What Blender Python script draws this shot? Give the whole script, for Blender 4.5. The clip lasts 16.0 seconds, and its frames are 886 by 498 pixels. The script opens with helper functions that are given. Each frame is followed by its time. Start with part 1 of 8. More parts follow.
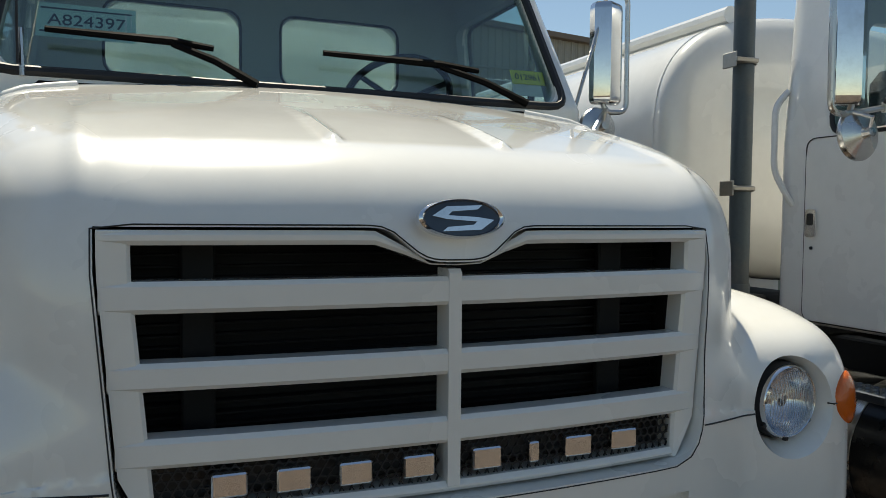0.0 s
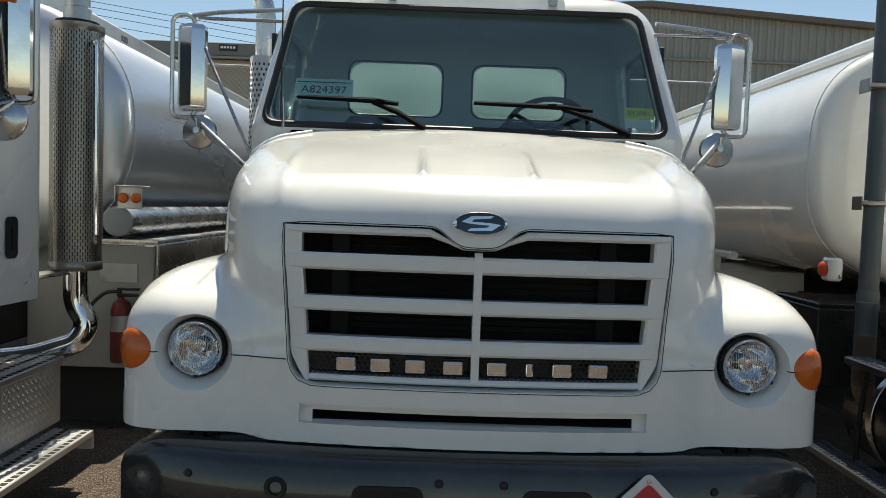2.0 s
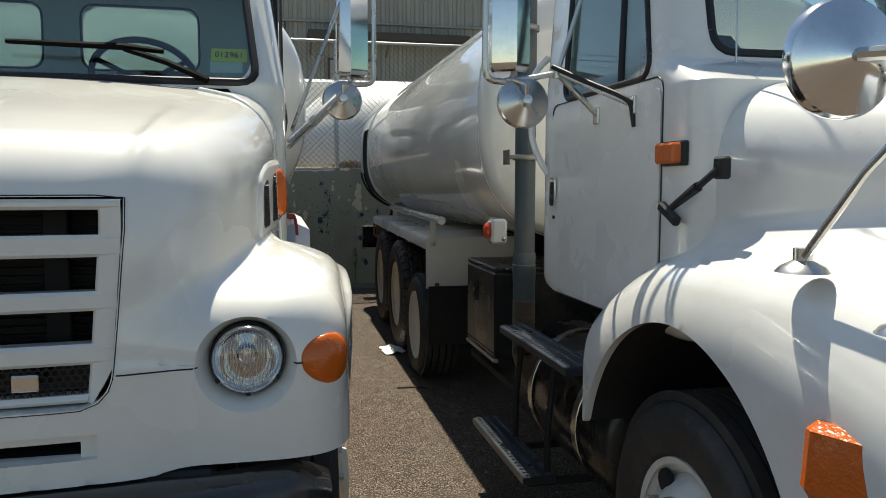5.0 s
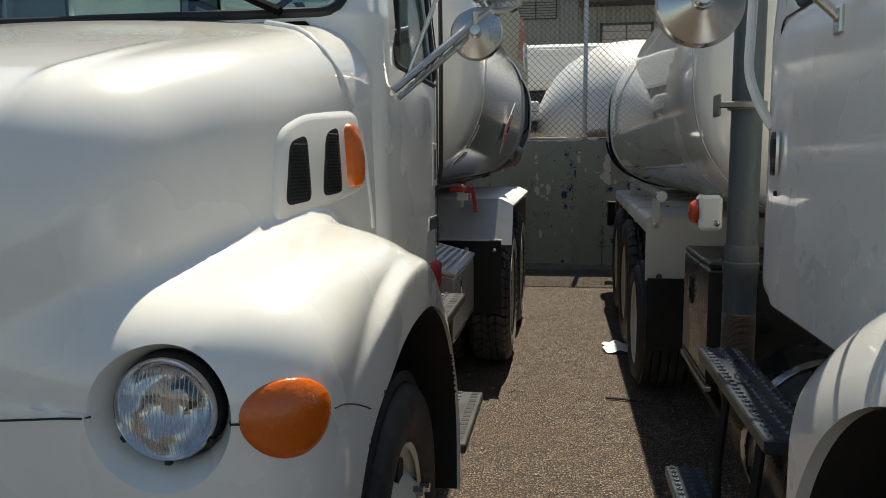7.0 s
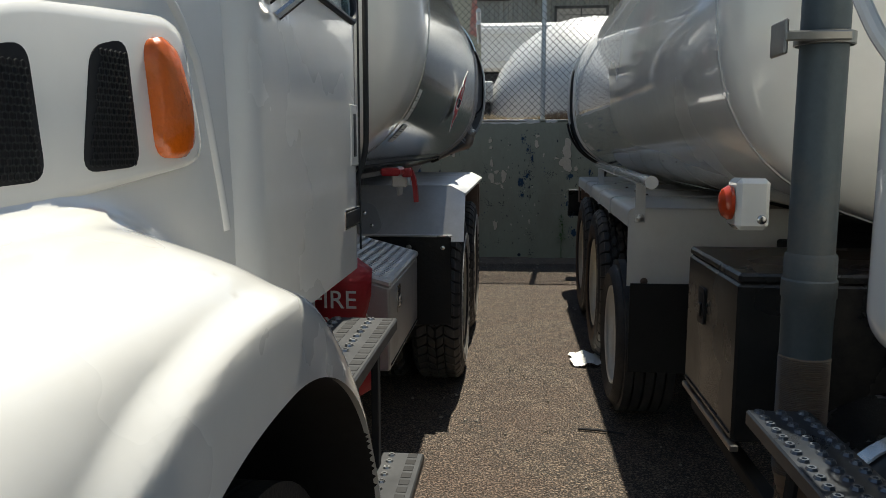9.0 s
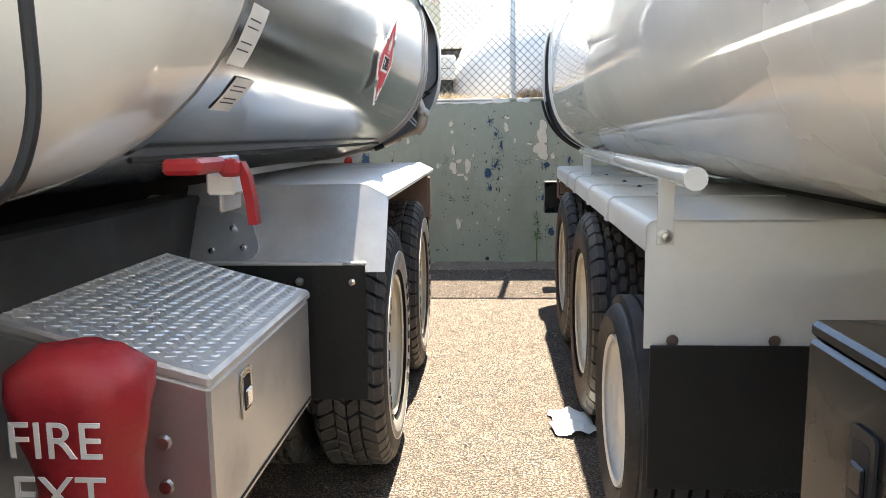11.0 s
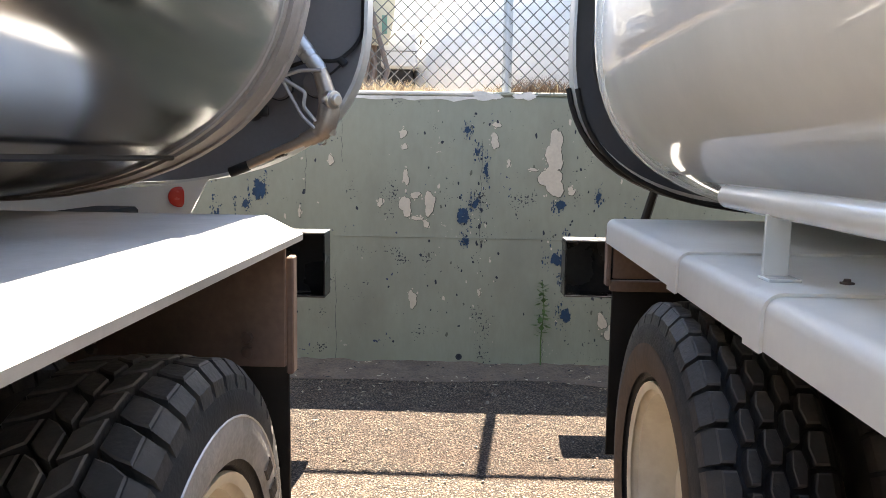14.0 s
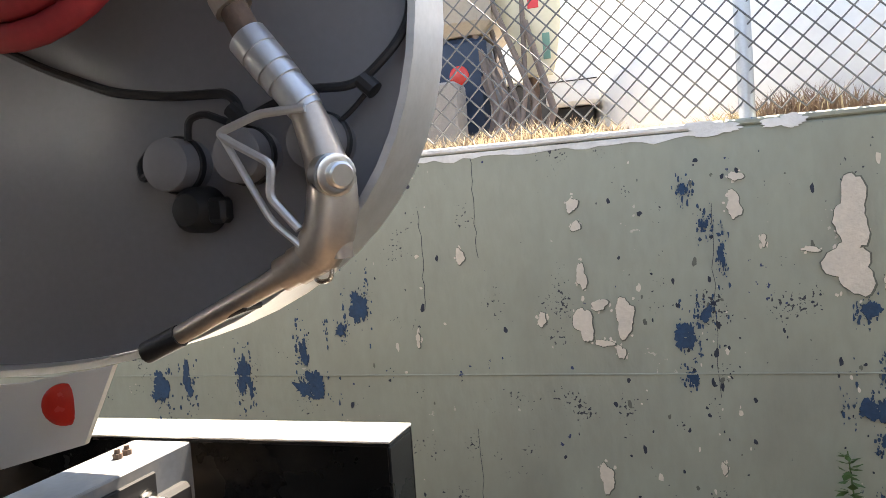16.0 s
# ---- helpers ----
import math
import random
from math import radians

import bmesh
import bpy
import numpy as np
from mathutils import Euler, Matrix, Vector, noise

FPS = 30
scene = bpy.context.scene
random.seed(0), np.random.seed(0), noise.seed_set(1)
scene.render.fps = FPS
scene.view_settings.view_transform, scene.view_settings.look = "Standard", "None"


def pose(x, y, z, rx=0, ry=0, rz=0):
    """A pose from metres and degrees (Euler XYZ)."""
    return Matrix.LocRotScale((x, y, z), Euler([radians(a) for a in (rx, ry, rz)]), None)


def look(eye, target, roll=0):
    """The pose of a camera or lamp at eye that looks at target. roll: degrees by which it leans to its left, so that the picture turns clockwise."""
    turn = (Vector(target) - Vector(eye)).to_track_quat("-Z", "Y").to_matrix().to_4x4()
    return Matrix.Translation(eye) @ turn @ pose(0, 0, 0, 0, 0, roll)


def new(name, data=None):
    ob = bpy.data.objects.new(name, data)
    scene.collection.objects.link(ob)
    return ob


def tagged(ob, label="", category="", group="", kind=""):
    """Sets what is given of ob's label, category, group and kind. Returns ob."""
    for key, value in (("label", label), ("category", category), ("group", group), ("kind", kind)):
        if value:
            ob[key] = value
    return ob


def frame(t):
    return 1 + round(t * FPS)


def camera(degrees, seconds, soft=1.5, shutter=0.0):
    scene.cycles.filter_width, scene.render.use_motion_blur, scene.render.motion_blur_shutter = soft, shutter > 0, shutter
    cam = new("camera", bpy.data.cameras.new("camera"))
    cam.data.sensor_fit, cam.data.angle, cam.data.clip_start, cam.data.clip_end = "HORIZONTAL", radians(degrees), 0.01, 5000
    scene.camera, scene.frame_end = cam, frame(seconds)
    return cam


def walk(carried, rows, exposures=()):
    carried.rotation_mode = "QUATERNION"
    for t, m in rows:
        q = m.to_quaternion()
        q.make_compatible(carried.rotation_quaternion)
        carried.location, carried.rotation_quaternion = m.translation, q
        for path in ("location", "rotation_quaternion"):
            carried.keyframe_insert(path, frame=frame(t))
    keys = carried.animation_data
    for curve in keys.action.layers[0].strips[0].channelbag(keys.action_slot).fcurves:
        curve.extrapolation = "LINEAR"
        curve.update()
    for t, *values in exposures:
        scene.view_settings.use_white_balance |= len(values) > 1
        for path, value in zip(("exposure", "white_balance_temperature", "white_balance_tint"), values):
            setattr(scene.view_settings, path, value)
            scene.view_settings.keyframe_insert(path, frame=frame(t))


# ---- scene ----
cam = camera(60.3, 16.0, 0.7)
PATH = [
    (0, (-0.538, -1.34, 1.5), (0.203, 0.515, 1.408), 0.5),
    (0.5, (-0.511, -1.679, 1.518), (-0.164, 0.288, 1.431), -0.1),
    (1, (-0.409, -1.945, 1.548), (-0.363, 0.051, 1.438), -0.1),
    (1.5, (-0.204, -2.188, 1.529), (-0.183, -0.191, 1.425), 3.2),
    (2, (-0.139, -2.389, 1.541), (-0.115, -0.392, 1.429), 2.0),
    (2.5, (-0.036, -2.533, 1.549), (-0.003, -0.536, 1.43), 1.1),
    (3, (0.205, -2.608, 1.54), (0.255, -0.612, 1.428), 0.4),
    (3.5, (0.39, -2.576, 1.526), (0.658, -0.599, 1.391), -0.1),
    (4, (0.525, -2.375, 1.515), (0.914, -0.422, 1.325), 0.0),
    (4.2, (0.599, -2.303, 1.52), (1.042, -0.36, 1.352), 0.1),
    (6.3, (1.509, -1.343, 1.478), (1.508, 0.648, 1.29), -0.1),
    (6.5, (1.541, -1.282, 1.491), (1.341, 0.698, 1.287), 0.7),
    (7, (1.518, -1.103, 1.468), (1.212, 0.86, 1.232), -0.3),
    (7.5, (1.453, -0.921, 1.472), (1.29, 1.057, 1.22), -1.1),
    (8, (1.472, -0.729, 1.452), (1.348, 1.256, 1.241), -1.2),
    (8.5, (1.512, -0.499, 1.437), (1.286, 1.476, 1.223), -1.0),
    (9, (1.462, -0.198, 1.41), (1.28, 1.776, 1.144), 0.0),
    (9.5, (1.511, 0.104, 1.391), (1.576, 2.08, 1.091), 0.6),
    (9.7, (1.547, 0.263, 1.386), (1.53, 2.243, 1.103), -0.7),
    (11.8, (1.561, 2.047, 1.365), (1.434, 4.015, 1.031), -0.7),
    (12, (1.555, 2.266, 1.391), (1.467, 4.223, 0.985), -1.6),
    (12.5, (1.582, 2.817, 1.365), (1.558, 4.786, 1.015), -0.5),
    (13, (1.519, 3.388, 1.353), (1.455, 5.348, 0.957), 1.3),
    (13.5, (1.557, 3.925, 1.365), (1.759, 5.883, 1.009), -2.0),
    (14, (1.578, 4.528, 1.333), (1.516, 6.513, 1.096), 0.9),
    (14.5, (1.603, 5.029, 1.402), (1.68, 7.002, 1.081), -1.7),
    (15, (1.67, 5.542, 1.398), (1.626, 7.53, 1.188), -1.6),
    (15.5, (1.597, 6.029, 1.433), (1.093, 7.949, 1.195), -5.5),
    (16, (1.581, 6.415, 1.473), (0.968, 8.317, 1.387), -4.1),
]
walk(cam, [(t, look(eye, target, roll)) for t, eye, target, roll in PATH], [(0, 0.28, 7150, 4), (4, 0.5, 7150, 4), (6.5, 0.36, 7300, 5), (7.5, 0.24, 7050, 5), (8.5, 0.12, 6850, 4), (9.0, 0.34, 6800, 5), (9.5, 1.9, 6950, 6), (12, 2.76, 7300, 10), (13, 2.64, 7400, 12), (13.5, 2.64, 7400, 12), (14.5, 2.78, 7420, 13), (15, 2.96, 7550, 12), (15.5, 3.38, 7650, 12), (16, 2.92, 7800, 13)])

# ---- light ----
SUN_WAY = Vector((0.043, 0.507, 1.0)).normalized()
world = bpy.data.worlds.new("sky")
scene.world = world
world.use_nodes = True
wn = world.node_tree.nodes
sky = wn.new("ShaderNodeTexSky")
sky.sky_type = "NISHITA"
sky.sun_disc = False
sky.sun_elevation = math.asin(SUN_WAY.z)
sky.sun_rotation = math.atan2(SUN_WAY.x, SUN_WAY.y)
sky.air_density = 1.0
sky.dust_density = 0.2
sky.ozone_density = 1.5
world.node_tree.links.new(sky.outputs[0], wn["Background"].inputs[0])
wn["Background"].inputs[1].default_value = 0.094
sun_data = bpy.data.lights.new("sun", "SUN")
sun_data.energy = 5.4
sun_data.angle = radians(0.53)
sun_data.color = (1.0, 0.95, 0.87)
sun = new("sun", sun_data)
sun.matrix_world = look(SUN_WAY * 40, (0, 0, 0))


# ---- materials ----
def mat(name, color, rough=0.5, metal=0.0, coat=0.0, spots=0.12, scale=3.0, fine=60.0, bump=0.0, bump_scale=80.0,
        dirt=None, dirt_amount=0.0, dirt_scale=1.2, rough_var=0.1, trans=0.0, ior=1.45, stretch=(1, 1, 1), spec=0.5):
    """A procedural surface: colour varied at two scales, stains, uneven gloss and fine relief."""
    m = bpy.data.materials.new(name)
    m.use_nodes = True
    t = m.node_tree
    N, L = t.nodes, t.links
    b = N["Principled BSDF"]
    co = N.new("ShaderNodeTexCoord")
    mp = N.new("ShaderNodeMapping")
    mp.inputs["Scale"].default_value = stretch
    L.new(co.outputs["Object"], mp.inputs[0])
    n1 = N.new("ShaderNodeTexNoise")
    n1.inputs["Scale"].default_value = scale
    n1.inputs["Detail"].default_value = 5
    n2 = N.new("ShaderNodeTexNoise")
    n2.inputs["Scale"].default_value = fine
    n2.inputs["Detail"].default_value = 3
    L.new(mp.outputs[0], n1.inputs["Vector"])
    L.new(mp.outputs[0], n2.inputs["Vector"])
    mix = N.new("ShaderNodeMix")
    mix.data_type = "FLOAT"
    mix.inputs[0].default_value = 0.45
    L.new(n1.outputs["Fac"], mix.inputs[2])
    L.new(n2.outputs["Fac"], mix.inputs[3])
    ramp = N.new("ShaderNodeMapRange")
    ramp.inputs[1].default_value, ramp.inputs[2].default_value = 0.25, 0.75
    ramp.inputs[3].default_value, ramp.inputs[4].default_value = 1 - spots, 1 + spots
    L.new(mix.outputs[0], ramp.inputs[0])
    vm = N.new("ShaderNodeVectorMath")
    vm.operation = "SCALE"
    vm.inputs[0].default_value = color[:3]
    L.new(ramp.outputs[0], vm.inputs["Scale"])
    col = vm.outputs[0]
    if dirt is not None:
        n3 = N.new("ShaderNodeTexNoise")
        n3.inputs["Scale"].default_value = dirt_scale
        n3.inputs["Detail"].default_value = 8
        n3.inputs["Roughness"].default_value = 0.65
        L.new(mp.outputs[0], n3.inputs["Vector"])
        r3 = N.new("ShaderNodeMapRange")
        r3.inputs[1].default_value, r3.inputs[2].default_value = 0.48, 0.72
        r3.inputs[3].default_value, r3.inputs[4].default_value = 0.0, dirt_amount
        L.new(n3.outputs["Fac"], r3.inputs[0])
        cm = N.new("ShaderNodeMix")
        cm.data_type = "RGBA"
        L.new(r3.outputs[0], cm.inputs[0])
        L.new(col, cm.inputs[6])
        cm.inputs[7].default_value = (*dirt, 1)
        col = cm.outputs[2]
    L.new(col, b.inputs["Base Color"])
    rr = N.new("ShaderNodeMapRange")
    rr.inputs[1].default_value, rr.inputs[2].default_value = 0.3, 0.7
    rr.inputs[3].default_value, rr.inputs[4].default_value = max(0.02, rough - rough_var * rough * 2), min(1, rough + rough_var)
    L.new(n1.outputs["Fac"], rr.inputs[0])
    L.new(rr.outputs[0], b.inputs["Roughness"])
    b.inputs["Metallic"].default_value = metal
    b.inputs["Coat Weight"].default_value = coat
    b.inputs["Coat Roughness"].default_value = 0.03
    b.inputs["Transmission Weight"].default_value = trans
    b.inputs["IOR"].default_value = ior
    b.inputs["Specular IOR Level"].default_value = spec
    if bump:
        n4 = N.new("ShaderNodeTexNoise")
        n4.inputs["Scale"].default_value = bump_scale
        n4.inputs["Detail"].default_value = 4
        L.new(mp.outputs[0], n4.inputs["Vector"])
        bp = N.new("ShaderNodeBump")
        bp.inputs["Strength"].default_value = bump
        bp.inputs["Distance"].default_value = 0.01
        L.new(n4.outputs["Fac"], bp.inputs["Height"])
        L.new(bp.outputs[0], b.inputs["Normal"])
    return m


def glass_mat(name, tint=(1, 1, 1), gloss=0.02, clear=0.88):
    """Thin pane: mostly see-through, with a mirror-like surface reflection."""
    m = bpy.data.materials.new(name)
    m.use_nodes = True
    t = m.node_tree
    N, L = t.nodes, t.links
    N.remove(N["Principled BSDF"])
    tr = N.new("ShaderNodeBsdfTransparent")
    tr.inputs[0].default_value = (*[c * clear for c in tint], 1)
    gl = N.new("ShaderNodeBsdfGlossy")
    gl.inputs["Roughness"].default_value = gloss
    lw = N.new("ShaderNodeLayerWeight")
    lw.inputs[0].default_value = 0.5
    pw = N.new("ShaderNodeMath")
    pw.operation = "POWER"
    pw.inputs[1].default_value = 5.0
    L.new(lw.outputs["Facing"], pw.inputs[0])
    fr = N.new("ShaderNodeMapRange")
    fr.inputs[3].default_value = 0.1
    L.new(pw.outputs[0], fr.inputs[0])
    mx = N.new("ShaderNodeMixShader")
    L.new(fr.outputs[0], mx.inputs[0])
    L.new(tr.outputs[0], mx.inputs[1])
    L.new(gl.outputs[0], mx.inputs[2])
    L.new(mx.outputs[0], N["Material Output"].inputs[0])
    return m


DUST = (0.33, 0.28, 0.22)
WHITE = mat("white_paint", (0.79, 0.775, 0.73), 0.24, 0, 0.9, 0.03, 1.6, 25, dirt=(0.5, 0.47, 0.41), dirt_amount=0.16, dirt_scale=1.5)
WHITE_C = mat("white_paint_worn", (0.78, 0.78, 0.76), 0.24, 0, 0.9, 0.035, 1.8, 25, dirt=(0.45, 0.43, 0.39), dirt_amount=0.22, dirt_scale=1.4)
TANK_WHITE = mat("tank_white_paint", (0.77, 0.76, 0.72), 0.2, 0, 1.0, 0.04, 0.9, 15, bump=0.05, bump_scale=3.5, dirt=(0.42, 0.41, 0.38), dirt_amount=0.3, dirt_scale=0.8)
GUARD_WHITE = mat("matte_white_guard_paint", (0.74, 0.72, 0.67), 0.45, 0, 0.08, 0.04, 2, 40, bump=0.05, bump_scale=30, dirt=(0.42, 0.37, 0.3), dirt_amount=0.28, dirt_scale=1.6)
TREAD_PLATE = mat("bright_tread_plate", (0.72, 0.71, 0.69), 0.36, 0.65, 0, 0.07, 4, 90, rough_var=0.15, dirt=(0.42, 0.4, 0.37), dirt_amount=0.4, dirt_scale=4)
WIPER = mat("wiper_black", (0.003, 0.003, 0.003), 0.8, spots=0.2, spec=0.1)
TANK_ALU = mat("polished_aluminium", (0.51, 0.515, 0.51), 0.15, 1.0, 0, 0.07, 0.8, 40, bump=0.05, bump_scale=5, rough_var=0.06, stretch=(1, 0.35, 1), dirt=(0.34, 0.34, 0.33), dirt_amount=0.35)
ALU = mat("mill_aluminium", (0.62, 0.62, 0.62), 0.42, 0.85, 0, 0.08, 3, 90, bump=0.012, bump_scale=200, rough_var=0.15, dirt=(0.36, 0.35, 0.33), dirt_amount=0.5, dirt_scale=3)
CHROME = mat("chrome", (0.8, 0.8, 0.8), 0.07, 1.0, 0, 0.04, 6, 80, rough_var=0.06, dirt=(0.4, 0.36, 0.3), dirt_amount=0.25, dirt_scale=9)
STEEL = mat("stainless_steel", (0.6, 0.59, 0.57), 0.25, 1.0, 0, 0.06, 5, 80, rough_var=0.1, dirt=DUST, dirt_amount=0.3, dirt_scale=6)
GALV = mat("galvanised_steel", (0.48, 0.49, 0.5), 0.45, 0.85, 0, 0.12, 20, 120, rough_var=0.1)
BLACK = mat("black_paint", (0.01, 0.011, 0.012), 0.25, 0, 0.1, 0.3, 4, 60, dirt=(0.1, 0.09, 0.08), dirt_amount=0.35, dirt_scale=3)
PLASTIC = mat("black_plastic", (0.016, 0.016, 0.017), 0.5, 0, 0, 0.25, 8, 120, bump=0.08, bump_scale=300)
RUBBER = mat("tyre_rubber", (0.03, 0.03, 0.031), 0.62, 0, 0, 0.3, 6, 80, bump=0.2, bump_scale=120, dirt=(0.12, 0.105, 0.09), dirt_amount=0.5, dirt_scale=4)
SCUFF = mat("scuffed_sidewall", (0.44, 0.41, 0.37), 0.85, 0, 0, 0.3, 12, 90, bump=0.3, dirt=(0.07, 0.065, 0.06), dirt_amount=0.6, dirt_scale=5)
BUMPER = mat("satin_black_bumper", (0.022, 0.022, 0.021), 0.2, 0, 0.6, 0.2, 5, 90, dirt=(0.09, 0.085, 0.08), dirt_amount=0.3, dirt_scale=3)
FLAP = mat("mudflap_rubber", (0.008, 0.008, 0.008), 0.6, 0, 0, 0.3, 4, 60, bump=0.2, bump_scale=60, dirt=(0.022, 0.02, 0.018), dirt_amount=0.3, dirt_scale=3)
UNDER = mat("chassis_black", (0.014, 0.014, 0.015), 0.75, 0, 0, 0.4, 4, 40, dirt=(0.035, 0.03, 0.025), dirt_amount=0.4, dirt_scale=4)
INTERIOR = mat("cab_trim_grey", (0.4, 0.44, 0.445), 0.8, 0, 0, 0.12, 5, 200, bump=0.15, bump_scale=300)
SEAT = mat("seat_cloth_grey", (0.1, 0.1, 0.105), 0.9, 0, 0, 0.12, 9, 250, bump=0.2, bump_scale=400)
AMBER = mat("amber_lens", (0.6, 0.115, 0.008), 0.16, 0, 0.35, 0.12, 30, 200, bump=0.25, bump_scale=90)
RED = mat("red_lens", (0.5, 0.03, 0.02), 0.2, 0, 0.4, 0.12, 30, 200)
RED_PAINT = mat("red_paint", (0.34, 0.02, 0.025), 0.35, 0, 0.2, 0.12, 8, 90, dirt=(0.2, 0.1, 0.08), dirt_amount=0.4)
RED_CLOTH = mat("red_vinyl", (0.34, 0.018, 0.026), 0.5, 0, 0, 0.15, 9, 120, bump=0.4, bump_scale=25)
RIM = mat("rim_cream_paint", (0.74, 0.68, 0.55), 0.42, 0, 0.1, 0.06, 5, 60, dirt=(0.4, 0.3, 0.2), dirt_amount=0.4, dirt_scale=6)
RIM_W = mat("rim_white_paint", (0.75, 0.74, 0.7), 0.4, 0, 0.1, 0.06, 5, 60, dirt=(0.4, 0.35, 0.28), dirt_amount=0.4, dirt_scale=6)
PIPE = mat("exhaust_grey_paint", (0.066, 0.087, 0.1), 0.5, 0.2, 0, 0.15, 5, 80, bump=0.08, dirt=(0.19, 0.15, 0.11), dirt_amount=0.4, dirt_scale=4)
GLASS = glass_mat("window_glass", (0.86, 0.96, 0.95), 0.02, 0.93)
FLUTE = mat("lens_flute_glass", (0.62, 0.66, 0.68), 0.08, 0, 0.5, 0.1)
GUARD = mat("heat_stained_guard", (0.3, 0.29, 0.27), 0.33, 1.0, 0, 0.15, 4, 60, dirt=(0.12, 0.1, 0.085), dirt_amount=0.6, dirt_scale=3)
LENS = glass_mat("headlight_glass", (0.97, 0.98, 1.0), 0.03, 0.95)
PAPER = mat("white_paper", (0.75, 0.75, 0.72), 0.85, 0, 0, 0.05, 20, 90)
PAPER_GREEN = mat("green_card", (0.5, 0.68, 0.6), 0.7, 0, 0, 0.05, 20, 90)
PAPER_YELLOW = mat("yellow_card", (0.75, 0.72, 0.1), 0.7, 0, 0, 0.05, 20, 90)
INK = mat("dark_ink", (0.03, 0.035, 0.05), 0.7)
SIGN_RED = mat("sign_red", (0.58, 0.03, 0.04), 0.4, 0, 0, 0.06, 12, 90, dirt=(0.35, 0.1, 0.1), dirt_amount=0.3)
SIGN_WHITE = mat("sign_white", (0.76, 0.75, 0.72), 0.4, 0, 0, 0.05, 12, 90, dirt=(0.5, 0.45, 0.4), dirt_amount=0.4)
GREY_PLATE = mat("grey_painted_bulkhead", (0.2, 0.2, 0.215), 0.42, 0.2, 0, 0.08, 2, 60, dirt=(0.2, 0.2, 0.21), dirt_amount=0.4, dirt_scale=1.6)
DARK_PLATE = mat("dark_grey_bulkhead", (0.075, 0.075, 0.082), 0.5, 0.1, 0, 0.1, 2, 60, dirt=(0.12, 0.115, 0.11), dirt_amount=0.4, dirt_scale=2)
BRASS = mat("dull_nozzle_metal", (0.42, 0.37, 0.32), 0.42, 0.8, 0, 0.12, 10, 90, dirt=(0.2, 0.16, 0.13), dirt_amount=0.4, dirt_scale=9)
BROWN_PLATE = mat("brown_stained_plate", (0.2, 0.135, 0.105), 0.75, spots=0.25, scale=6, dirt=(0.09, 0.06, 0.045), dirt_amount=0.6, dirt_scale=3)
RUST = mat("rusty_steel", (0.11, 0.075, 0.058), 0.8, 0, 0, 0.3, 10, 90, bump=0.2)


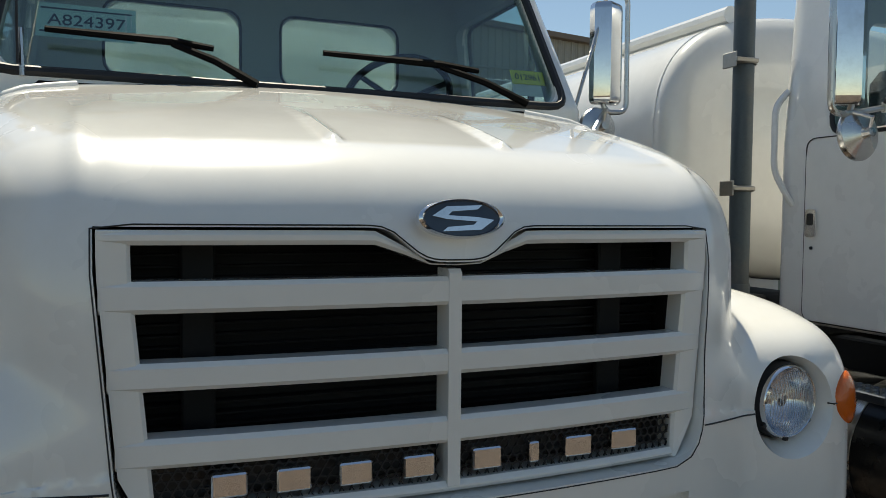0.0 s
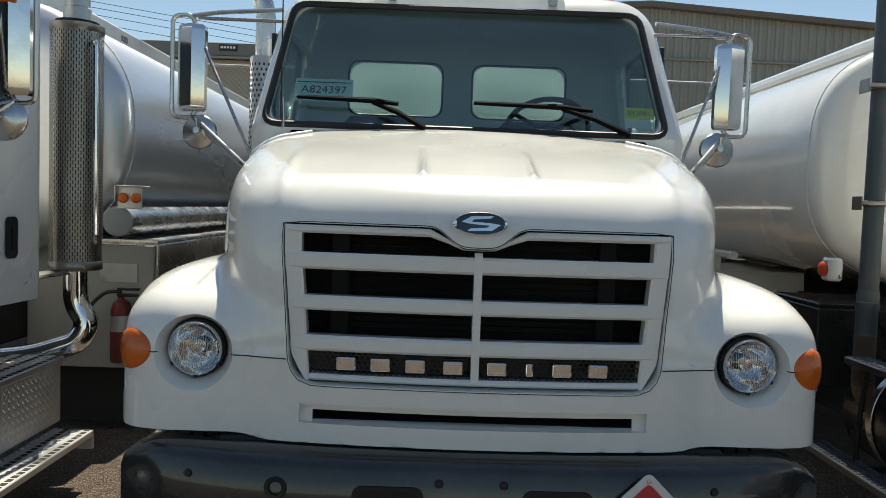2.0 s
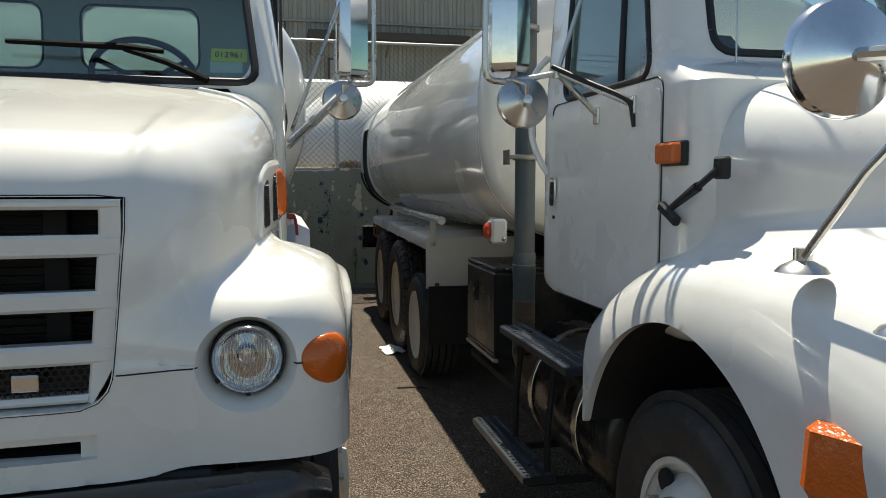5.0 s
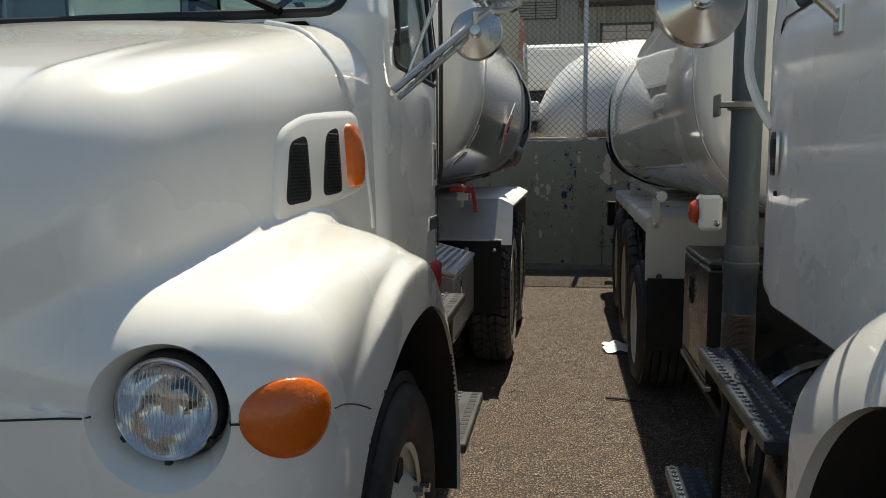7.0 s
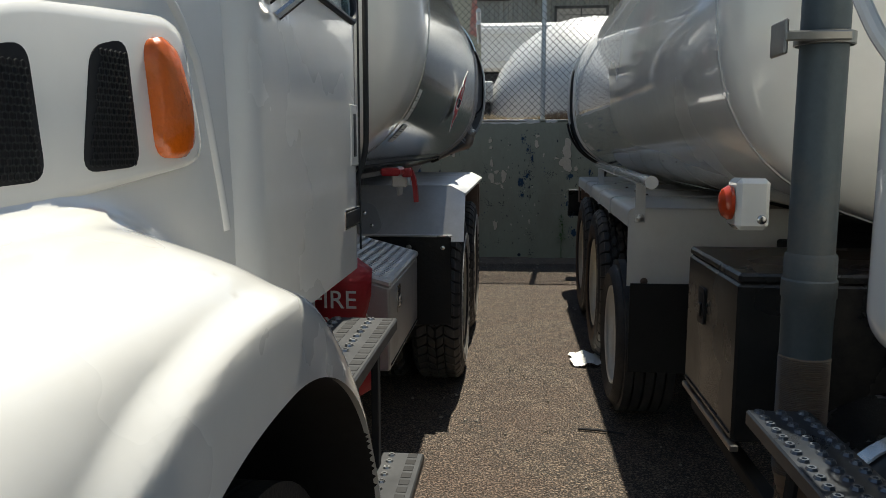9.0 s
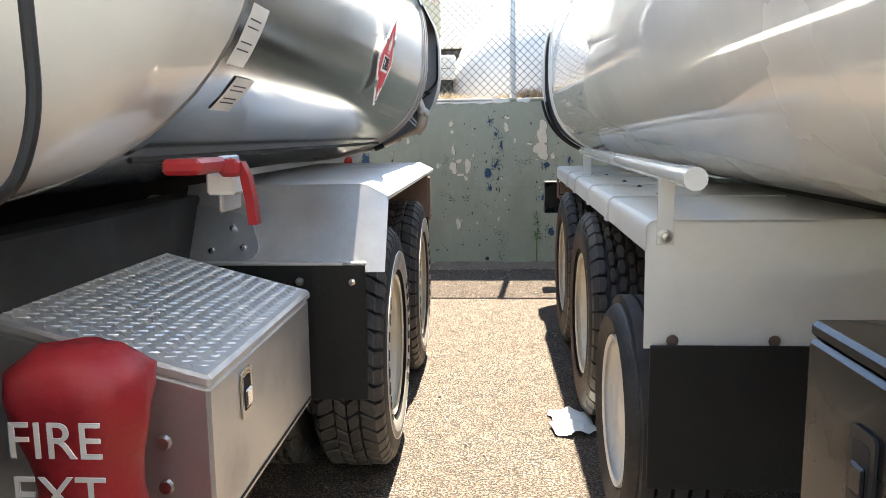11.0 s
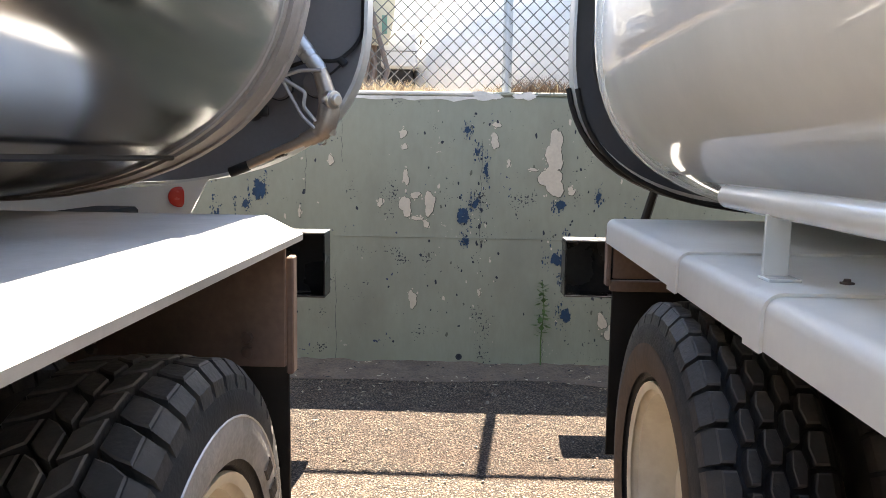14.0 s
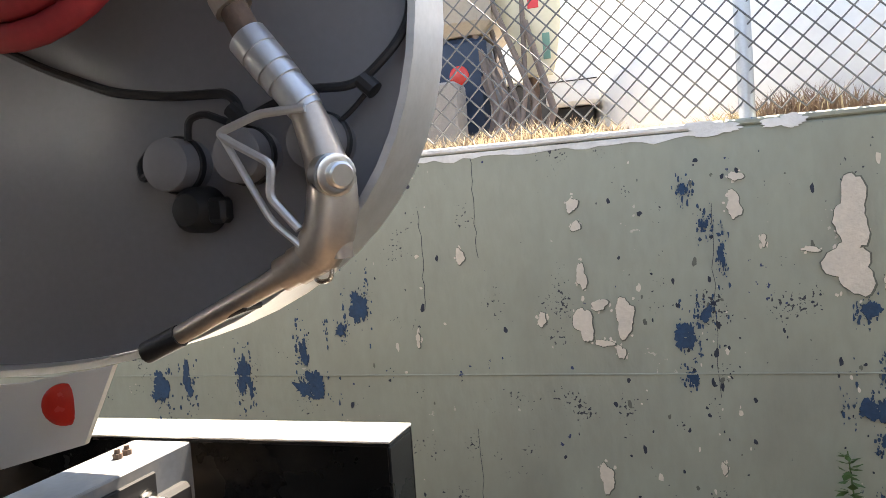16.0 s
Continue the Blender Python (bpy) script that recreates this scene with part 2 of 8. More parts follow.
# ---- mesh building ----
class Geo:
    """Collects vertices and faces for one mesh."""

    def __init__(self):
        self.v, self.f, self.m = [], [], []

    def add(self, verts, faces, slot=0):
        k = len(self.v)
        self.v.extend(tuple(p) for p in verts)
        self.f.extend(tuple(i + k for i in q) for q in faces)
        self.m.extend([slot] * len(faces))
        return self

    def box(self, lo, hi, c=0.004, m=None, slot=0):
        """A box with chamfered edges."""
        lo, hi = Vector(lo), Vector(hi)
        mid, h = (lo + hi) / 2, (hi - lo) / 2
        c = min(c, h.x * 0.95, h.y * 0.95, h.z * 0.95)
        vs, ix = [], {}
        for sx in (-1, 1):
            for sy in (-1, 1):
                for sz in (-1, 1):
                    for a in range(3):
                        p = Vector((sx * (h.x - c), sy * (h.y - c), sz * (h.z - c)))
                        p[a] = (sx, sy, sz)[a] * h[a]
                        ix[sx, sy, sz, a] = len(vs)
                        vs.append(mid + p)
        fs = []
        for s in (-1, 1):
            o = 1 if s > 0 else -1
            q = [(-1, -1), (1, -1), (1, 1), (-1, 1)][::o]
            fs.append([ix[s, a, b, 0] for a, b in q])
            fs.append([ix[b, s, a, 1] for a, b in q])
            fs.append([ix[a, b, s, 2] for a, b in q])
        for s in (-1, 1):
            for r in (-1, 1):
                e = s * r
                fs.append([ix[s, r, -1, 0], ix[s, r, -1, 1], ix[s, r, 1, 1], ix[s, r, 1, 0]][::e])
                fs.append([ix[-1, s, r, 1], ix[-1, s, r, 2], ix[1, s, r, 2], ix[1, s, r, 1]][::e])
                fs.append([ix[r, -1, s, 2], ix[r, -1, s, 0], ix[r, 1, s, 0], ix[r, 1, s, 2]][::e])
        for sx in (-1, 1):
            for sy in (-1, 1):
                for sz in (-1, 1):
                    fs.append([ix[sx, sy, sz, a] for a in ((0, 1, 2) if sx * sy * sz > 0 else (2, 1, 0))])
        if m is not None:
            vs = [m @ p for p in vs]
        return self.add(vs, fs, slot)

    def rings(self, rings, closed=True, cap0=True, cap1=True, slot=0):
        """Skin between rings with the same number of points."""
        n = len(rings[0])
        vs = [p for r in rings for p in r]
        fs = []
        for i in range(len(rings) - 1):
            for j in range(n if closed else n - 1):
                k = (j + 1) % n
                fs.append((i * n + j, i * n + k, (i + 1) * n + k, (i + 1) * n + j))
        if cap0:
            fs.append(tuple(range(n - 1, -1, -1)))
        if cap1:
            fs.append(tuple((len(rings) - 1) * n + j for j in range(n)))
        return self.add(vs, fs, slot)

    def tube(self, pts, r, seg=10, cap=True, slot=0):
        """A round bar along a line of points."""
        pts = [Vector(p) for p in pts]
        rs = r if isinstance(r, (list, tuple)) else [r] * len(pts)
        way = (pts[1] - pts[0]).normalized()
        side = way.orthogonal().normalized()
        out = []
        for i, p in enumerate(pts):
            a = (pts[i] - pts[i - 1]).normalized() if i else way
            b = (pts[i + 1] - pts[i]).normalized() if i < len(pts) - 1 else a
            d = (a + b).normalized()
            side = (side - d * side.dot(d)).normalized()
            up = d.cross(side)
            w = 1 / max(0.6, a.dot(d))
            out.append([p + (side * math.cos(t) + up * math.sin(t)) * rs[i] * w for t in (2 * math.pi * k / seg for k in range(seg))])
        return self.rings(out, True, cap, cap, slot)

    def lathe(self, prof, m=None, seg=32, slot=0, cap=False):
        """Turns (radius, height) points round z."""
        m = m or Matrix()
        rings = [[m @ Vector((r * math.cos(a), r * math.sin(a), h)) for a in (2 * math.pi * k / seg for k in range(seg))] for r, h in prof]
        return self.rings(rings, True, cap, cap, slot)

    def prism(self, poly, m, depth, slot=0):
        """A flat outline (x, y) given thickness along its z, at the pose m."""
        n = len(poly)
        vs = [m @ Vector((x, y, 0)) for x, y in poly] + [m @ Vector((x, y, depth)) for x, y in poly]
        fs = [tuple(range(n - 1, -1, -1)), tuple(range(n, 2 * n))] + [(i, (i + 1) % n, n + (i + 1) % n, n + i) for i in range(n)]
        return self.add(vs, fs, slot)


def bend(pts, r=0.05, n=5):
    """Rounds the corners of a line of points."""
    pts = [Vector(p) for p in pts]
    out = [pts[0]]
    for a, b, c in zip(pts, pts[1:], pts[2:]):
        u, w = (a - b), (c - b)
        k = min(r, u.length * 0.45, w.length * 0.45)
        p, q = b + u.normalized() * k, b + w.normalized() * k
        out += [p.lerp(b, t).lerp(b.lerp(q, t), t) for t in (i / n for i in range(n + 1))]
    return out + [pts[-1]]


SPOT = {}


def thing(name, at, label, category, group="", kind=""):
    """An empty at the base of a thing that carries its parts."""
    ob = new(name)
    ob.location = at
    SPOT[ob.name] = Vector(at)
    return tagged(ob, label, category, group, kind)


def part(name, geo, material, parent=None, label="", crisp=35, category="", kind="", group=""):
    """Links one mesh, given in world places, under its thing."""
    me = bpy.data.meshes.new(name)
    base = SPOT[parent.name] if parent else Vector((0, 0, 0))
    if isinstance(geo, Geo):
        me.from_pydata([(p[0] - base.x, p[1] - base.y, p[2] - base.z) for p in geo.v], [], geo.f)
        slots = geo.m
    else:
        me.from_pydata((geo[0] - np.array(base)).tolist(), [], geo[1].tolist())
        slots = geo[2]
    mats = material if isinstance(material, (list, tuple)) else [material]
    for m in mats:
        me.materials.append(m)
    if len(mats) > 1:
        me.polygons.foreach_set("material_index", list(slots))
    me.polygons.foreach_set("use_smooth", [True] * len(me.polygons))
    me.set_sharp_from_angle(angle=radians(crisp))
    me.update()
    ob = new(name, me)
    SPOT[ob.name] = base
    if parent:
        ob.parent = parent
    return tagged(ob, label, category, group, kind)


def smin(a, b, k):
    h = np.maximum(k - np.abs(a - b), 0) / k
    return np.minimum(a, b) - h * h * k * 0.25


def smax(a, b, k):
    return -smin(-a, -b, k)


def blend(y, ys, zs):
    """A smooth value along y through a few stations."""
    t = np.interp(y, ys, np.arange(len(ys)))
    i = np.minimum(t.astype(int), len(ys) - 2)
    u = t - i
    z = np.asarray(zs, float)
    m = np.gradient(z, np.asarray(ys, float))
    w = np.asarray(ys, float)[i + 1] - np.asarray(ys, float)[i]
    h = u * u * (3 - 2 * u)
    return z[i] * (1 - h) + z[i + 1] * h + w * (m[i] * u * (1 - u) ** 2 - m[i + 1] * u * u * (1 - u))


def rbox(x, y, z, lo, hi, r):
    """Distance to a box with round edges."""
    q = [np.abs(c - (a + b) / 2) - (b - a) / 2 + r for c, a, b in zip((x, y, z), lo, hi)]
    out = np.sqrt(sum(np.maximum(c, 0) ** 2 for c in q))
    return out + np.minimum(np.maximum(np.maximum(q[0], q[1]), q[2]), 0) - r


def moulded(f, lo, hi, h, paint=None):
    """A skin over the solid where f < 0, as vertices, faces and material slots."""
    ax = [np.arange(a, b + h, h) for a, b in zip(lo, hi)]
    X, Y, Z = np.meshgrid(*ax, indexing="ij")
    v = f(X, Y, Z)
    s = v < 0
    n = [len(a) - 1 for a in ax]
    count = np.zeros(n, int)
    for i in (0, 1):
        for j in (0, 1):
            for k in (0, 1):
                count += s[i:n[0] + i, j:n[1] + j, k:n[2] + k]
    act = (count > 0) & (count < 8)
    idx = -np.ones(n, int)
    cells = np.argwhere(act)
    idx[act] = np.arange(len(cells))
    org = np.array([a[0] for a in ax])
    A, B = np.zeros((len(cells), 6)), np.zeros((len(cells), 3))
    acc, num = np.zeros((len(cells), 3)), np.zeros(len(cells))
    faces = []
    tiny = h * 0.04
    for d in range(3):
        o1, o2 = (d + 1) % 3, (d + 2) % 3
        sl = [slice(None)] * 3
        sl[d] = slice(0, -1)
        s0, v0 = s[tuple(sl)], v[tuple(sl)]
        sl[d] = slice(1, None)
        s1, v1 = s[tuple(sl)], v[tuple(sl)]
        e = np.argwhere(s0 != s1)
        ok = (e[:, o1] > 0) & (e[:, o2] > 0) & (e[:, o1] < n[o1]) & (e[:, o2] < n[o2])
        e = e[ok]
        flip = s0[tuple(e.T)]
        # where each grid edge meets the skin, and the skin's slope there
        ta, tb = np.zeros(len(e)), np.ones(len(e))
        for _ in range(9):
            tm = (ta + tb) / 2
            p = org + e * h
            p[:, d] += tm * h
            inn = (f(p[:, 0], p[:, 1], p[:, 2]) < 0) == flip
            ta, tb = np.where(inn, tm, ta), np.where(inn, tb, tm)
        p = org + e * h
        p[:, d] += (ta + tb) / 2 * h
        g = np.stack([f(p[:, 0] + dx, p[:, 1] + dy, p[:, 2] + dz) - f(p[:, 0] - dx, p[:, 1] - dy, p[:, 2] - dz)
                      for dx, dy, dz in ((tiny, 0, 0), (0, tiny, 0), (0, 0, tiny))], 1)
        g /= np.maximum(np.linalg.norm(g, axis=1), 1e-9)[:, None]
        q = []
        for da, db in ((1, 1), (0, 1), (0, 0), (1, 0)):
            c = e.copy()
            c[:, o1] -= da
            c[:, o2] -= db
            k = idx[tuple(c.T)]
            q.append(k)
            gp = (g * p).sum(1)
            for j, (u, w) in enumerate(((0, 0), (0, 1), (0, 2), (1, 1), (1, 2), (2, 2))):
                A[:, j] += np.bincount(k, g[:, u] * g[:, w], len(cells))
            for u in range(3):
                B[:, u] += np.bincount(k, g[:, u] * gp, len(cells))
                acc[:, u] += np.bincount(k, p[:, u], len(cells))
            num += np.bincount(k, minlength=len(cells))
        q = np.stack(q, 1)
        faces.append(np.where(flip[:, None], q, q[:, ::-1]))
    F = np.concatenate(faces)
    mid = acc / np.maximum(num, 1)[:, None]
    M = A[:, [0, 1, 2, 1, 3, 4, 2, 4, 5]].reshape(-1, 3, 3)
    R = B - np.einsum("nij,nj->ni", M, mid)
    P = mid + np.clip(np.linalg.solve(M + 0.06 * np.eye(3), R[:, :, None])[:, :, 0], -h * 0.75, h * 0.75)
    lo_c = org + cells * h
    P = np.clip(P, lo_c - 0.1 * h, lo_c + 1.1 * h)
    C = P[F].mean(1)
    slots = paint(C).astype(int).tolist() if paint else [0] * len(F)
    return P, F, slots


# ---- the setting ----
def asphalt():
    """Pale aggregate with dark pits, blotches and reddish stains."""
    m = bpy.data.materials.new("weathered_asphalt")
    m.use_nodes = True
    t = m.node_tree
    N, L = t.nodes, t.links
    b = N["Principled BSDF"]
    b.inputs["Roughness"].default_value = 0.9
    co = N.new("ShaderNodeTexCoord")

    def tex(scale, detail, lo, hi, a=0.0, z=1.0):
        n = N.new("ShaderNodeTexNoise")
        n.inputs["Scale"].default_value, n.inputs["Detail"].default_value = scale, detail
        L.new(co.outputs["Object"], n.inputs["Vector"])
        r = N.new("ShaderNodeMapRange")
        for i, v in enumerate((lo, hi, a, z)):
            r.inputs[i + 1].default_value = v
        L.new(n.outputs["Fac"], r.inputs[0])
        return r.outputs[0]

    def mix(f, a, c):
        x = N.new("ShaderNodeMix")
        x.data_type = "RGBA"
        L.new(f, x.inputs[0])
        for k, v in ((6, a), (7, c)):
            if isinstance(v, tuple):
                x.inputs[k].default_value = (*v, 1)
            else:
                L.new(v, x.inputs[k])
        return x.outputs[2]

    def web(scale, wide, bend_by, soft):
        """Thin crooked lines between uneven cells."""
        n = N.new("ShaderNodeTexNoise")
        n.inputs["Scale"].default_value, n.inputs["Detail"].default_value = scale * 1.7, 3
        L.new(co.outputs["Object"], n.inputs["Vector"])
        k = N.new("ShaderNodeVectorMath")
        k.operation = "MULTIPLY_ADD"
        L.new(n.outputs["Color"], k.inputs[0])
        k.inputs[1].default_value = (bend_by, bend_by, 0)
        L.new(co.outputs["Object"], k.inputs[2])
        v = N.new("ShaderNodeTexVoronoi")
        v.feature = "DISTANCE_TO_EDGE"
        v.inputs["Scale"].default_value = scale
        L.new(k.outputs[0], v.inputs["Vector"])
        r = N.new("ShaderNodeMapRange")
        r.inputs[1].default_value, r.inputs[2].default_value = wide, wide + soft
        r.inputs[3].default_value, r.inputs[4].default_value = 1.0, 0.0
        L.new(v.outputs["Distance"], r.inputs[0])
        return r.outputs[0]

    def times(a, c):
        x = N.new("ShaderNodeMath")
        x.operation = "MULTIPLY"
        L.new(a, x.inputs[0])
        L.new(c, x.inputs[1])
        return x.outputs[0]

    grit = tex(95, 3, 0.41, 0.54)
    col = mix(tex(3.2, 5, 0.42, 0.62), (0.215, 0.142, 0.096), (0.27, 0.2, 0.14))
    col = mix(tex(160, 2, 0.45, 0.62, 0, 0.55), col, (0.31, 0.25, 0.19))
    pits = times(web(52, 0.085, 0.014, 0.1), tex(14, 3, 0.34, 0.52, 0.4, 1.0))
    col = mix(pits, col, (0.045, 0.036, 0.03))
    dark = mix(grit, (0.045, 0.032, 0.023), col)
    col = mix(tex(1.1, 6, 0.5, 0.66, 0, 0.6), dark, mix(grit, (0.04, 0.028, 0.021), (0.16, 0.1, 0.07)))
    col = mix(times(web(1.3, 0.0005, 0.2, 0.004), tex(0.9, 2, 0.5, 0.62, 0.0, 0.7)), col, (0.06, 0.048, 0.04))
    col = mix(tex(420, 1, 0.62, 0.7, 0, 0.6), col, (0.42, 0.38, 0.32))
    L.new(col, b.inputs["Base Color"])
    bp = N.new("ShaderNodeBump")
    bp.inputs["Strength"].default_value, bp.inputs["Distance"].default_value = 1.0, 0.011
    L.new(grit, bp.inputs["Height"])
    L.new(bp.outputs[0], b.inputs["Normal"])
    return m


GROUND = asphalt()
SOIL = mat("dry_soil", (0.3, 0.24, 0.17), 0.95, 0, 0, 0.3, 3, 60, bump=0.5, bump_scale=30)
WALL_TOP = mat("wall_rim_white_paint", (0.7, 0.69, 0.65), 0.7, 0, 0, 0.1, 8, 60, bump=0.3, dirt=(0.4, 0.38, 0.33), dirt_amount=0.6, dirt_scale=5)
PLASTER = mat("bare_plaster", (0.58, 0.52, 0.43), 0.9, 0, 0, 0.12, 12, 60, bump=0.4)
BLUE_OLD = mat("old_blue_paint", (0.018, 0.05, 0.1), 0.75, 0, 0, 0.35, 20, 60, bump=0.3)
SIDING = mat("grey_metal_siding", (0.25, 0.268, 0.255), 0.55, 0.1, 0, 0.08, 0.5, 12, dirt=(0.2, 0.19, 0.17), dirt_amount=0.5, dirt_scale=0.3)

g = Geo()
g.add([(-300, -300, 0), (300, -300, 0), (300, 9.4, 0), (-300, 9.4, 0)], [(0, 1, 2, 3)])
tagged(part("ground", g, GROUND, None), "weathered pebbly asphalt of the truck yard", "ground", kind="structure")
g = Geo()
g.add([(-300, 9.5, 1.66), (300, 9.5, 1.66), (300, 400, 1.66), (-300, 400, 1.66)], [(0, 1, 2, 3)])
tagged(part("upper_ground", g, SOIL, None), "dry bare soil of the higher lot behind the wall", "ground", kind="structure")


def peeling_paint():
    """Green-grey wall paint with flaked specks that show older blue and bare plaster."""
    m = mat("peeling_green_wall_paint", (0.275, 0.29, 0.23), 0.5, 0, 0, 0.1, 1.3, 30, bump=0.3, bump_scale=30, dirt=(0.19, 0.19, 0.155), dirt_amount=0.6, dirt_scale=1.7, stretch=(1, 1, 0.45))
    t = m.node_tree
    N, L = t.nodes, t.links
    b = N["Principled BSDF"]
    base = b.inputs["Base Color"].links[0].from_socket
    co = N.new("ShaderNodeTexCoord")

    def flakes(scale, size, lo, color, src):
        big = N.new("ShaderNodeTexNoise")
        big.inputs["Scale"].default_value = scale
        big.inputs["Detail"].default_value = 2
        fine = N.new("ShaderNodeTexNoise")
        fine.inputs["Scale"].default_value = size
        fine.inputs["Detail"].default_value = 6
        for n in (big, fine):
            L.new(co.outputs["Object"], n.inputs["Vector"])
        mul = N.new("ShaderNodeMath")
        mul.operation = "MULTIPLY"
        L.new(big.outputs["Fac"], mul.inputs[0])
        L.new(fine.outputs["Fac"], mul.inputs[1])
        cut = N.new("ShaderNodeMapRange")
        cut.inputs[1].default_value, cut.inputs[2].default_value = lo, lo + 0.012
        L.new(mul.outputs[0], cut.inputs[0])
        mx = N.new("ShaderNodeMix")
        mx.data_type = "RGBA"
        L.new(cut.outputs[0], mx.inputs[0])
        L.new(src, mx.inputs[6])
        mx.inputs[7].default_value = (*color, 1)
        return mx.outputs[2]

    s = flakes(5.0, 75, 0.388, (0.03, 0.034, 0.042), base)
    s = flakes(3.1, 34, 0.43, (0.02, 0.035, 0.095), s)
    s = flakes(4.0, 42, 0.432, (0.44, 0.4, 0.33), s)
    L.new(s, b.inputs["Base Color"])
    return m


WALL = peeling_paint()
WY, WZ = 9.3, 1.74
wall = thing("retaining_wall", (0, WY, 0), "concrete retaining wall with peeling green paint and white rim", "wall", kind="structure")
part("wall_face", Geo().box((-40, WY, -0.3), (40, WY + 0.22, WZ - 0.025), 0.01), WALL, wall)
part("wall_rim", Geo().box((-40, WY - 0.004, WZ - 0.024), (1.72, WY + 0.23, WZ), 0.006), WALL_TOP, wall, "chipped white painted rim")
part("wall_rim", Geo().box((1.722, WY - 0.004, WZ - 0.024), (40, WY + 0.23, WZ), 0.006), WALL, wall, "green painted rim")
rnd = random.Random(9)
edge = [(-4 + 0.04 * k, WZ - 0.05 + 0.012 * noise.noise(Vector((k * 0.31, 0, 0))) + 0.006 * rnd.uniform(-1, 1)) for k in range(143)]
part("rim_paint", Geo().prism([(x, -z) for x, z in [(1.68, WZ - 0.03), (-4, WZ - 0.03)] + edge], Matrix(((1, 0, 0, 0), (0, 0, -1, WY), (0, -1, 0, 0), (0, 0, 0, 1))), 0.0035), WALL_TOP, wall, "ragged white paint edge")
g = Geo()
g.box((-40, WY - 0.004, 0.833), (40, WY - 0.0005, 0.84), 0.0015)
part("pour_joint", g, WALL, wall)


def torn(cx, cz, w, h, seed, n=22, rough=0.3):
    """An uneven flake outline."""
    rnd = random.Random(seed)
    ph = [rnd.random() * 6.28 for _ in range(4)]
    return [(cx + w / 2 * math.cos(a) * k, cz + h / 2 * math.sin(a) * k) for a, k in
            ((a, 0.87 - rough / 2 + 0.16 * math.sin(2 * a + ph[2]) + 0.11 * math.sin(3 * a + ph[0]) + 0.08 * math.sin(5 * a + ph[1]) + rough * rnd.random()) for a in (2 * math.pi * i / n for i in range(n)))]


DARK_PAINT = mat("dark_wall_paint", (0.12, 0.125, 0.1), 0.8, spots=0.3, scale=20)
BARE = [(1.19, 1.03, 0.075, 0.15), (1.34, 1.05, 0.085, 0.15), (1.25, 1.1, 0.062, 0.05), (1.26, 0.955, 0.072, 0.03), (1.32, 0.92, 0.034, 0.06), (2.11, 1.38, 0.13, 0.26), (2.1, 1.2, 0.16, 0.2), (2.22, 1.14, 0.055, 0.055),
        (1.17, 1.48, 0.045, 0.065), (1.18, 1.4, 0.036, 0.05), (1.19, 1.21, 0.044, 0.1), (1.03, 1.05, 0.036, 0.06), (1.74, 1.44, 0.06, 0.1), (0.72, 1.31, 0.046, 0.06), (1.24, 0.44, 0.066, 0.11), (0.52, 0.98, 0.022, 0.06),
        (2.44, 0.32, 0.06, 0.12), (2.5, 0.25, 0.09, 0.1), (1.75, 1.54, 0.053, 0.036), (1.98, 1.27, 0.064, 0.022), (1.83, 1.31, 0.022, 0.045), (1.66, 0.49, 0.027, 0.044)]
OLD_BLUE = [(0.26, 1.14, 0.1, 0.14), (0.16, 1.03, 0.07, 0.045), (-0.74, 0.78, 0.1, 0.14), (-0.3, 0.82, 0.085, 0.17), (0.03, 0.79, 0.165, 0.12), (-0.61, 0.79, 0.08, 0.16), (1.56, 0.97, 0.085, 0.09), (1.63, 1.05, 0.045, 0.065),
            (1.57, 1.51, 0.045, 0.04), (1.64, 1.37, 0.036, 0.05), (2.16, 1.05, 0.07, 0.065), (2.39, 1.1, 0.03, 0.07), (2.21, 0.83, 0.046, 0.055), (2.15, 0.71, 0.125, 0.1), (2.19, 0.61, 0.05, 0.06), (2.21, 0.37, 0.08, 0.09), (1.57, 0.82, 0.05, 0.05),
            (-0.01, 0.95, 0.04, 0.12), (1.69, 1.27, 0.024, 0.115), (2.62, 0.9, 0.1, 0.1)]
ONTO = Matrix(((1, 0, 0, 0), (0, 0, -1, WY), (0, -1, 0, 0), (0, 0, 0, 1)))


def patch(fx, fz, w, h, seed, depth, points=34, rough=0.13):
    return Geo().prism([(x, -z) for x, z in torn(fx, fz, w, h, seed, points, rough)], ONTO, depth)


for i, (fx, fz, fw, fh) in enumerate(BARE):
    g = patch(fx, fz, fw, fh, i, 0.0055 + 0.0003 * (i % 3))
    rnd = random.Random(i)
    for j in range(4):
        # crumbs broken off round the patch
        a, d = rnd.random() * 6.28, rnd.uniform(0.45, 0.65)
        cw = rnd.uniform(0.005, 0.014)
        g.prism([(x, -z) for x, z in torn(fx + fw * d * math.cos(a), fz + fh * d * math.sin(a), cw, cw * rnd.uniform(0.8, 2.0), rnd.random(), 9)], ONTO, 0.0025 + 0.0001 * j)
    fl = part("paint_flake", g, PLASTER, wall, "bare plaster patch")
    # dark rim behind the flake: shade of its curled edge put into colour
    part("flake_edge_shade", patch(fx + 0.002, fz - 0.0015, fw * 1.05 + 0.0035, fh * 1.03 + 0.0035, i, 0.0042 + 0.0002 * (i % 4)), DARK_PAINT, fl)
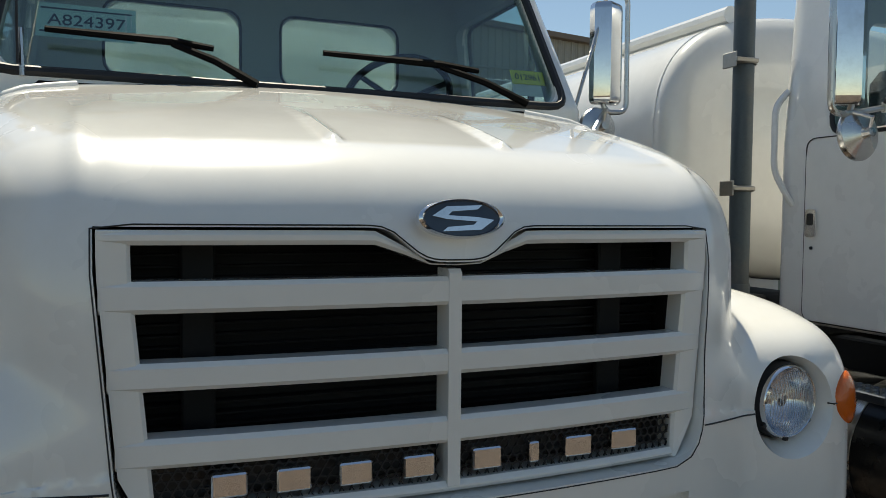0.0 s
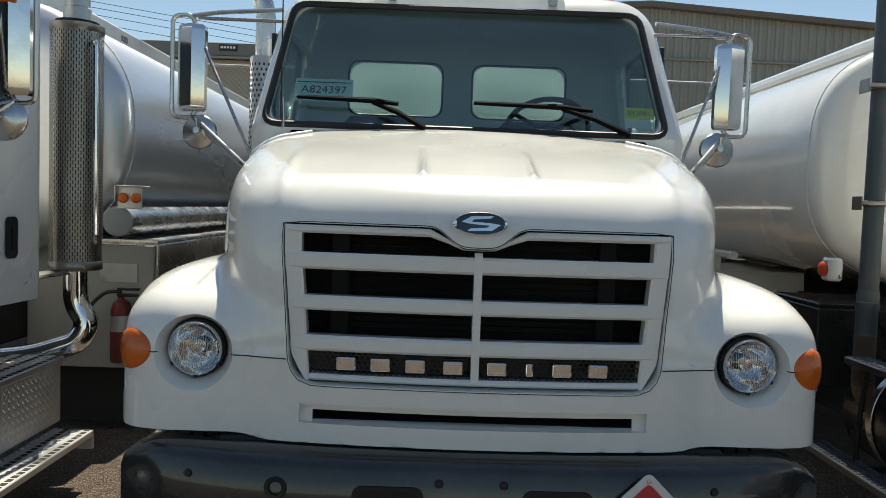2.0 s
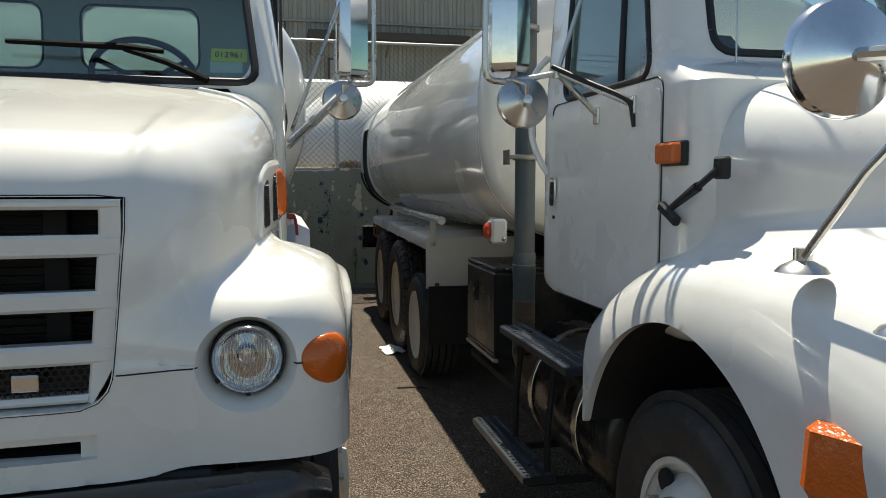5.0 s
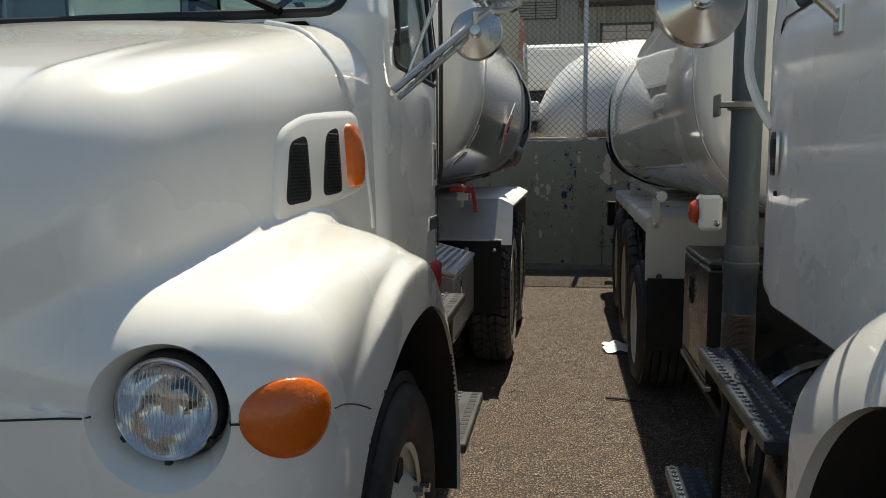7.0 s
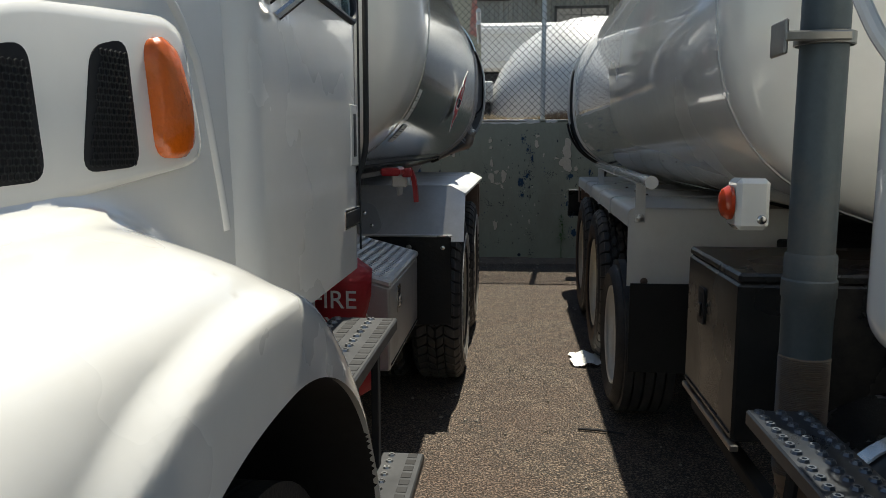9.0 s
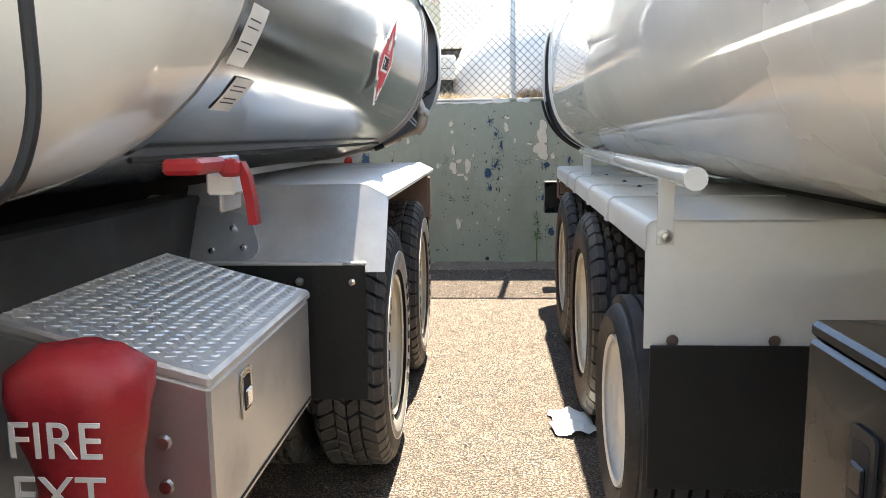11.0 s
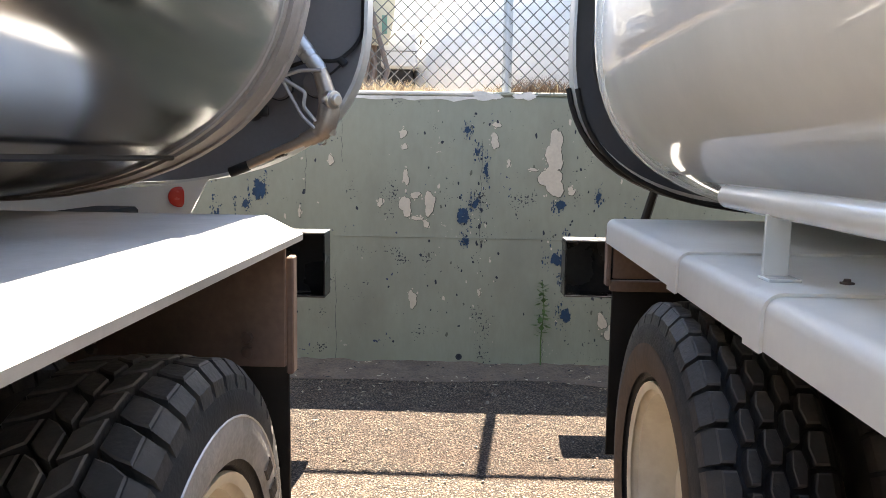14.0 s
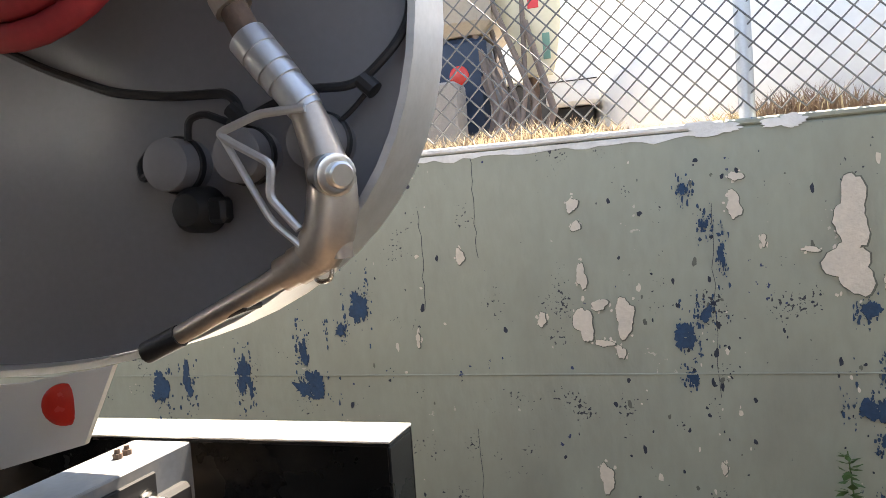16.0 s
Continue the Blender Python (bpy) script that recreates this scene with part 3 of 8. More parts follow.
for i, (fx, fz, fw, fh) in enumerate(OLD_BLUE):
    rnd = random.Random(i + 300)
    g = Geo()
    for j in range(6):
        # ragged scales with torn outlines
        k = rnd.uniform(0.3, 0.62)
        g.prism([(x, -z) for x, z in torn(fx + fw * rnd.uniform(-0.3, 0.3), fz + fh * rnd.uniform(-0.32, 0.32), fw * k, fh * k * rnd.uniform(0.9, 1.7), i * 7 + j, 34, 0.55)], ONTO, 0.003 + 0.0003 * j)
    lanes = [fx + fw * rnd.uniform(-0.75, 0.75) for _ in range(6)]
    for j in range(52):
        # flecks in upright streaks round them
        cw = 0.0025 + 0.009 * rnd.random() ** 2
        g.prism([(x, -z) for x, z in torn(rnd.choice(lanes) + rnd.gauss(0, 0.006), fz + fh * rnd.gauss(0, 0.6), cw, cw * rnd.uniform(0.8, 3.2), rnd.random(), 8, 0.5)], ONTO, 0.0018 + 0.00002 * j)
    part("paint_flake", g, BLUE_OLD, wall, "old blue paint patch")


# many small chips in loose columns
CHIP_DARK = mat("dark_blue_grey_chip", (0.022, 0.028, 0.042), 0.8, spots=0.3, scale=20)
rnd = random.Random(41)
for i in range(290):
    col = rnd.choice((-0.02, 0.3, 0.55, 1.4, 1.62, 1.65, 1.67, 1.67, 2.17, 2.2, 2.4))
    fx = col + rnd.gauss(0, 0.05 if rnd.random() < 0.6 else 0.25)
    fz = rnd.uniform(0.15, 1.68)
    fw = 0.005 + 0.016 * rnd.random() ** 2
    g = patch(fx, fz, fw, fw * rnd.uniform(0.7, 2.2), i + 90, 0.001 + 0.00001 * (i % 140), 9)
    part("paint_chip", g, rnd.choice((PLASTER, CHIP_DARK, CHIP_DARK, CHIP_DARK, DARK_PAINT)), wall)
for hx, hz in ((1.54, 0.07), (0.42, 0.05)):
    part("drain_hole", Geo().lathe([(0.0, 0.001), (0.013, 0.002), (0.016, 0.006), (0.019, 0.006), (0.021, 0.0)], Matrix.Translation((hx, WY, hz)) @ Euler((radians(90), 0, 0)).to_matrix().to_4x4(), 16), CHIP_DARK, wall)
rnd = random.Random(77)
for cx, z0, z1 in ((0.79, 1.3, 1.7), (0.75, 0.0, 0.62), (0.56, 1.1, 1.5), (1.66, 0.75, 1.45), (2.07, 0.0, 0.2)):
    # hairline cracks
    pts = [(cx + 0.006 * rnd.uniform(-1, 1), WY - 0.0006, z0 + (z1 - z0) * k / 12) for k in range(13)]
    part("crack", Geo().tube(pts, 0.0012, 4), CHIP_DARK, wall)


# chain-link fence on the wall
fence = thing("chain_link_fence", (0, WY + 0.12, WZ), "galvanised chain-link fence on top of the painted wall", "fence", kind="structure")
FY, FT = WY + 0.13, 3.57
for px in (-10.2, -7.2, -4.2, -1.2, 1.81, 4.8, 7.8, 10.8):
    g = Geo().tube([(px, FY, WZ - 0.02), (px, FY, FT)], 0.03, 12)
    g.lathe([(0.035, 0), (0.035, 0.03), (0.012, 0.04), (0, 0.042)], Matrix.Translation((px, FY, FT - 0.01)), 12)
    part("fence_post", g, GALV, fence)
    for ox, ow, seed in ((-0.13, 0.24, 3), (0.11, 0.15, 8)):
        mortar = torn(px + ox, WZ - 0.024, ow * 0.95, 0.055, seed + int(px * 10), 40, 0.24)
        part("base_patch", Geo().prism([(x, -z) for x, z in mortar], ONTO, 0.0065), WALL_TOP, fence, "white painted mortar patch")
part("top_rail", Geo().tube([(-14, FY, FT), (14, FY, FT)], 0.022, 10), GALV, fence)
g = Geo()
H0, H1, STEP = WZ + 0.03, FT, 0.082
WIRE = mat("weathered_wire", (0.13, 0.13, 0.128), 0.5, 0.6, spots=0.25)
for s in (-1, 1):
    x = -8.0
    while x < 9.0:
        x0, x1 = x, x + s * (H1 - H0) * 1.0
        y = FY - 0.026 + 0.003 * s
        g.tube([(x0, y, H0), (x1, y, H1)], 0.0034, 5, False)
        x += STEP
part("wire_mesh", g, WIRE, fence, "diamond wire mesh", kind="stuff")

# warehouse beyond the fence, with a shallow gable
BY = 25.0


def gable(x):
    """Height of the warehouse roof edge along its front."""
    return 8.78 - (0.075 if x < 7.2 else 0.06) * abs(x - 7.2)


shed = thing("warehouse", (7, BY, 1.66), "large grey corrugated metal warehouse behind the fence", "building")
g = Geo()
foot, head = [], []
x = -4.0
while x < 26:
    for dx, dy in ((0.0, 0.0), (0.11, 0.0), (0.15, -0.05), (0.26, -0.05)):
        foot.append((x + dx, BY + dy, 1.66))
        head.append((x + dx, BY + dy, gable(x + dx)))
    x += 0.3
for ring in (foot, head):
    z0, z1 = ring[-1][2], ring[0][2]
    ring += [(26.1, BY + 0.4, z0), (-4.0, BY + 0.4, z1)]
part("siding", g.rings([foot, head], True, True, False), SIDING, shed, "ribbed grey-green metal siding")
ROOF_EDGE = mat("roof_brown_metal", (0.13, 0.115, 0.1), 0.6, spots=0.15, scale=1.0)
for x0, x1 in ((-4.4, 7.2), (7.2, 26.5)):
    g = Geo()
    g.rings([[(x, BY - 0.35, gable(x)), (x, BY - 0.35, gable(x) + 0.2), (x, BY + 12, gable(x) + 0.2), (x, BY + 12, gable(x))][::-1] for x in (x0, x1)])
    part("roof", g, ROOF_EDGE, shed, "dark roof edge")
part("gutter", Geo().box((-4.2, BY - 0.16, 6.98), (26, BY - 0.06, 7.06), 0.02), SIDING, shed, "pale flashing band")
# louvred window, dark awning and boarded door seen over the yard
DARK_GAP = mat("dark_louvre_gap", (0.05, 0.05, 0.05), 0.7)
lw_ = part("louvre_window", Geo().box((-0.1, BY - 0.12, 6.0), (1.29, BY - 0.06, 6.97), 0.01), DARK_GAP, shed, "window with pale louvres")
for i in range(11):
    part("louvre", Geo().box((-0.05, BY - 0.16, 6.03 + i * 0.085), (1.24, BY - 0.121, 6.083 + i * 0.085), 0.004), SIDING, lw_)
for x in (-0.1, 0.57, 1.24):
    part("window_bar", Geo().box((x, BY - 0.18, 6.0), (x + 0.05, BY - 0.161, 6.97), 0.004), DARK_GAP, lw_)
part("awning", Geo().box((2.0, BY - 0.9, 6.33), (7.5, BY - 0.07, 6.6), 0.02), mat("dark_awning", (0.05, 0.048, 0.045), 0.8, spots=0.3, scale=2), shed, "dark weathered awning")
for x in (2.1, 4.7, 7.4):
    part("awning_stay", Geo().tube([(x, BY - 0.85, 6.35), (x, BY - 0.06, 5.9)], 0.03, 6), ROOF_EDGE, shed)
dr = part("boarded_door", Geo().box((2.75, BY - 0.14, 3.4), (4.3, BY - 0.06, 5.72), 0.01), mat("pale_door_paint", (0.42, 0.4, 0.36), 0.6, spots=0.15, scale=3), shed, "pale boarded door with dark frame")
for x0, x1, z0, z1 in ((2.68, 2.76, 3.4, 5.8), (4.29, 4.37, 3.4, 5.8), (2.68, 4.37, 5.72, 5.8), (3.5, 3.54, 3.4, 5.72)):
    part("door_frame", Geo().box((x0, BY - 0.17, z0), (x1, BY - 0.141, z1), 0.004), DARK_GAP, dr)
for i in range(9):
    part("board_joint", Geo().box((2.77, BY - 0.146, 3.6 + i * 0.24), (4.28, BY - 0.1405, 3.615 + i * 0.24), 0.002), DARK_GAP, dr)

# low building farther along, with a dark fascia and a small sign
low = thing("low_building", (-8, BY, 1.66), "low pale building with dark metal fascia and sign", "building")
part("wall", Geo().box((-15, BY + 0.3, 1.66), (-4.6, BY + 6, 6.5), 0.02), mat("dusty_block_wall", (0.34, 0.33, 0.3), 0.8, spots=0.12, scale=1.2, dirt=(0.2, 0.19, 0.17), dirt_amount=0.5, dirt_scale=0.5), low)
part("fascia", Geo().box((-15.2, BY - 0.1, 6.56), (-4.4, BY + 6.2, 7.02), 0.02), mat("grey_fascia_metal", (0.16, 0.165, 0.165), 0.5, 0.2, spots=0.12, scale=1), low, "dark grey metal fascia")
part("gutter", Geo().box((-15.2, BY - 0.2, 6.46), (-4.4, BY - 0.02, 6.545), 0.02), SIDING, low)
sg = part("sign", Geo().box((-7.93, BY - 0.15, 6.73), (-7.29, BY - 0.101, 6.96), 0.01), INK, low, "small dark sign board")
for i in range(5):
    part("sign_bar", Geo().box((-7.87 + i * 0.108, BY - 0.158, 6.81), (-7.79 + i * 0.108, BY - 0.1505, 6.89), 0.002), SIGN_WHITE, sg)

# overhead wires beyond the buildings
line = thing("utility_line", (-42, 60, 0), "thin dark overhead wires between tall poles", "power line")
POLE_WOOD = mat("creosoted_pole", (0.12, 0.085, 0.06), 0.85, spots=0.3, scale=4)
for px, top in ((-42.0, 19.6), (9.0, 12.6)):
    part("pole", Geo().tube([(px, 60, 0.0), (px, 60, top)], [0.2, 0.14], 10), POLE_WOOD, line)
    for down in (1.3, 2.8):
        part("cross_arm", Geo().box((px - 0.06, 59.0, top - down), (px + 0.06, 61.0, top - down + 0.15), 0.01), POLE_WOOD, line)
for drop in (0.0, 0.5, 0.95, 1.6, 2.3, 2.75):
    pts = []
    for i in range(13):
        t = i / 12
        pts.append((-42 + 51 * t, 60 + 0.3 * math.sin(drop * 9), 18.95 - drop - (6.95 - 0.1 * drop) * t - 0.55 * 4 * t * (1 - t) * (0.3 + 0.12 * drop)))
    part("wire", Geo().tube(pts, 0.022, 5, False), PLASTIC, line)


# ---- wheels ----
TREAD_EDGE = mat("dusty_tread_edge", (0.1, 0.094, 0.088), 0.7, spots=0.3, scale=15)
TREAD = mat("worn_tread_rubber", (0.054, 0.052, 0.051), 0.5, 0, 0, 0.3, 6, 60, bump=0.2, bump_scale=90, dirt=(0.13, 0.105, 0.08), dirt_amount=0.5, dirt_scale=7)
def wheel(at, face, parent, r=0.505, width=0.27, rim_mat=RIM, dish=0.12, deep=True, bolts=True, drive=True, lugs=False, band=None):
    """A truck wheel whose outer face looks along face (+1 or -1 in x)."""
    c = Vector(at)
    m = Matrix.Translation(c) @ Euler((0, radians(90) * face, 0)).to_matrix().to_4x4()
    R = 0.286 if r > 0.49 else 0.255 if r > 0.4 else 0.235
    prof = [(R - 0.012, 0.0), (R + 0.008, 0.006), (R + 0.01, -0.004), (R - 0.004, -0.012), (R - 0.022, -0.02), (R - 0.03, -dish * 0.7), (R - 0.07, -dish),
            (0.165, -dish * 0.98), (0.125, -dish * 0.9), (0.12, -dish * 0.7), (0.105, -dish * 0.62), (0.05, -dish * 0.58), (0.0, -dish * 0.58)]
    if not deep:
        prof = [(R - 0.012, -0.01), (R + 0.008, -0.004), (R + 0.01, -0.014), (R - 0.004, -0.02), (R - 0.03, -0.03), (R - 0.04, -0.05), (0.19, -0.02), (0.15, 0.03), (0.1, 0.05), (0.09, 0.075), (0.0, 0.08)]
    g = Geo().lathe(prof[::-1], m, 40)
    rim = part("wheel", g, rim_mat, parent, "painted steel disc wheel", 40)
    if bolts:
        bz = prof[7][1]
        for k in range(10):
            a = 2 * math.pi * k / 10
            p = m @ Vector((0.15 * math.cos(a), 0.15 * math.sin(a), bz - 0.005))
            q = m @ Vector((0.15 * math.cos(a), 0.15 * math.sin(a), bz + 0.022))
            part("wheel_nut", Geo().tube([p, q], 0.014, 6), STEEL, rim)
        for k in range(5):
            a = 2 * math.pi * (k + 0.5) / 5
            zz = prof[6][1] + 0.004 if deep else -0.012
            rr = 0.208 if deep else 0.2
            mm = m @ Matrix.Translation((rr * math.cos(a), rr * math.sin(a), zz))
            part("hand_hole", Geo().lathe([(0.0, 0.003), (0.03 if deep else 0.036, 0.003), (0.032 if deep else 0.038, -0.012)], mm, 16), UNDER, rim)
    w = width
    side = [(R + 0.004, -0.02), (R + 0.02, 0.002), (R + 0.05, 0.012), (R + (r - R) * 0.5, 0.022), (r - 0.06, 0.016), (r - 0.04, 0.002), (r - 0.031, -0.012)]
    back = [(a, -w - b) for a, b in side[::-1]]
    g = Geo().lathe((side + back)[::-1], m, 64)
    tread = Geo()
    if drive:
        rows, n, keep, gap, lean = (4, 46, 0.78, 0.006, 0.45) if lugs else (5, 38, 0.86, 0.0135, 0.0)
        cut = [0, 0.29, 0.5, 0.71, 1] if lugs else [0, 0.22, 0.395, 0.605, 0.78, 1]
        for row in range(rows):
            h0 = -0.014 - cut[row] * (w - 0.028)
            h1 = -0.014 - cut[row + 1] * (w - 0.028) + gap
            edge = row in (0, rows - 1)
            for k in range(n):
                p_ = 2 * math.pi / n
                a0 = p_ * (k + 0.5 * (row % 2))
                a1 = a0 + p_ * keep
                sk = lean * p_ * (1 if row % 2 else -1)
                ro, ri = r - (0.004 if edge else 0.0), r - 0.036
                am, hm, bulge = (a0 + a1 + sk) / 2, (h0 + h1) / 2, p_ * (0.07 if lugs else 0.11)
                ring = ((a0, h0), (a1, h0), (a1 + sk * 0.5 + bulge, hm), (a1 + sk, h1), (a0 + sk, h1), (a0 + sk * 0.5 - bulge, hm))
                if not lugs:
                    # six-sided blocks that interlock along zigzag grooves
                    H_ = h1 - h0
                    e0, e1 = (0.0 if row == 0 else 0.09), (0.0 if row == rows - 1 else 0.09)
                    ring = ((a0, h0 + (0.16 if e0 else 0.0) * H_), (am, h0 - e0 * H_), (a1, h0 + (0.16 if e0 else 0.0) * H_), (a1, h1 - (0.16 if e1 else 0.0) * H_), (am, h1 + e1 * H_), (a0, h1 - (0.16 if e1 else 0.0) * H_))
                vs = [m @ Vector((ri * math.cos(a), ri * math.sin(a), h)) for a, h in ring]
                vs += [m @ Vector((ro * math.cos(am + (a - am) * 0.96), ro * math.sin(am + (a - am) * 0.96), hm + (h - hm) * 0.95)) for a, h in ring]
                # worn, dusty chamfer round the top of each block
                vs += [m @ Vector(((ro + 0.003) * math.cos(am + (a - am) * 0.84), (ro + 0.003) * math.sin(am + (a - am) * 0.84), hm + (h - hm) * 0.82)) for a, h in ring]
                tread.add(vs, [(17, 16, 15, 14, 13, 12)] + [(i, (i + 1) % 6, 6 + (i + 1) % 6, 6 + i) for i in range(6)])
                tread.add(vs, [(6 + i, 6 + (i + 1) % 6, 12 + (i + 1) % 6, 12 + i) for i in range(6)], 1)
                if edge:
                    sgn = 1 if row == 0 else -1
                    hs = h0 if row == 0 else h1
                    o = 0 if row == 0 else sk
                    vs = [m @ Vector((q * math.cos(a), q * math.sin(a), hh)) for q, hh in ((r - 0.07, hs + sgn * 0.03), (r - 0.03, hs + sgn * 0.022), (r - 0.005, hs), (r - 0.05, hs - sgn * 0.003)) for a in (a0 + o, a1 + o)]
                    fs = [(0, 1, 3, 2), (2, 3, 5, 4), (0, 2, 4, 6), (1, 7, 5, 3)]
                    tread.add(vs, fs if sgn < 0 else [q[::-1] for q in fs])
    else:
        for h in (-0.02, -0.07, -0.122, -0.174, -0.224):
            tread.lathe([(r - 0.03, h + 0.002), (r, h), (r, h - 0.04), (r - 0.03, h - 0.042)][::-1], m, 64)
    part("tread", tread, (TREAD, TREAD_EDGE) if drive else RUBBER, rim, "lugged tread blocks" if drive else "straight tread ribs", 30, kind="stuff")
    if drive and bolts:
        part("sidewall_band", Geo().lathe([(R + 0.105, 0.0225), (R + 0.075, 0.0255), (R + 0.03, 0.0165)], m, 64), band or SCUFF, rim, "dusty brown sidewall band" if band else "pale scuffed sidewall band")
        if lugs:
            # raised marks and a fine ring on the sidewall
            for k in range(16):
                a0 = 2 * math.pi * (k // 8) / 2 + 0.19 * (k % 8) + 0.8
                q = [[m @ Vector((rr * math.cos(a0 + da), rr * math.sin(a0 + da), hh)) for da in (0.0, 0.035, 0.07, 0.105)] for rr, hh in ((R + 0.05, 0.0215), (R + 0.052, 0.0258), (R + 0.082, 0.0282), (R + 0.084, 0.024))]
                part("sidewall_mark", Geo().rings(q, False, False, False), RUBBER, rim)
            part("sidewall_ring", Geo().lathe([(R + 0.1085, 0.0215), (R + 0.107, 0.0245), (R + 0.1045, 0.0225)], m, 64), SIGN_WHITE, rim)
    part("tyre", g, RUBBER, rim, "dusty black tyre with lugged tread" if drive else "black tyre with straight rib tread", 30)
    return rim


# ---- tanks ----
def section(cx, cz, a, b, n, y, count=72, scale=1.0):
    out = []
    for i in range(count):
        t = 2 * math.pi * i / count
        c, s = math.cos(t), math.sin(t)
        out.append(Vector((cx + a * scale * math.copysign(abs(c) ** (2 / n), c), y, cz + b * scale * math.copysign(abs(s) ** (2 / n), s))))
    return out


def tank_shell(cx, cz, a, b, n, y0, y1, dome=0.12):
    """A tank drum with rounded heads."""
    st = [(y0 - dome, 0.0), (y0 - dome * 0.96, 0.35), (y0 - dome * 0.8, 0.66), (y0 - dome * 0.5, 0.86), (y0 - 0.03, 0.96), (y0, 0.985), (y0 + 0.02, 0.995), (y0 + 0.05, 1.0)]
    k = 14
    st += [(y0 + 0.05 + (y1 - y0 - 0.1) * i / k, 1.0) for i in range(1, k + 1)]
    st += [(y1 - 0.02, 0.995), (y1, 0.985), (y1 + 0.03, 0.96), (y1 + dome * 0.5, 0.86), (y1 + dome * 0.8, 0.66), (y1 + dome * 0.96, 0.35), (y1 + dome, 0.0)]
    return Geo().rings([section(cx, cz, a, b, n, y, scale=max(s, 0.01)) for y, s in st])


def rim_ring(cx, cz, a, b, n, y0, y1, thick=0.03):
    """A hollow band that follows the tank's outline."""
    r = [section(cx, cz, a, b, n, y0), section(cx, cz, a, b, n, y1), section(cx, cz, a - thick, b - thick, n, y1), section(cx, cz, a - thick, b - thick, n, y0), section(cx, cz, a, b, n, y0)]
    return Geo().rings(r, True, False, False)


def guard_profile(x_in, x_out, zt, lip, bev, off):
    """Half section of a mudguard: flat top, folded or rounded shoulder, lip; off lifts it along its outside."""
    s = 1 if x_out > x_in else -1
    bw, bd = bev
    o = off
    pts = [(x_in, zt + o)]
    if bw < 0.05:
        pts += [(x_out - s * bw + s * (bw + o) * math.sin(t), zt - bw + (bw + o) * math.cos(t)) for t in (radians(18 * k) for k in range(6))]
    else:
        pts += [(x_out - s * bw, zt + o), (x_out + s * o, zt - bd + 0.4 * o)]
    return pts + [(x_out + s * o, zt - lip)]


def mudguard(name, parent, material, x_in, x_out, y0, y1, zt, z_front, z_rear, lip=0.1, bev=(0.085, 0.05), lean0=-0.1, skew=0.0):
    """Folded-plate mudguard over the rear axles: flat top, sloped shoulder, short lip, front and rear drop plates."""
    s = 1 if x_out > x_in else -1
    th = 0.006
    bw, bd = bev
    prof, inner = guard_profile(x_in, x_out, zt, lip, bev, 0.0), guard_profile(x_in, x_out, zt, lip, bev, -th)
    loop = prof + inner[::-1]
    g = Geo()
    st = [[Vector((x + skew * (y - y0), y + (lean0 * (zt - z) if y == y0 and z_front else 0.0), z)) for x, z in (loop if s < 0 else loop[::-1])] for y in (y0, y1)]
    g.rings(st)
    ob = part(name, g, material, parent, "", 30)
    for yy, zz, lean in ((y0, z_front, lean0), (y1, z_rear, 0.0)):
        if zz is None:
            continue
        d = 0.006 if yy == y0 else -0.006
        poly = [(x, z - 0.001) for x, z in prof[:-1]] + [(x_out, zz), (x_in, zz)]
        g = Geo()
        vs = []
        for off in (0, d):
            for x, z in poly:
                vs.append((x, yy + off + lean * (zt - z), z))
        n = len(poly)
        fs = [tuple(range(n)), tuple(range(2 * n - 1, n - 1, -1))] + [(i, n + i, n + (i + 1) % n, (i + 1) % n) for i in range(n)]
        g.add(vs, fs if (s > 0) == (yy == y0) else [f[::-1] for f in fs])
        part("end_plate", g, material, ob, "", 20)
    return ob


def round_rect(w, h, r, n=6, cx=0.0, cy=0.0):
    out = []
    for sx, sy, a0 in ((1, 1, 0), (-1, 1, 90), (-1, -1, 180), (1, -1, 270)):
        for i in range(n + 1):
            a = radians(a0 + 90 * i / n)
            out.append((cx + sx * (w / 2 - r) + r * math.cos(a), cy + sy * (h / 2 - r) + r * math.sin(a)))
    return out


def disc(at, way, r, depth, seg=28, dome=0.0, hole=0.0):
    """Pose and profile of a round plate that faces along way."""
    m = Matrix.Translation(at) @ Vector(way).to_track_quat("Z", "Y").to_matrix().to_4x4()
    prof = [(r, -depth), (r, -0.15 * depth), (r * 0.96, 0.0)]
    prof += [(r * c, dome * math.sqrt(max(0, 1 - c * c))) for c in (0.8, 0.6, 0.4, 0.2, 0.001)]
    return Geo().lathe(prof, m, seg)


def text_mesh(name, body, size, m, material, parent, squeeze=1.0, depth=0.0015):
    """Raised lettering in the built-in font, centred on the pose m."""
    cu = bpy.data.curves.new(name, "FONT")
    cu.body, cu.size, cu.extrude, cu.align_x, cu.align_y = body, size, depth, "CENTER", "CENTER"
    ob = bpy.data.objects.new(name, cu)
    scene.collection.objects.link(ob)
    bpy.context.view_layer.update()
    me = bpy.data.meshes.new_from_object(ob.evaluated_get(bpy.context.evaluated_depsgraph_get()))
    bpy.data.objects.remove(ob)
    base = SPOT[parent.name]
    me.transform(Matrix.Translation(-base) @ m @ Matrix.Diagonal((squeeze, 1, 1, 1)))
    me.materials.clear()
    me.materials.append(material)
    out = new(name, me)
    SPOT[out.name] = base
    out.parent = parent
    return out


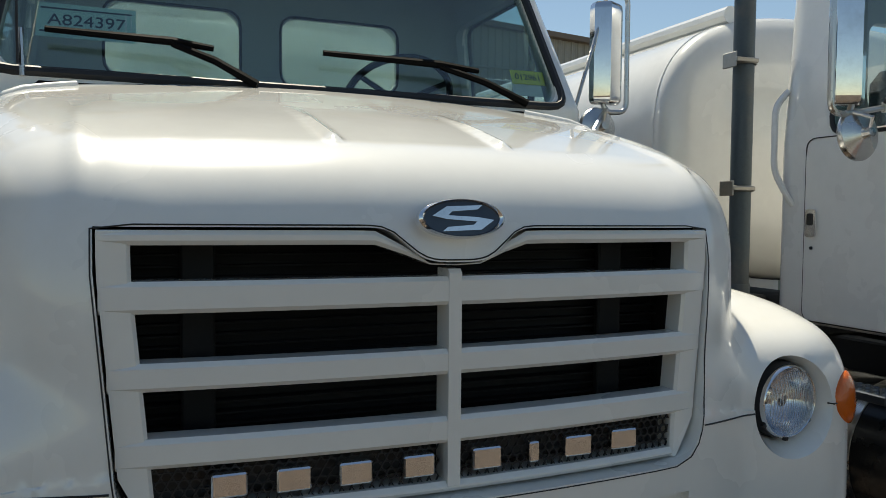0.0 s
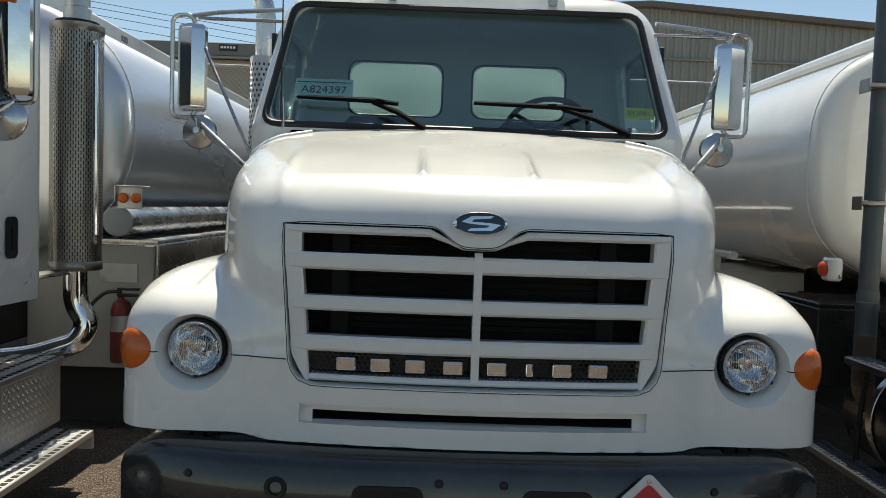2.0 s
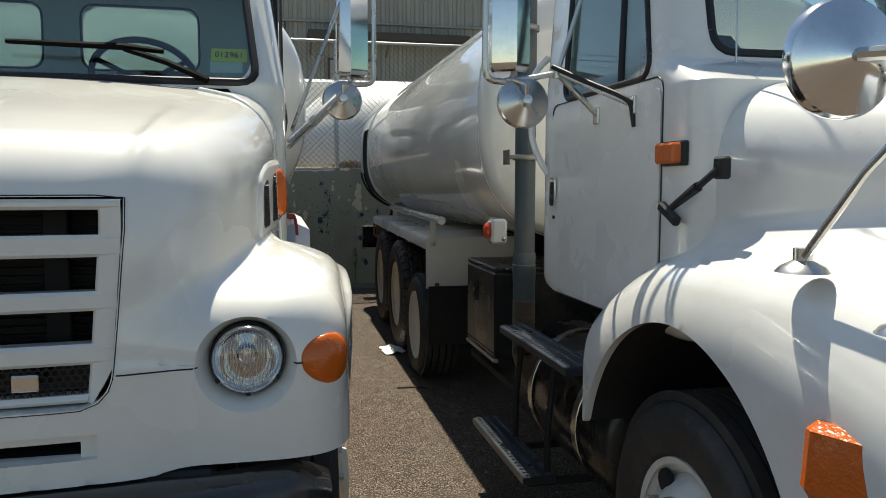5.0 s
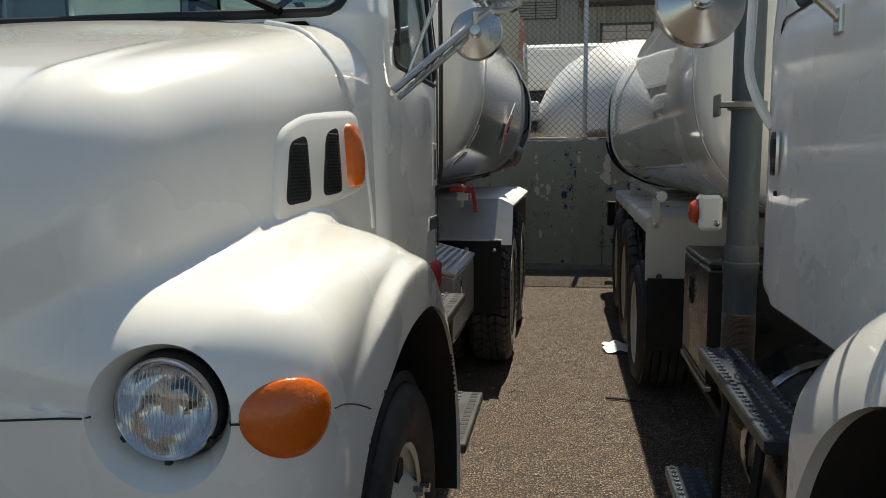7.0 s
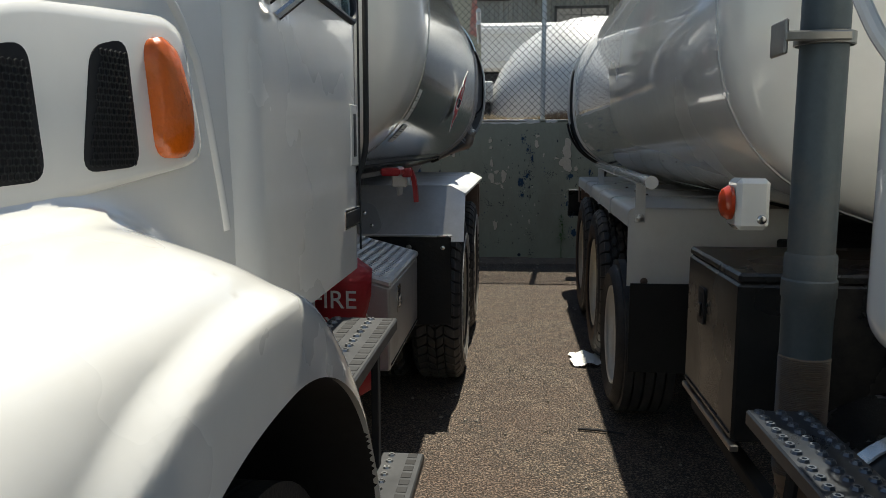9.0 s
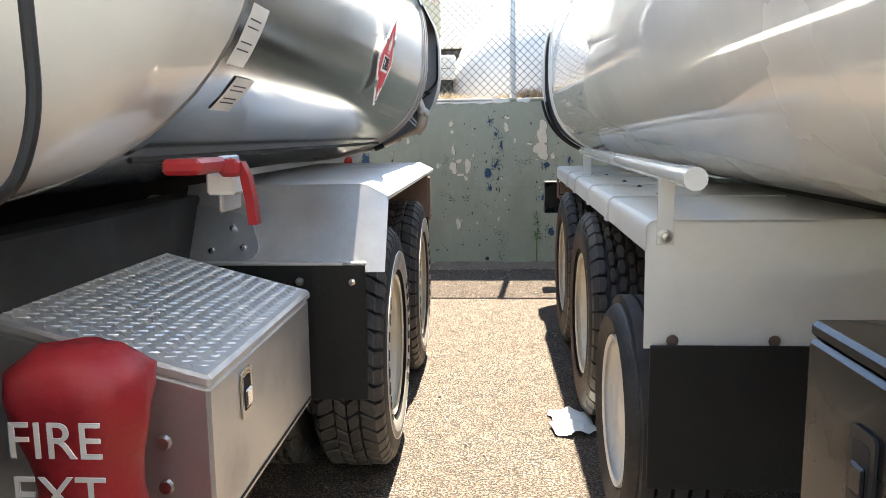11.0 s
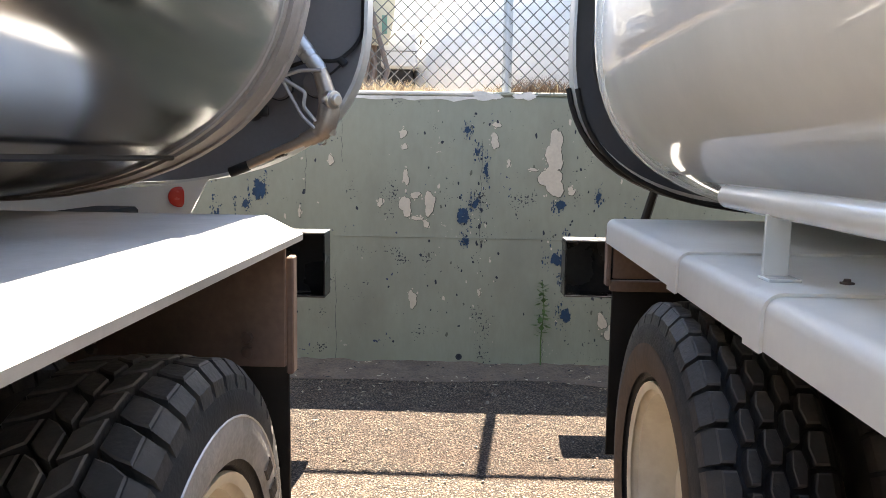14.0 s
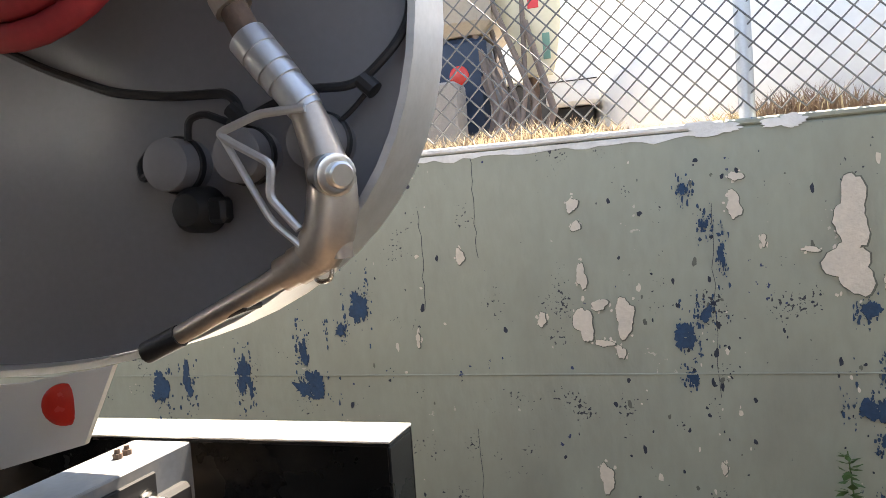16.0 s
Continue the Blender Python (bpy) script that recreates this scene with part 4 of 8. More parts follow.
FACE_FRONT = Matrix(((1, 0, 0, 0), (0, 0, -1, 0), (0, 1, 0, 0), (0, 0, 0, 1)))   # x right, y up, facing -y
FACE_SIDE = Matrix(((0, 0, 1, 0), (1, 0, 0, 0), (0, 1, 0, 0), (0, 0, 0, 1)))     # facing +x
FACE_AISLE = Matrix(((0, 0, -1, 0), (-1, 0, 0, 0), (0, 1, 0, 0), (0, 0, 0, 1)))  # facing -x


# ---- the white truck with the slotted grille ----
truck = thing("tank_truck", (0, 3, 0), "white conventional fuel tank truck with slotted white grille and polished tank", "truck", "parked tank trucks")


def grille_gap(x, z, grow=0.0):
    """Distance to the grille outline in the nose's front."""
    top = 1.475 - 0.062 * np.exp(-(x / 0.105) ** 4)
    ax = np.abs(x) - (0.6065 - 0.035 * np.clip((1.4 - z) / 0.4, 0, 1))
    lo = smax(ax, 0.978 - z, 0.09)
    return np.maximum(lo, z - top) - grow


def arch_rad(y, z):
    """1 on the edge of the front wheel arch, less inside."""
    p = np.where(y < 0.7, 2.6, 1.9)
    u = np.abs(y - 0.7) / np.where(y < 0.7, 0.55, 0.635)
    return (u ** p + np.clip((z - 0.5) / 0.6, 0, 9) ** p) ** (1 / p)


def nose(x, y, z):
    ax = np.abs(x)
    front = -0.075 + 0.105 * np.minimum(ax, 0.72) ** 2 + 0.015 * (z - 1.0)
    w = blend(y, (-0.1, 0.1, 0.42, 0.82, 1.2), (0.735, 0.79, 0.9, 0.955, 0.985))
    top = blend(y, (-0.1, 0.1, 0.35, 0.7, 1.1), (1.575, 1.635, 1.71, 1.8, 1.895)) - 0.055 * ax ** 2
    top = top + 0.014 * np.exp(-((ax - 0.185 - 0.03 * (y - 0.2)) / 0.013) ** 2) * np.clip((y - 0.1) / 0.03, 0, 1) * np.clip((0.55 - y) / 0.4, 0, 1)
    top = top + 0.008 * np.exp(-((ax - 0.63 - 0.05 * y) / 0.02) ** 2) * np.clip((0.6 - y) / 0.4, 0, 1)
    d = smax(ax - w + 0.03 * np.clip(z - 1.3, 0, 1), z - top, 0.17)
    d = smax(d, front - y, 0.2)
    d = np.maximum(d, y - 1.09)
    d = np.maximum(d, 0.81 - z)
    # wings over the front wheels
    rad = arch_rad(y, z)
    flare = np.clip((1.245 - rad) / 0.06, 0, 1) * np.clip((y - 0.15) / 0.25, 0, 1)
    wide = blend(y, (-0.1, 0.1, 0.4, 0.9, 1.6), (1.1, 1.14, 1.158, 1.165, 1.165)) + 0.027 * flare * flare * (3 - 2 * flare)
    wt = blend(y, (-0.1, 0.05, 0.3, 0.6, 1.0), (1.168, 1.222, 1.294, 1.342, 1.335))
    wing = smax(ax - wide, z - wt, 0.16)
    crown = 0.825 + 0.065 * np.clip((1.15 - ax) / 0.22, 0, 1)
    wing = smax(wing, front + 0.012 - y, 0.13)
    wing = smax(wing, np.where(y > 0.62, (((np.abs(y - 0.62) / 0.79) ** 1.6 + (np.abs(z - 0.45) / crown) ** 1.6) ** 0.625 - 1) * 0.7, (np.abs(z - 0.45) - crown) * 0.9), 0.05)
    wing = np.maximum(wing, 0.5 - ax)
    wing = np.maximum(wing, np.where(y < 0.7, 0.81 - z, 0.36 - z))
    apron = smax(ax - wide - 0.01 * np.clip((1.04 - z) / 0.15, 0, 1) * np.clip((0.3 - y) / 0.2, 0, 1), front + 0.005 - y, 0.18)
    apron = np.maximum(np.maximum(apron, z - 1.06), np.maximum(0.81 - z, y - 0.5))
    wing = np.minimum(wing, apron)
    d = smin(d, wing, 0.055)
    # wheel arch
    arch = (rad - 1) * 0.6
    d = np.maximum(d, -np.maximum(arch, 0.62 - ax))
    # engine bay
    d = np.maximum(d, -np.maximum(np.maximum(ax - 0.6, y - 1.2), np.maximum(0.12 - y, z - 1.3)))
    # recess of the grille, lower slot, headlight wells, seam
    d = np.maximum(d, -np.maximum(grille_gap(x, z), y - 0.2))
    slot = np.maximum(np.maximum(ax - 0.5, np.abs(z - 0.88) - 0.016), y - 0.12)
    scoop = np.maximum(np.maximum(ax - 0.54, np.abs(z - 0.888) - 0.03), y - front - 0.012)
    d = np.maximum(d, -np.minimum(slot, scoop))
    well = np.maximum(np.sqrt((ax - 0.885) ** 2 + (z - 1.064) ** 2) - 0.0945 - 0.55 * np.clip(0.045 - y, 0, 0.06), y - 0.09)
    d = np.maximum(d, -smax(well, y - 0.085, 0.01))
    return d


def nose_paint(c):
    ax, y, z = np.abs(c[:, 0]), c[:, 1], c[:, 2]
    inside = (arch_rad(y, z) < 1.004) & (ax < 1.18) & (y > 0.1)
    inside |= (ax < 0.61) & (y > 0.11) & (z < 1.29) | (z < 0.815) & (y > 0.1) & (ax < 1.05)
    inside |= (ax < 0.62) & (y > 0.03) & (z < 1.49) & (z > 0.98) & (y < 0.22)
    inside |= (ax < 0.52) & (np.abs(z - 0.88) < 0.02) & (y > -0.03) & (y < 0.14)
    return inside.astype(int)


hood = part("hood", moulded(nose, (-1.22, -0.13, 0.3), (1.22, 1.74, 1.98), 0.0118, nose_paint), (WHITE, UNDER), truck, "glossy white moulded hood with wings", 42)

# grille insert: frame, slats, dark core
def front_y(x, z=1.2):
    return -0.075 + 0.105 * min(abs(x), 0.72) ** 2 + 0.015 * (z - 1.0)


def dip(x):
    return 0.062 * math.exp(-(x / 0.105) ** 4)


def grille_bar(x0, x1, za, zb, back=0.05, proud=0.002, n=24, round_off=0.008):
    """A horizontal bar that follows the bowed front; za, zb are its lower and upper edge, or functions of x."""
    rings = []
    for i in range(n + 1):
        x = x0 + (x1 - x0) * i / n
        a = za(x) if callable(za) else za
        b = zb(x) if callable(zb) else zb
        y = front_y(x) + 0.018 - proud
        r = min(round_off, (b - a) * 0.4)
        rings.append([Vector((x, y + r, a)), Vector((x, y, a + r)), Vector((x, y, b - r)), Vector((x, y + r, b)), Vector((x, y + back, b)), Vector((x, y + back, a))])
    return Geo().rings(rings)


def half_width(z):
    return 0.603 - 0.035 * min(1, max(0, (1.4 - z) / 0.4))


grille = part("grille_frame", grille_bar(-0.602, 0.602, lambda x: 1.445 - dip(x) * 0.62, lambda x: 1.47 - dip(x)), WHITE, truck, "white moulded grille frame with bars")
for za, zb in ((1.333, 1.386), (1.205, 1.252), (1.077, 1.127), (0.985, 1.005)):
    w = half_width((za + zb) / 2) - (0.0 if za > 1 else 0.05)
    part("bar", grille_bar(-w, w, za, zb), WHITE, grille)
part("centre_bar", grille_bar(-0.0125, 0.0125, 0.99, 1.4, 0.06, 0.004, 4), WHITE, grille)
for s in (-1, 1):
    g = Geo()
    rings = []
    for i in range(13):
        z = 0.985 + (1.468 - 0.985) * i / 12
        w0, w1 = half_width(z) - 0.052, half_width(z) - (0.04 if i == 0 else 0.018 if i == 1 else 0.001)
        y = front_y(w1) + 0.016
        q = [Vector((s * w0, y + 0.006, z)), Vector((s * (w0 + 0.006), y, z)), Vector((s * w1, y, z)), Vector((s * w1, y + 0.05, z)), Vector((s * w0, y + 0.05, z))]
        rings.append(q if s < 0 else q[::-1])
    part("side_bar", g.rings(rings[::-1]), WHITE, grille)
CORE = mat("radiator_black", (0.004, 0.004, 0.0045), 0.8, spots=0.3)
part("radiator_core", Geo().box((-0.585, 0.14, 0.98), (0.585, 0.17, 1.47), 0.004), CORE, grille, "black radiator core")
for z in np.arange(1.0, 1.47, 0.021):
    part("radiator_slat", Geo().box((-0.57, 0.105, z), (0.57, 0.135, z + 0.004), 0.001), CORE, grille)
for x in (-0.47, 0.4):
    part("radiator_post", Geo().box((x, 0.085, 0.99), (x + 0.06, 0.104, 1.46), 0.004), CORE, grille)
part("lower_mesh_backing", Geo().box((-0.545, 0.03, 1.003), (0.545, 0.036, 1.08), 0.001), BLACK, grille)
g = Geo()
for s in (-1, 1):
    for i in range(28):
        for j in range(5):
            x = s * (0.032 + i * 0.0183 + (0.009 if j % 2 else 0))
            if abs(x) > 0.53:
                continue
            z = 1.012 + j * 0.0152
            y = front_y(x) + 0.038
            g.lathe([(0.0105, 0), (0.0105, 0.004), (0.0082, 0.004), (0.0082, 0)], Matrix.Translation((x, y, z)) @ Euler((radians(90), 0, 0)).to_matrix().to_4x4(), 6)
part("lower_mesh", g, PLASTIC, grille, "black honeycomb mesh strip", kind="stuff")
# eight plain chrome blocks stand for the maker's raised name
for i, x in enumerate((-0.4, -0.293, -0.185, -0.068, 0.068, 0.17, 0.272, 0.385)):
    y = front_y(x) + 0.012
    part("badge_block", Geo().box((x - (0.03 if i not in (5,) else 0.011), y, 1.022), (x + (0.03 if i not in (5,) else 0.011), y + 0.02, 1.062), 0.003), CHROME, grille, "small pale metal badge block")
# oval badge
ob_m = Matrix.Translation((0, -0.083, 1.492)) @ FACE_FRONT @ Matrix.Rotation(radians(-10), 4, "X")
g = Geo().lathe([(0.0835, -0.014), (0.0835, 0.004), (0.078, 0.009), (0.073, 0.005), (0.072, 0.0)], ob_m @ Matrix.Diagonal((1, 0.43, 1, 1)), 48)
badge = part("badge", g, CHROME, truck, "oval chrome badge rim")
part("badge_face", Geo().lathe([(0.073, 0.001), (0.0, 0.002)], ob_m @ Matrix.Diagonal((1, 0.43, 1, 1)), 48), mat("badge_dark", (0.03, 0.042, 0.062), 0.2, 0.3, 0.5), badge)
sw = [(-0.058, 0.004), (-0.03, 0.021), (0.04, 0.024), (0.03, 0.016), (-0.02, 0.012), (-0.028, 0.005), (0.03, 0.002), (0.062, -0.003), (0.035, -0.021), (-0.04, -0.024), (-0.03, -0.016), (0.02, -0.012), (0.028, -0.006), (-0.03, -0.002)]
part("badge_sweep", Geo().prism(sw, ob_m @ Matrix.Translation((0, 0, 0.001)), 0.004), CHROME, badge)

# headlights and corner lamps
for s in (-1, 1):
    c = Vector((s * 0.885, 0.012, 1.064))
    way = Vector((s * 0.06, -1, -0.02))
    m = Matrix.Translation(c) @ way.to_track_quat("Z", "Y").to_matrix().to_4x4() @ Matrix.Scale(0.88, 4)
    hl = part("headlight", Geo().lathe([(0.0, -0.075), (0.05, -0.062), (0.08, -0.03), (0.089, 0.0), (0.095, 0.006), (0.099, 0.0), (0.1, -0.05)], m, 40), CHROME, truck, "round sealed-beam headlight with chrome ring")
    part("headlight_ring", Geo().lathe([(0.0985, -0.012), (0.101, -0.008), (0.103, -0.016), (0.104, -0.06)], m, 40), PLASTIC, hl, "black bezel ring")
    part("bulb_shield", Geo().lathe([(0.0, -0.02), (0.018, -0.022), (0.024, -0.035), (0.022, -0.06)], m, 20), CHROME, hl)
    lens = Geo().lathe([(0.092, 0.004), (0.08, 0.016), (0.06, 0.025), (0.035, 0.031), (0.0, 0.033)], m, 40)
    part("headlight_lens", lens, LENS, hl, "clear ribbed glass lens")
    g = Geo()
    for i in range(-10, 11):
        x = i * 0.0078
        hh = math.sqrt(max(0, 0.083 ** 2 - x * x))
        pts = [m @ Vector((x, t * hh, 0.03 - 0.026 * ((x * x + (t * hh) ** 2) / 0.0085))) for t in (-1, -0.5, 0, 0.5, 1)]
        g.tube(pts, 0.0007, 4)
    part("lens_fluting", g, FLUTE, hl, kind="stuff")
    for k in range(3):
        a = radians(-35 - 55 * k)
        part("retainer_tab", Geo().box((-0.005, -0.007, -0.012), (0.005, 0.007, 0.0), 0.002, m @ Matrix.Rotation(a, 4, "Z") @ Matrix.Translation((0.103, 0, 0.0))), PLASTIC, hl)

def skin_point(p, way):
    """The first point of the hood's skin along a line."""
    p, way = Vector(p), Vector(way).normalized()
    for _ in range(1500):
        v = float(nose(np.array([p.x]), np.array([p.y]), np.array([p.z]))[0])
        if v < 0.0008:
            break
        p = p + way * max(0.0006, min(v * 0.5, 0.02))
    return p


for s in (-1, 1):
    for x0, x1 in ((0.585, 0.765), (1.0, 1.03)):
        part("hood_seam", Geo().tube([skin_point((s * (x0 + (x1 - x0) * k / 16), -0.4, 1.053), (0, 1, 0)) - Vector((0, 0.0006, 0)) for k in range(17)], 0.002, 5), PLASTIC, hood)
    part("hood_seam", Geo().tube([skin_point((s * 1.5, 0.11 + 0.15 * k / 8, 1.047 - 0.05 * (k / 8) ** 1.6), (-s, 0, 0)) for k in range(9)], 0.0016, 5), PLASTIC, hood)
    # rolled rear edge of the hood, over the cowl
    way = [(0.845, 1.74), (0.865, 1.69), (0.9, 1.645), (0.95, 1.6), (0.99, 1.545), (1.01, 1.48), (1.025, 1.42), (1.045, 1.34), (1.06, 1.27)]
    rim = [skin_point((s * x, y, 2.3), (0, 0, -1)) for x, y in ((0.7, 1.0), (0.76, 0.955), (0.82, 0.91), (0.865, 0.87))]
    rim += [skin_point((s * 1.5, y, z), (-s, 0, 0)) for y, z in way]
    part("hood_edge", Geo().tube([p - Vector((s * 0.006, 0, 0)) for p in rim], 0.0125, 10), WHITE, hood, crisp=60)
    part("hood_edge_gap", Geo().tube([p + Vector((-s * 0.001, 0.0125, 0)) for p in rim], 0.0022, 5), PLASTIC, hood)
    # oval corner lamp laid on the curve of the wing
    mid, along, up = Vector((s * 1.084, 0.04, 1.056)), Vector((s * 0.117, 0.105, 0.0)).normalized() * 0.0775, Vector((0, 0, 0.064))
    out = Vector((s * 0.67, -0.74, 0.0))
    rows = []
    for k, lift in ((1.0, -0.01), (1.0, 0.003), (0.96, 0.007), (0.8, 0.011), (0.6, 0.014), (0.4, 0.016), (0.2, 0.017), (0.02, 0.017)):
        row = []
        for i in range(36):
            a = 2 * math.pi * i / 36
            row.append(skin_point(mid + (along * math.cos(a) + up * math.sin(a)) * k + out * 0.25, -out) + out * lift)
        rows.append(row if s > 0 else row[::-1])
    part("turn_lamp", Geo().rings(rows, True, False, True), AMBER, truck, "oval amber corner lamp", 60)

# dark gap line round the grille
loop = []
for k in range(120):
    a = 2 * math.pi * k / 120
    dx, dz = math.cos(a), math.sin(a)
    lo_, hi_ = 0.02, 1.0
    for _ in range(30):
        t = (lo_ + hi_) / 2
        inside = float(grille_gap(np.array([dx * t]), np.array([1.2 + dz * t]))[0]) < 0.004
        lo_, hi_ = (t, hi_) if inside else (lo_, t)
    loop.append(skin_point((dx * lo_, -0.4, 1.2 + dz * lo_), (0, 1, 0)))
part("grille_gap_line", Geo().tube(loop + [loop[0]], 0.0014, 5, False), PLASTIC, grille)


# bumper
def bumper_y(x):
    return -0.2 + 0.16 * (abs(x) / 1.1) ** 4


rings = []
for i in range(41):
    x = -1.09 + 2.18 * i / 40
    y = bumper_y(x)
    e = 1 - 0.35 * max(0, (abs(x) - 0.95) / 0.14) ** 2
    zc, hh = 0.635, 0.155 * e
    rings.append([Vector((x, y + 0.02, zc - hh)), Vector((x, y, zc - hh + 0.025)), Vector((x, y, zc + hh - 0.03)), Vector((x, y + 0.03, zc + hh)), Vector((x, y + 0.14, zc + hh)), Vector((x, y + 0.14, zc - hh))])
bumper = part("bumper", Geo().rings(rings), BUMPER, truck, "satin black steel bumper", 50)
for s in (-1, 1):
    m = Matrix.Translation((s * 0.25, bumper_y(0.25) - 0.001, 0.655)) @ FACE_FRONT
    g = Geo()
    o, i_ = round_rect(0.21, 0.125, 0.03), round_rect(0.18, 0.095, 0.022)
    g.rings([[m @ Vector((x, y, -0.01)) for x, y in o], [m @ Vector((x, y, 0.006)) for x, y in o], [m @ Vector((x, y, 0.004)) for x, y in i_], [m @ Vector((x, y, -0.05)) for x, y in i_]], True, False, True)
    part("tow_pocket", g, PLASTIC, bumper, "recessed tow-hook pocket")
    # dark plate just proud of the bumper, painting in the pocket's shade
    part("pocket_shade", Geo().prism(round_rect(0.182, 0.097, 0.022), m @ Matrix.Translation((0, 0, 0.0005)), 0.0015), FLAP, bumper)
    part("tow_hook", Geo().tube(bend([(s * 0.25 - 0.06, -0.17, 0.66), (s * 0.25 - 0.05, -0.195, 0.635), (s * 0.25 + 0.05, -0.195, 0.635), (s * 0.25 + 0.06, -0.17, 0.66)], 0.02), 0.012, 8), UNDER, bumper)
part("tow_eye", Geo().lathe([(0.018, 0), (0.022, 0.006), (0.03, 0.008), (0.034, 0.0)], Matrix.Translation((-0.58, -0.19, 0.7)) @ FACE_FRONT, 24), PLASTIC, bumper)
for x, z in ((-0.1, 0.73), (0.09, 0.73), (0.72, 0.72), (-0.85, 0.72)):
    part("bumper_bolt", Geo().lathe([(0.0, 0.008), (0.01, 0.007), (0.014, 0.0)], Matrix.Translation((x, bumper_y(x) - 0.001, z)) @ FACE_FRONT, 8), PLASTIC, bumper)


def channel_beam(name, parent, x0, x1, y0, y1, z0, z1, label):
    """A steel channel, open to the front, with flanges and end plates."""
    bm = part(name, Geo().box((x0, y1 - 0.008, z0), (x1, y1, z1), 0.002), BLACK, parent, label)
    part("top_flange", Geo().box((x0, y0, z1 - 0.008), (x1, y1 - 0.0085, z1), 0.002), BLACK, bm)
    part("bottom_flange", Geo().box((x0, y0, z0), (x1, y1 - 0.0085, z0 + 0.008), 0.002), BLACK, bm)
    for x in (x0, x1 - 0.008):
        part("end_plate", Geo().box((x, y0 + 0.001, z0 + 0.0085), (x + 0.008, y1 - 0.0085, z1 - 0.0085), 0.002), BLACK, bm)
    part("flange_paint", Geo().box((x0, y0 - 0.003, z1 + 0.0005), (x1, y1, z1 + 0.008), 0.002), TANK_WHITE, bm, "white painted top edge")
    return bm


def placard(at, m3, parent, size=0.29, name="hazard_placard"):
    """Diamond fuel placard in a flip holder."""
    m = Matrix.Translation(at) @ m3 @ Matrix.Rotation(radians(45), 4, "Z")
    h = size / 2
    pl = part(name, Geo().prism(round_rect(size, size, 0.02, 4), m, 0.004), SIGN_WHITE, parent, "worn white and red diamond placard for fuel")
    part("red_field", Geo().prism(round_rect(size * 0.84, size * 0.84, 0.012, 3), m @ Matrix.Translation((0, 0, 0.0035)), 0.002), SIGN_RED, pl)
    mf = Matrix.Translation(at) @ m3
    part("number_panel", Geo().prism([(-h * 0.62, -0.035), (h * 0.62, -0.035), (h * 0.62, 0.035), (-h * 0.62, 0.035)], mf @ Matrix.Translation((0, -0.012, 0.005)), 0.002), SIGN_WHITE, pl)
    text_mesh("number", "1203", 0.077, mf @ Matrix.Translation((0, -0.012, 0.008)), INK, pl)
    text_mesh("class_number", "3", 0.05, mf @ Matrix.Translation((0, -h * 0.95, 0.007)), SIGN_WHITE, pl)
    fl = [(-0.03, 0.06), (-0.04, 0.085), (-0.026, 0.1), (-0.024, 0.085), (-0.01, 0.105), (-0.012, 0.13), (0.006, 0.112), (0.008, 0.095), (0.02, 0.112), (0.024, 0.09), (0.036, 0.098), (0.034, 0.07), (0.024, 0.058)]
    part("flame_sign", Geo().prism(fl, mf @ Matrix.Translation((0, -0.012, 0.006)), 0.0015), SIGN_WHITE, pl)
    part("flame_base", Geo().box((-0.032, 0.036, 0.006), (0.032, 0.041, 0.0075), 0.0004, mf), SIGN_WHITE, pl)
    for k in range(4):
        a = radians(90 * k)
        q = m @ Matrix.Rotation(a, 4, "Z") @ Matrix.Translation((h * 0.93, 0, 0))
        part("holder_clip", Geo().box((-0.012, -0.022, 0.0), (0.014, 0.022, 0.009), 0.002, q), STEEL, pl)
        q = m @ Matrix.Rotation(a + radians(45), 4, "Z") @ Matrix.Translation((h * 1.22, 0, 0))
        part("rivet", Geo().lathe([(0.0, 0.008), (0.006, 0.007), (0.008, 0.003)], q, 8), STEEL, pl)
    return pl


placard((0.51, -0.215, 0.585), FACE_FRONT, truck)

# front axle and wheels, chassis
wheel((1.12, 0.77, 0.455), 1, truck, 0.455, 0.27, RIM, deep=False, drive=False)
wheel((-1.12, 0.77, 0.455), -1, truck, 0.455, 0.27, RIM, deep=False, drive=False)
g = Geo().box((-0.45, 0.1, 0.62), (-0.35, 7.9, 0.9), 0.01).box((0.35, 0.1, 0.62), (0.45, 7.9, 0.9), 0.01)
for y in (0.4, 1.6, 2.6, 3.6, 4.6, 5.8, 6.9):
    g.box((-0.36, y, 0.66), (0.36, y + 0.08, 0.86), 0.01)
g.box((-0.8, -0.03, 0.66), (0.8, 0.1, 0.8), 0.01)
part("chassis_frame", g, UNDER, truck)
for y in (0.82, 4.42, 5.72):
    g = Geo().tube([(-0.8, y, 0.5), (0.8, y, 0.5)], 0.07, 12)
    g.lathe([(0.1, -0.15), (0.2, -0.08), (0.22, 0), (0.2, 0.08), (0.1, 0.15)], Matrix.Translation((0, y, 0.5)) @ Euler((0, radians(90), 0)).to_matrix().to_4x4(), 16)
    part("axle", g, UNDER, truck)
for y in (4.42, 5.72):
    for s in (-1, 1):
        wheel((s * 1.158, y, 0.495), s, truck, 0.495, 0.25, RIM, 0.13, lugs=True)
        wheel((s * 0.82, y, 0.495), s, truck, 0.495, 0.25, RIM, 0.1, bolts=False)


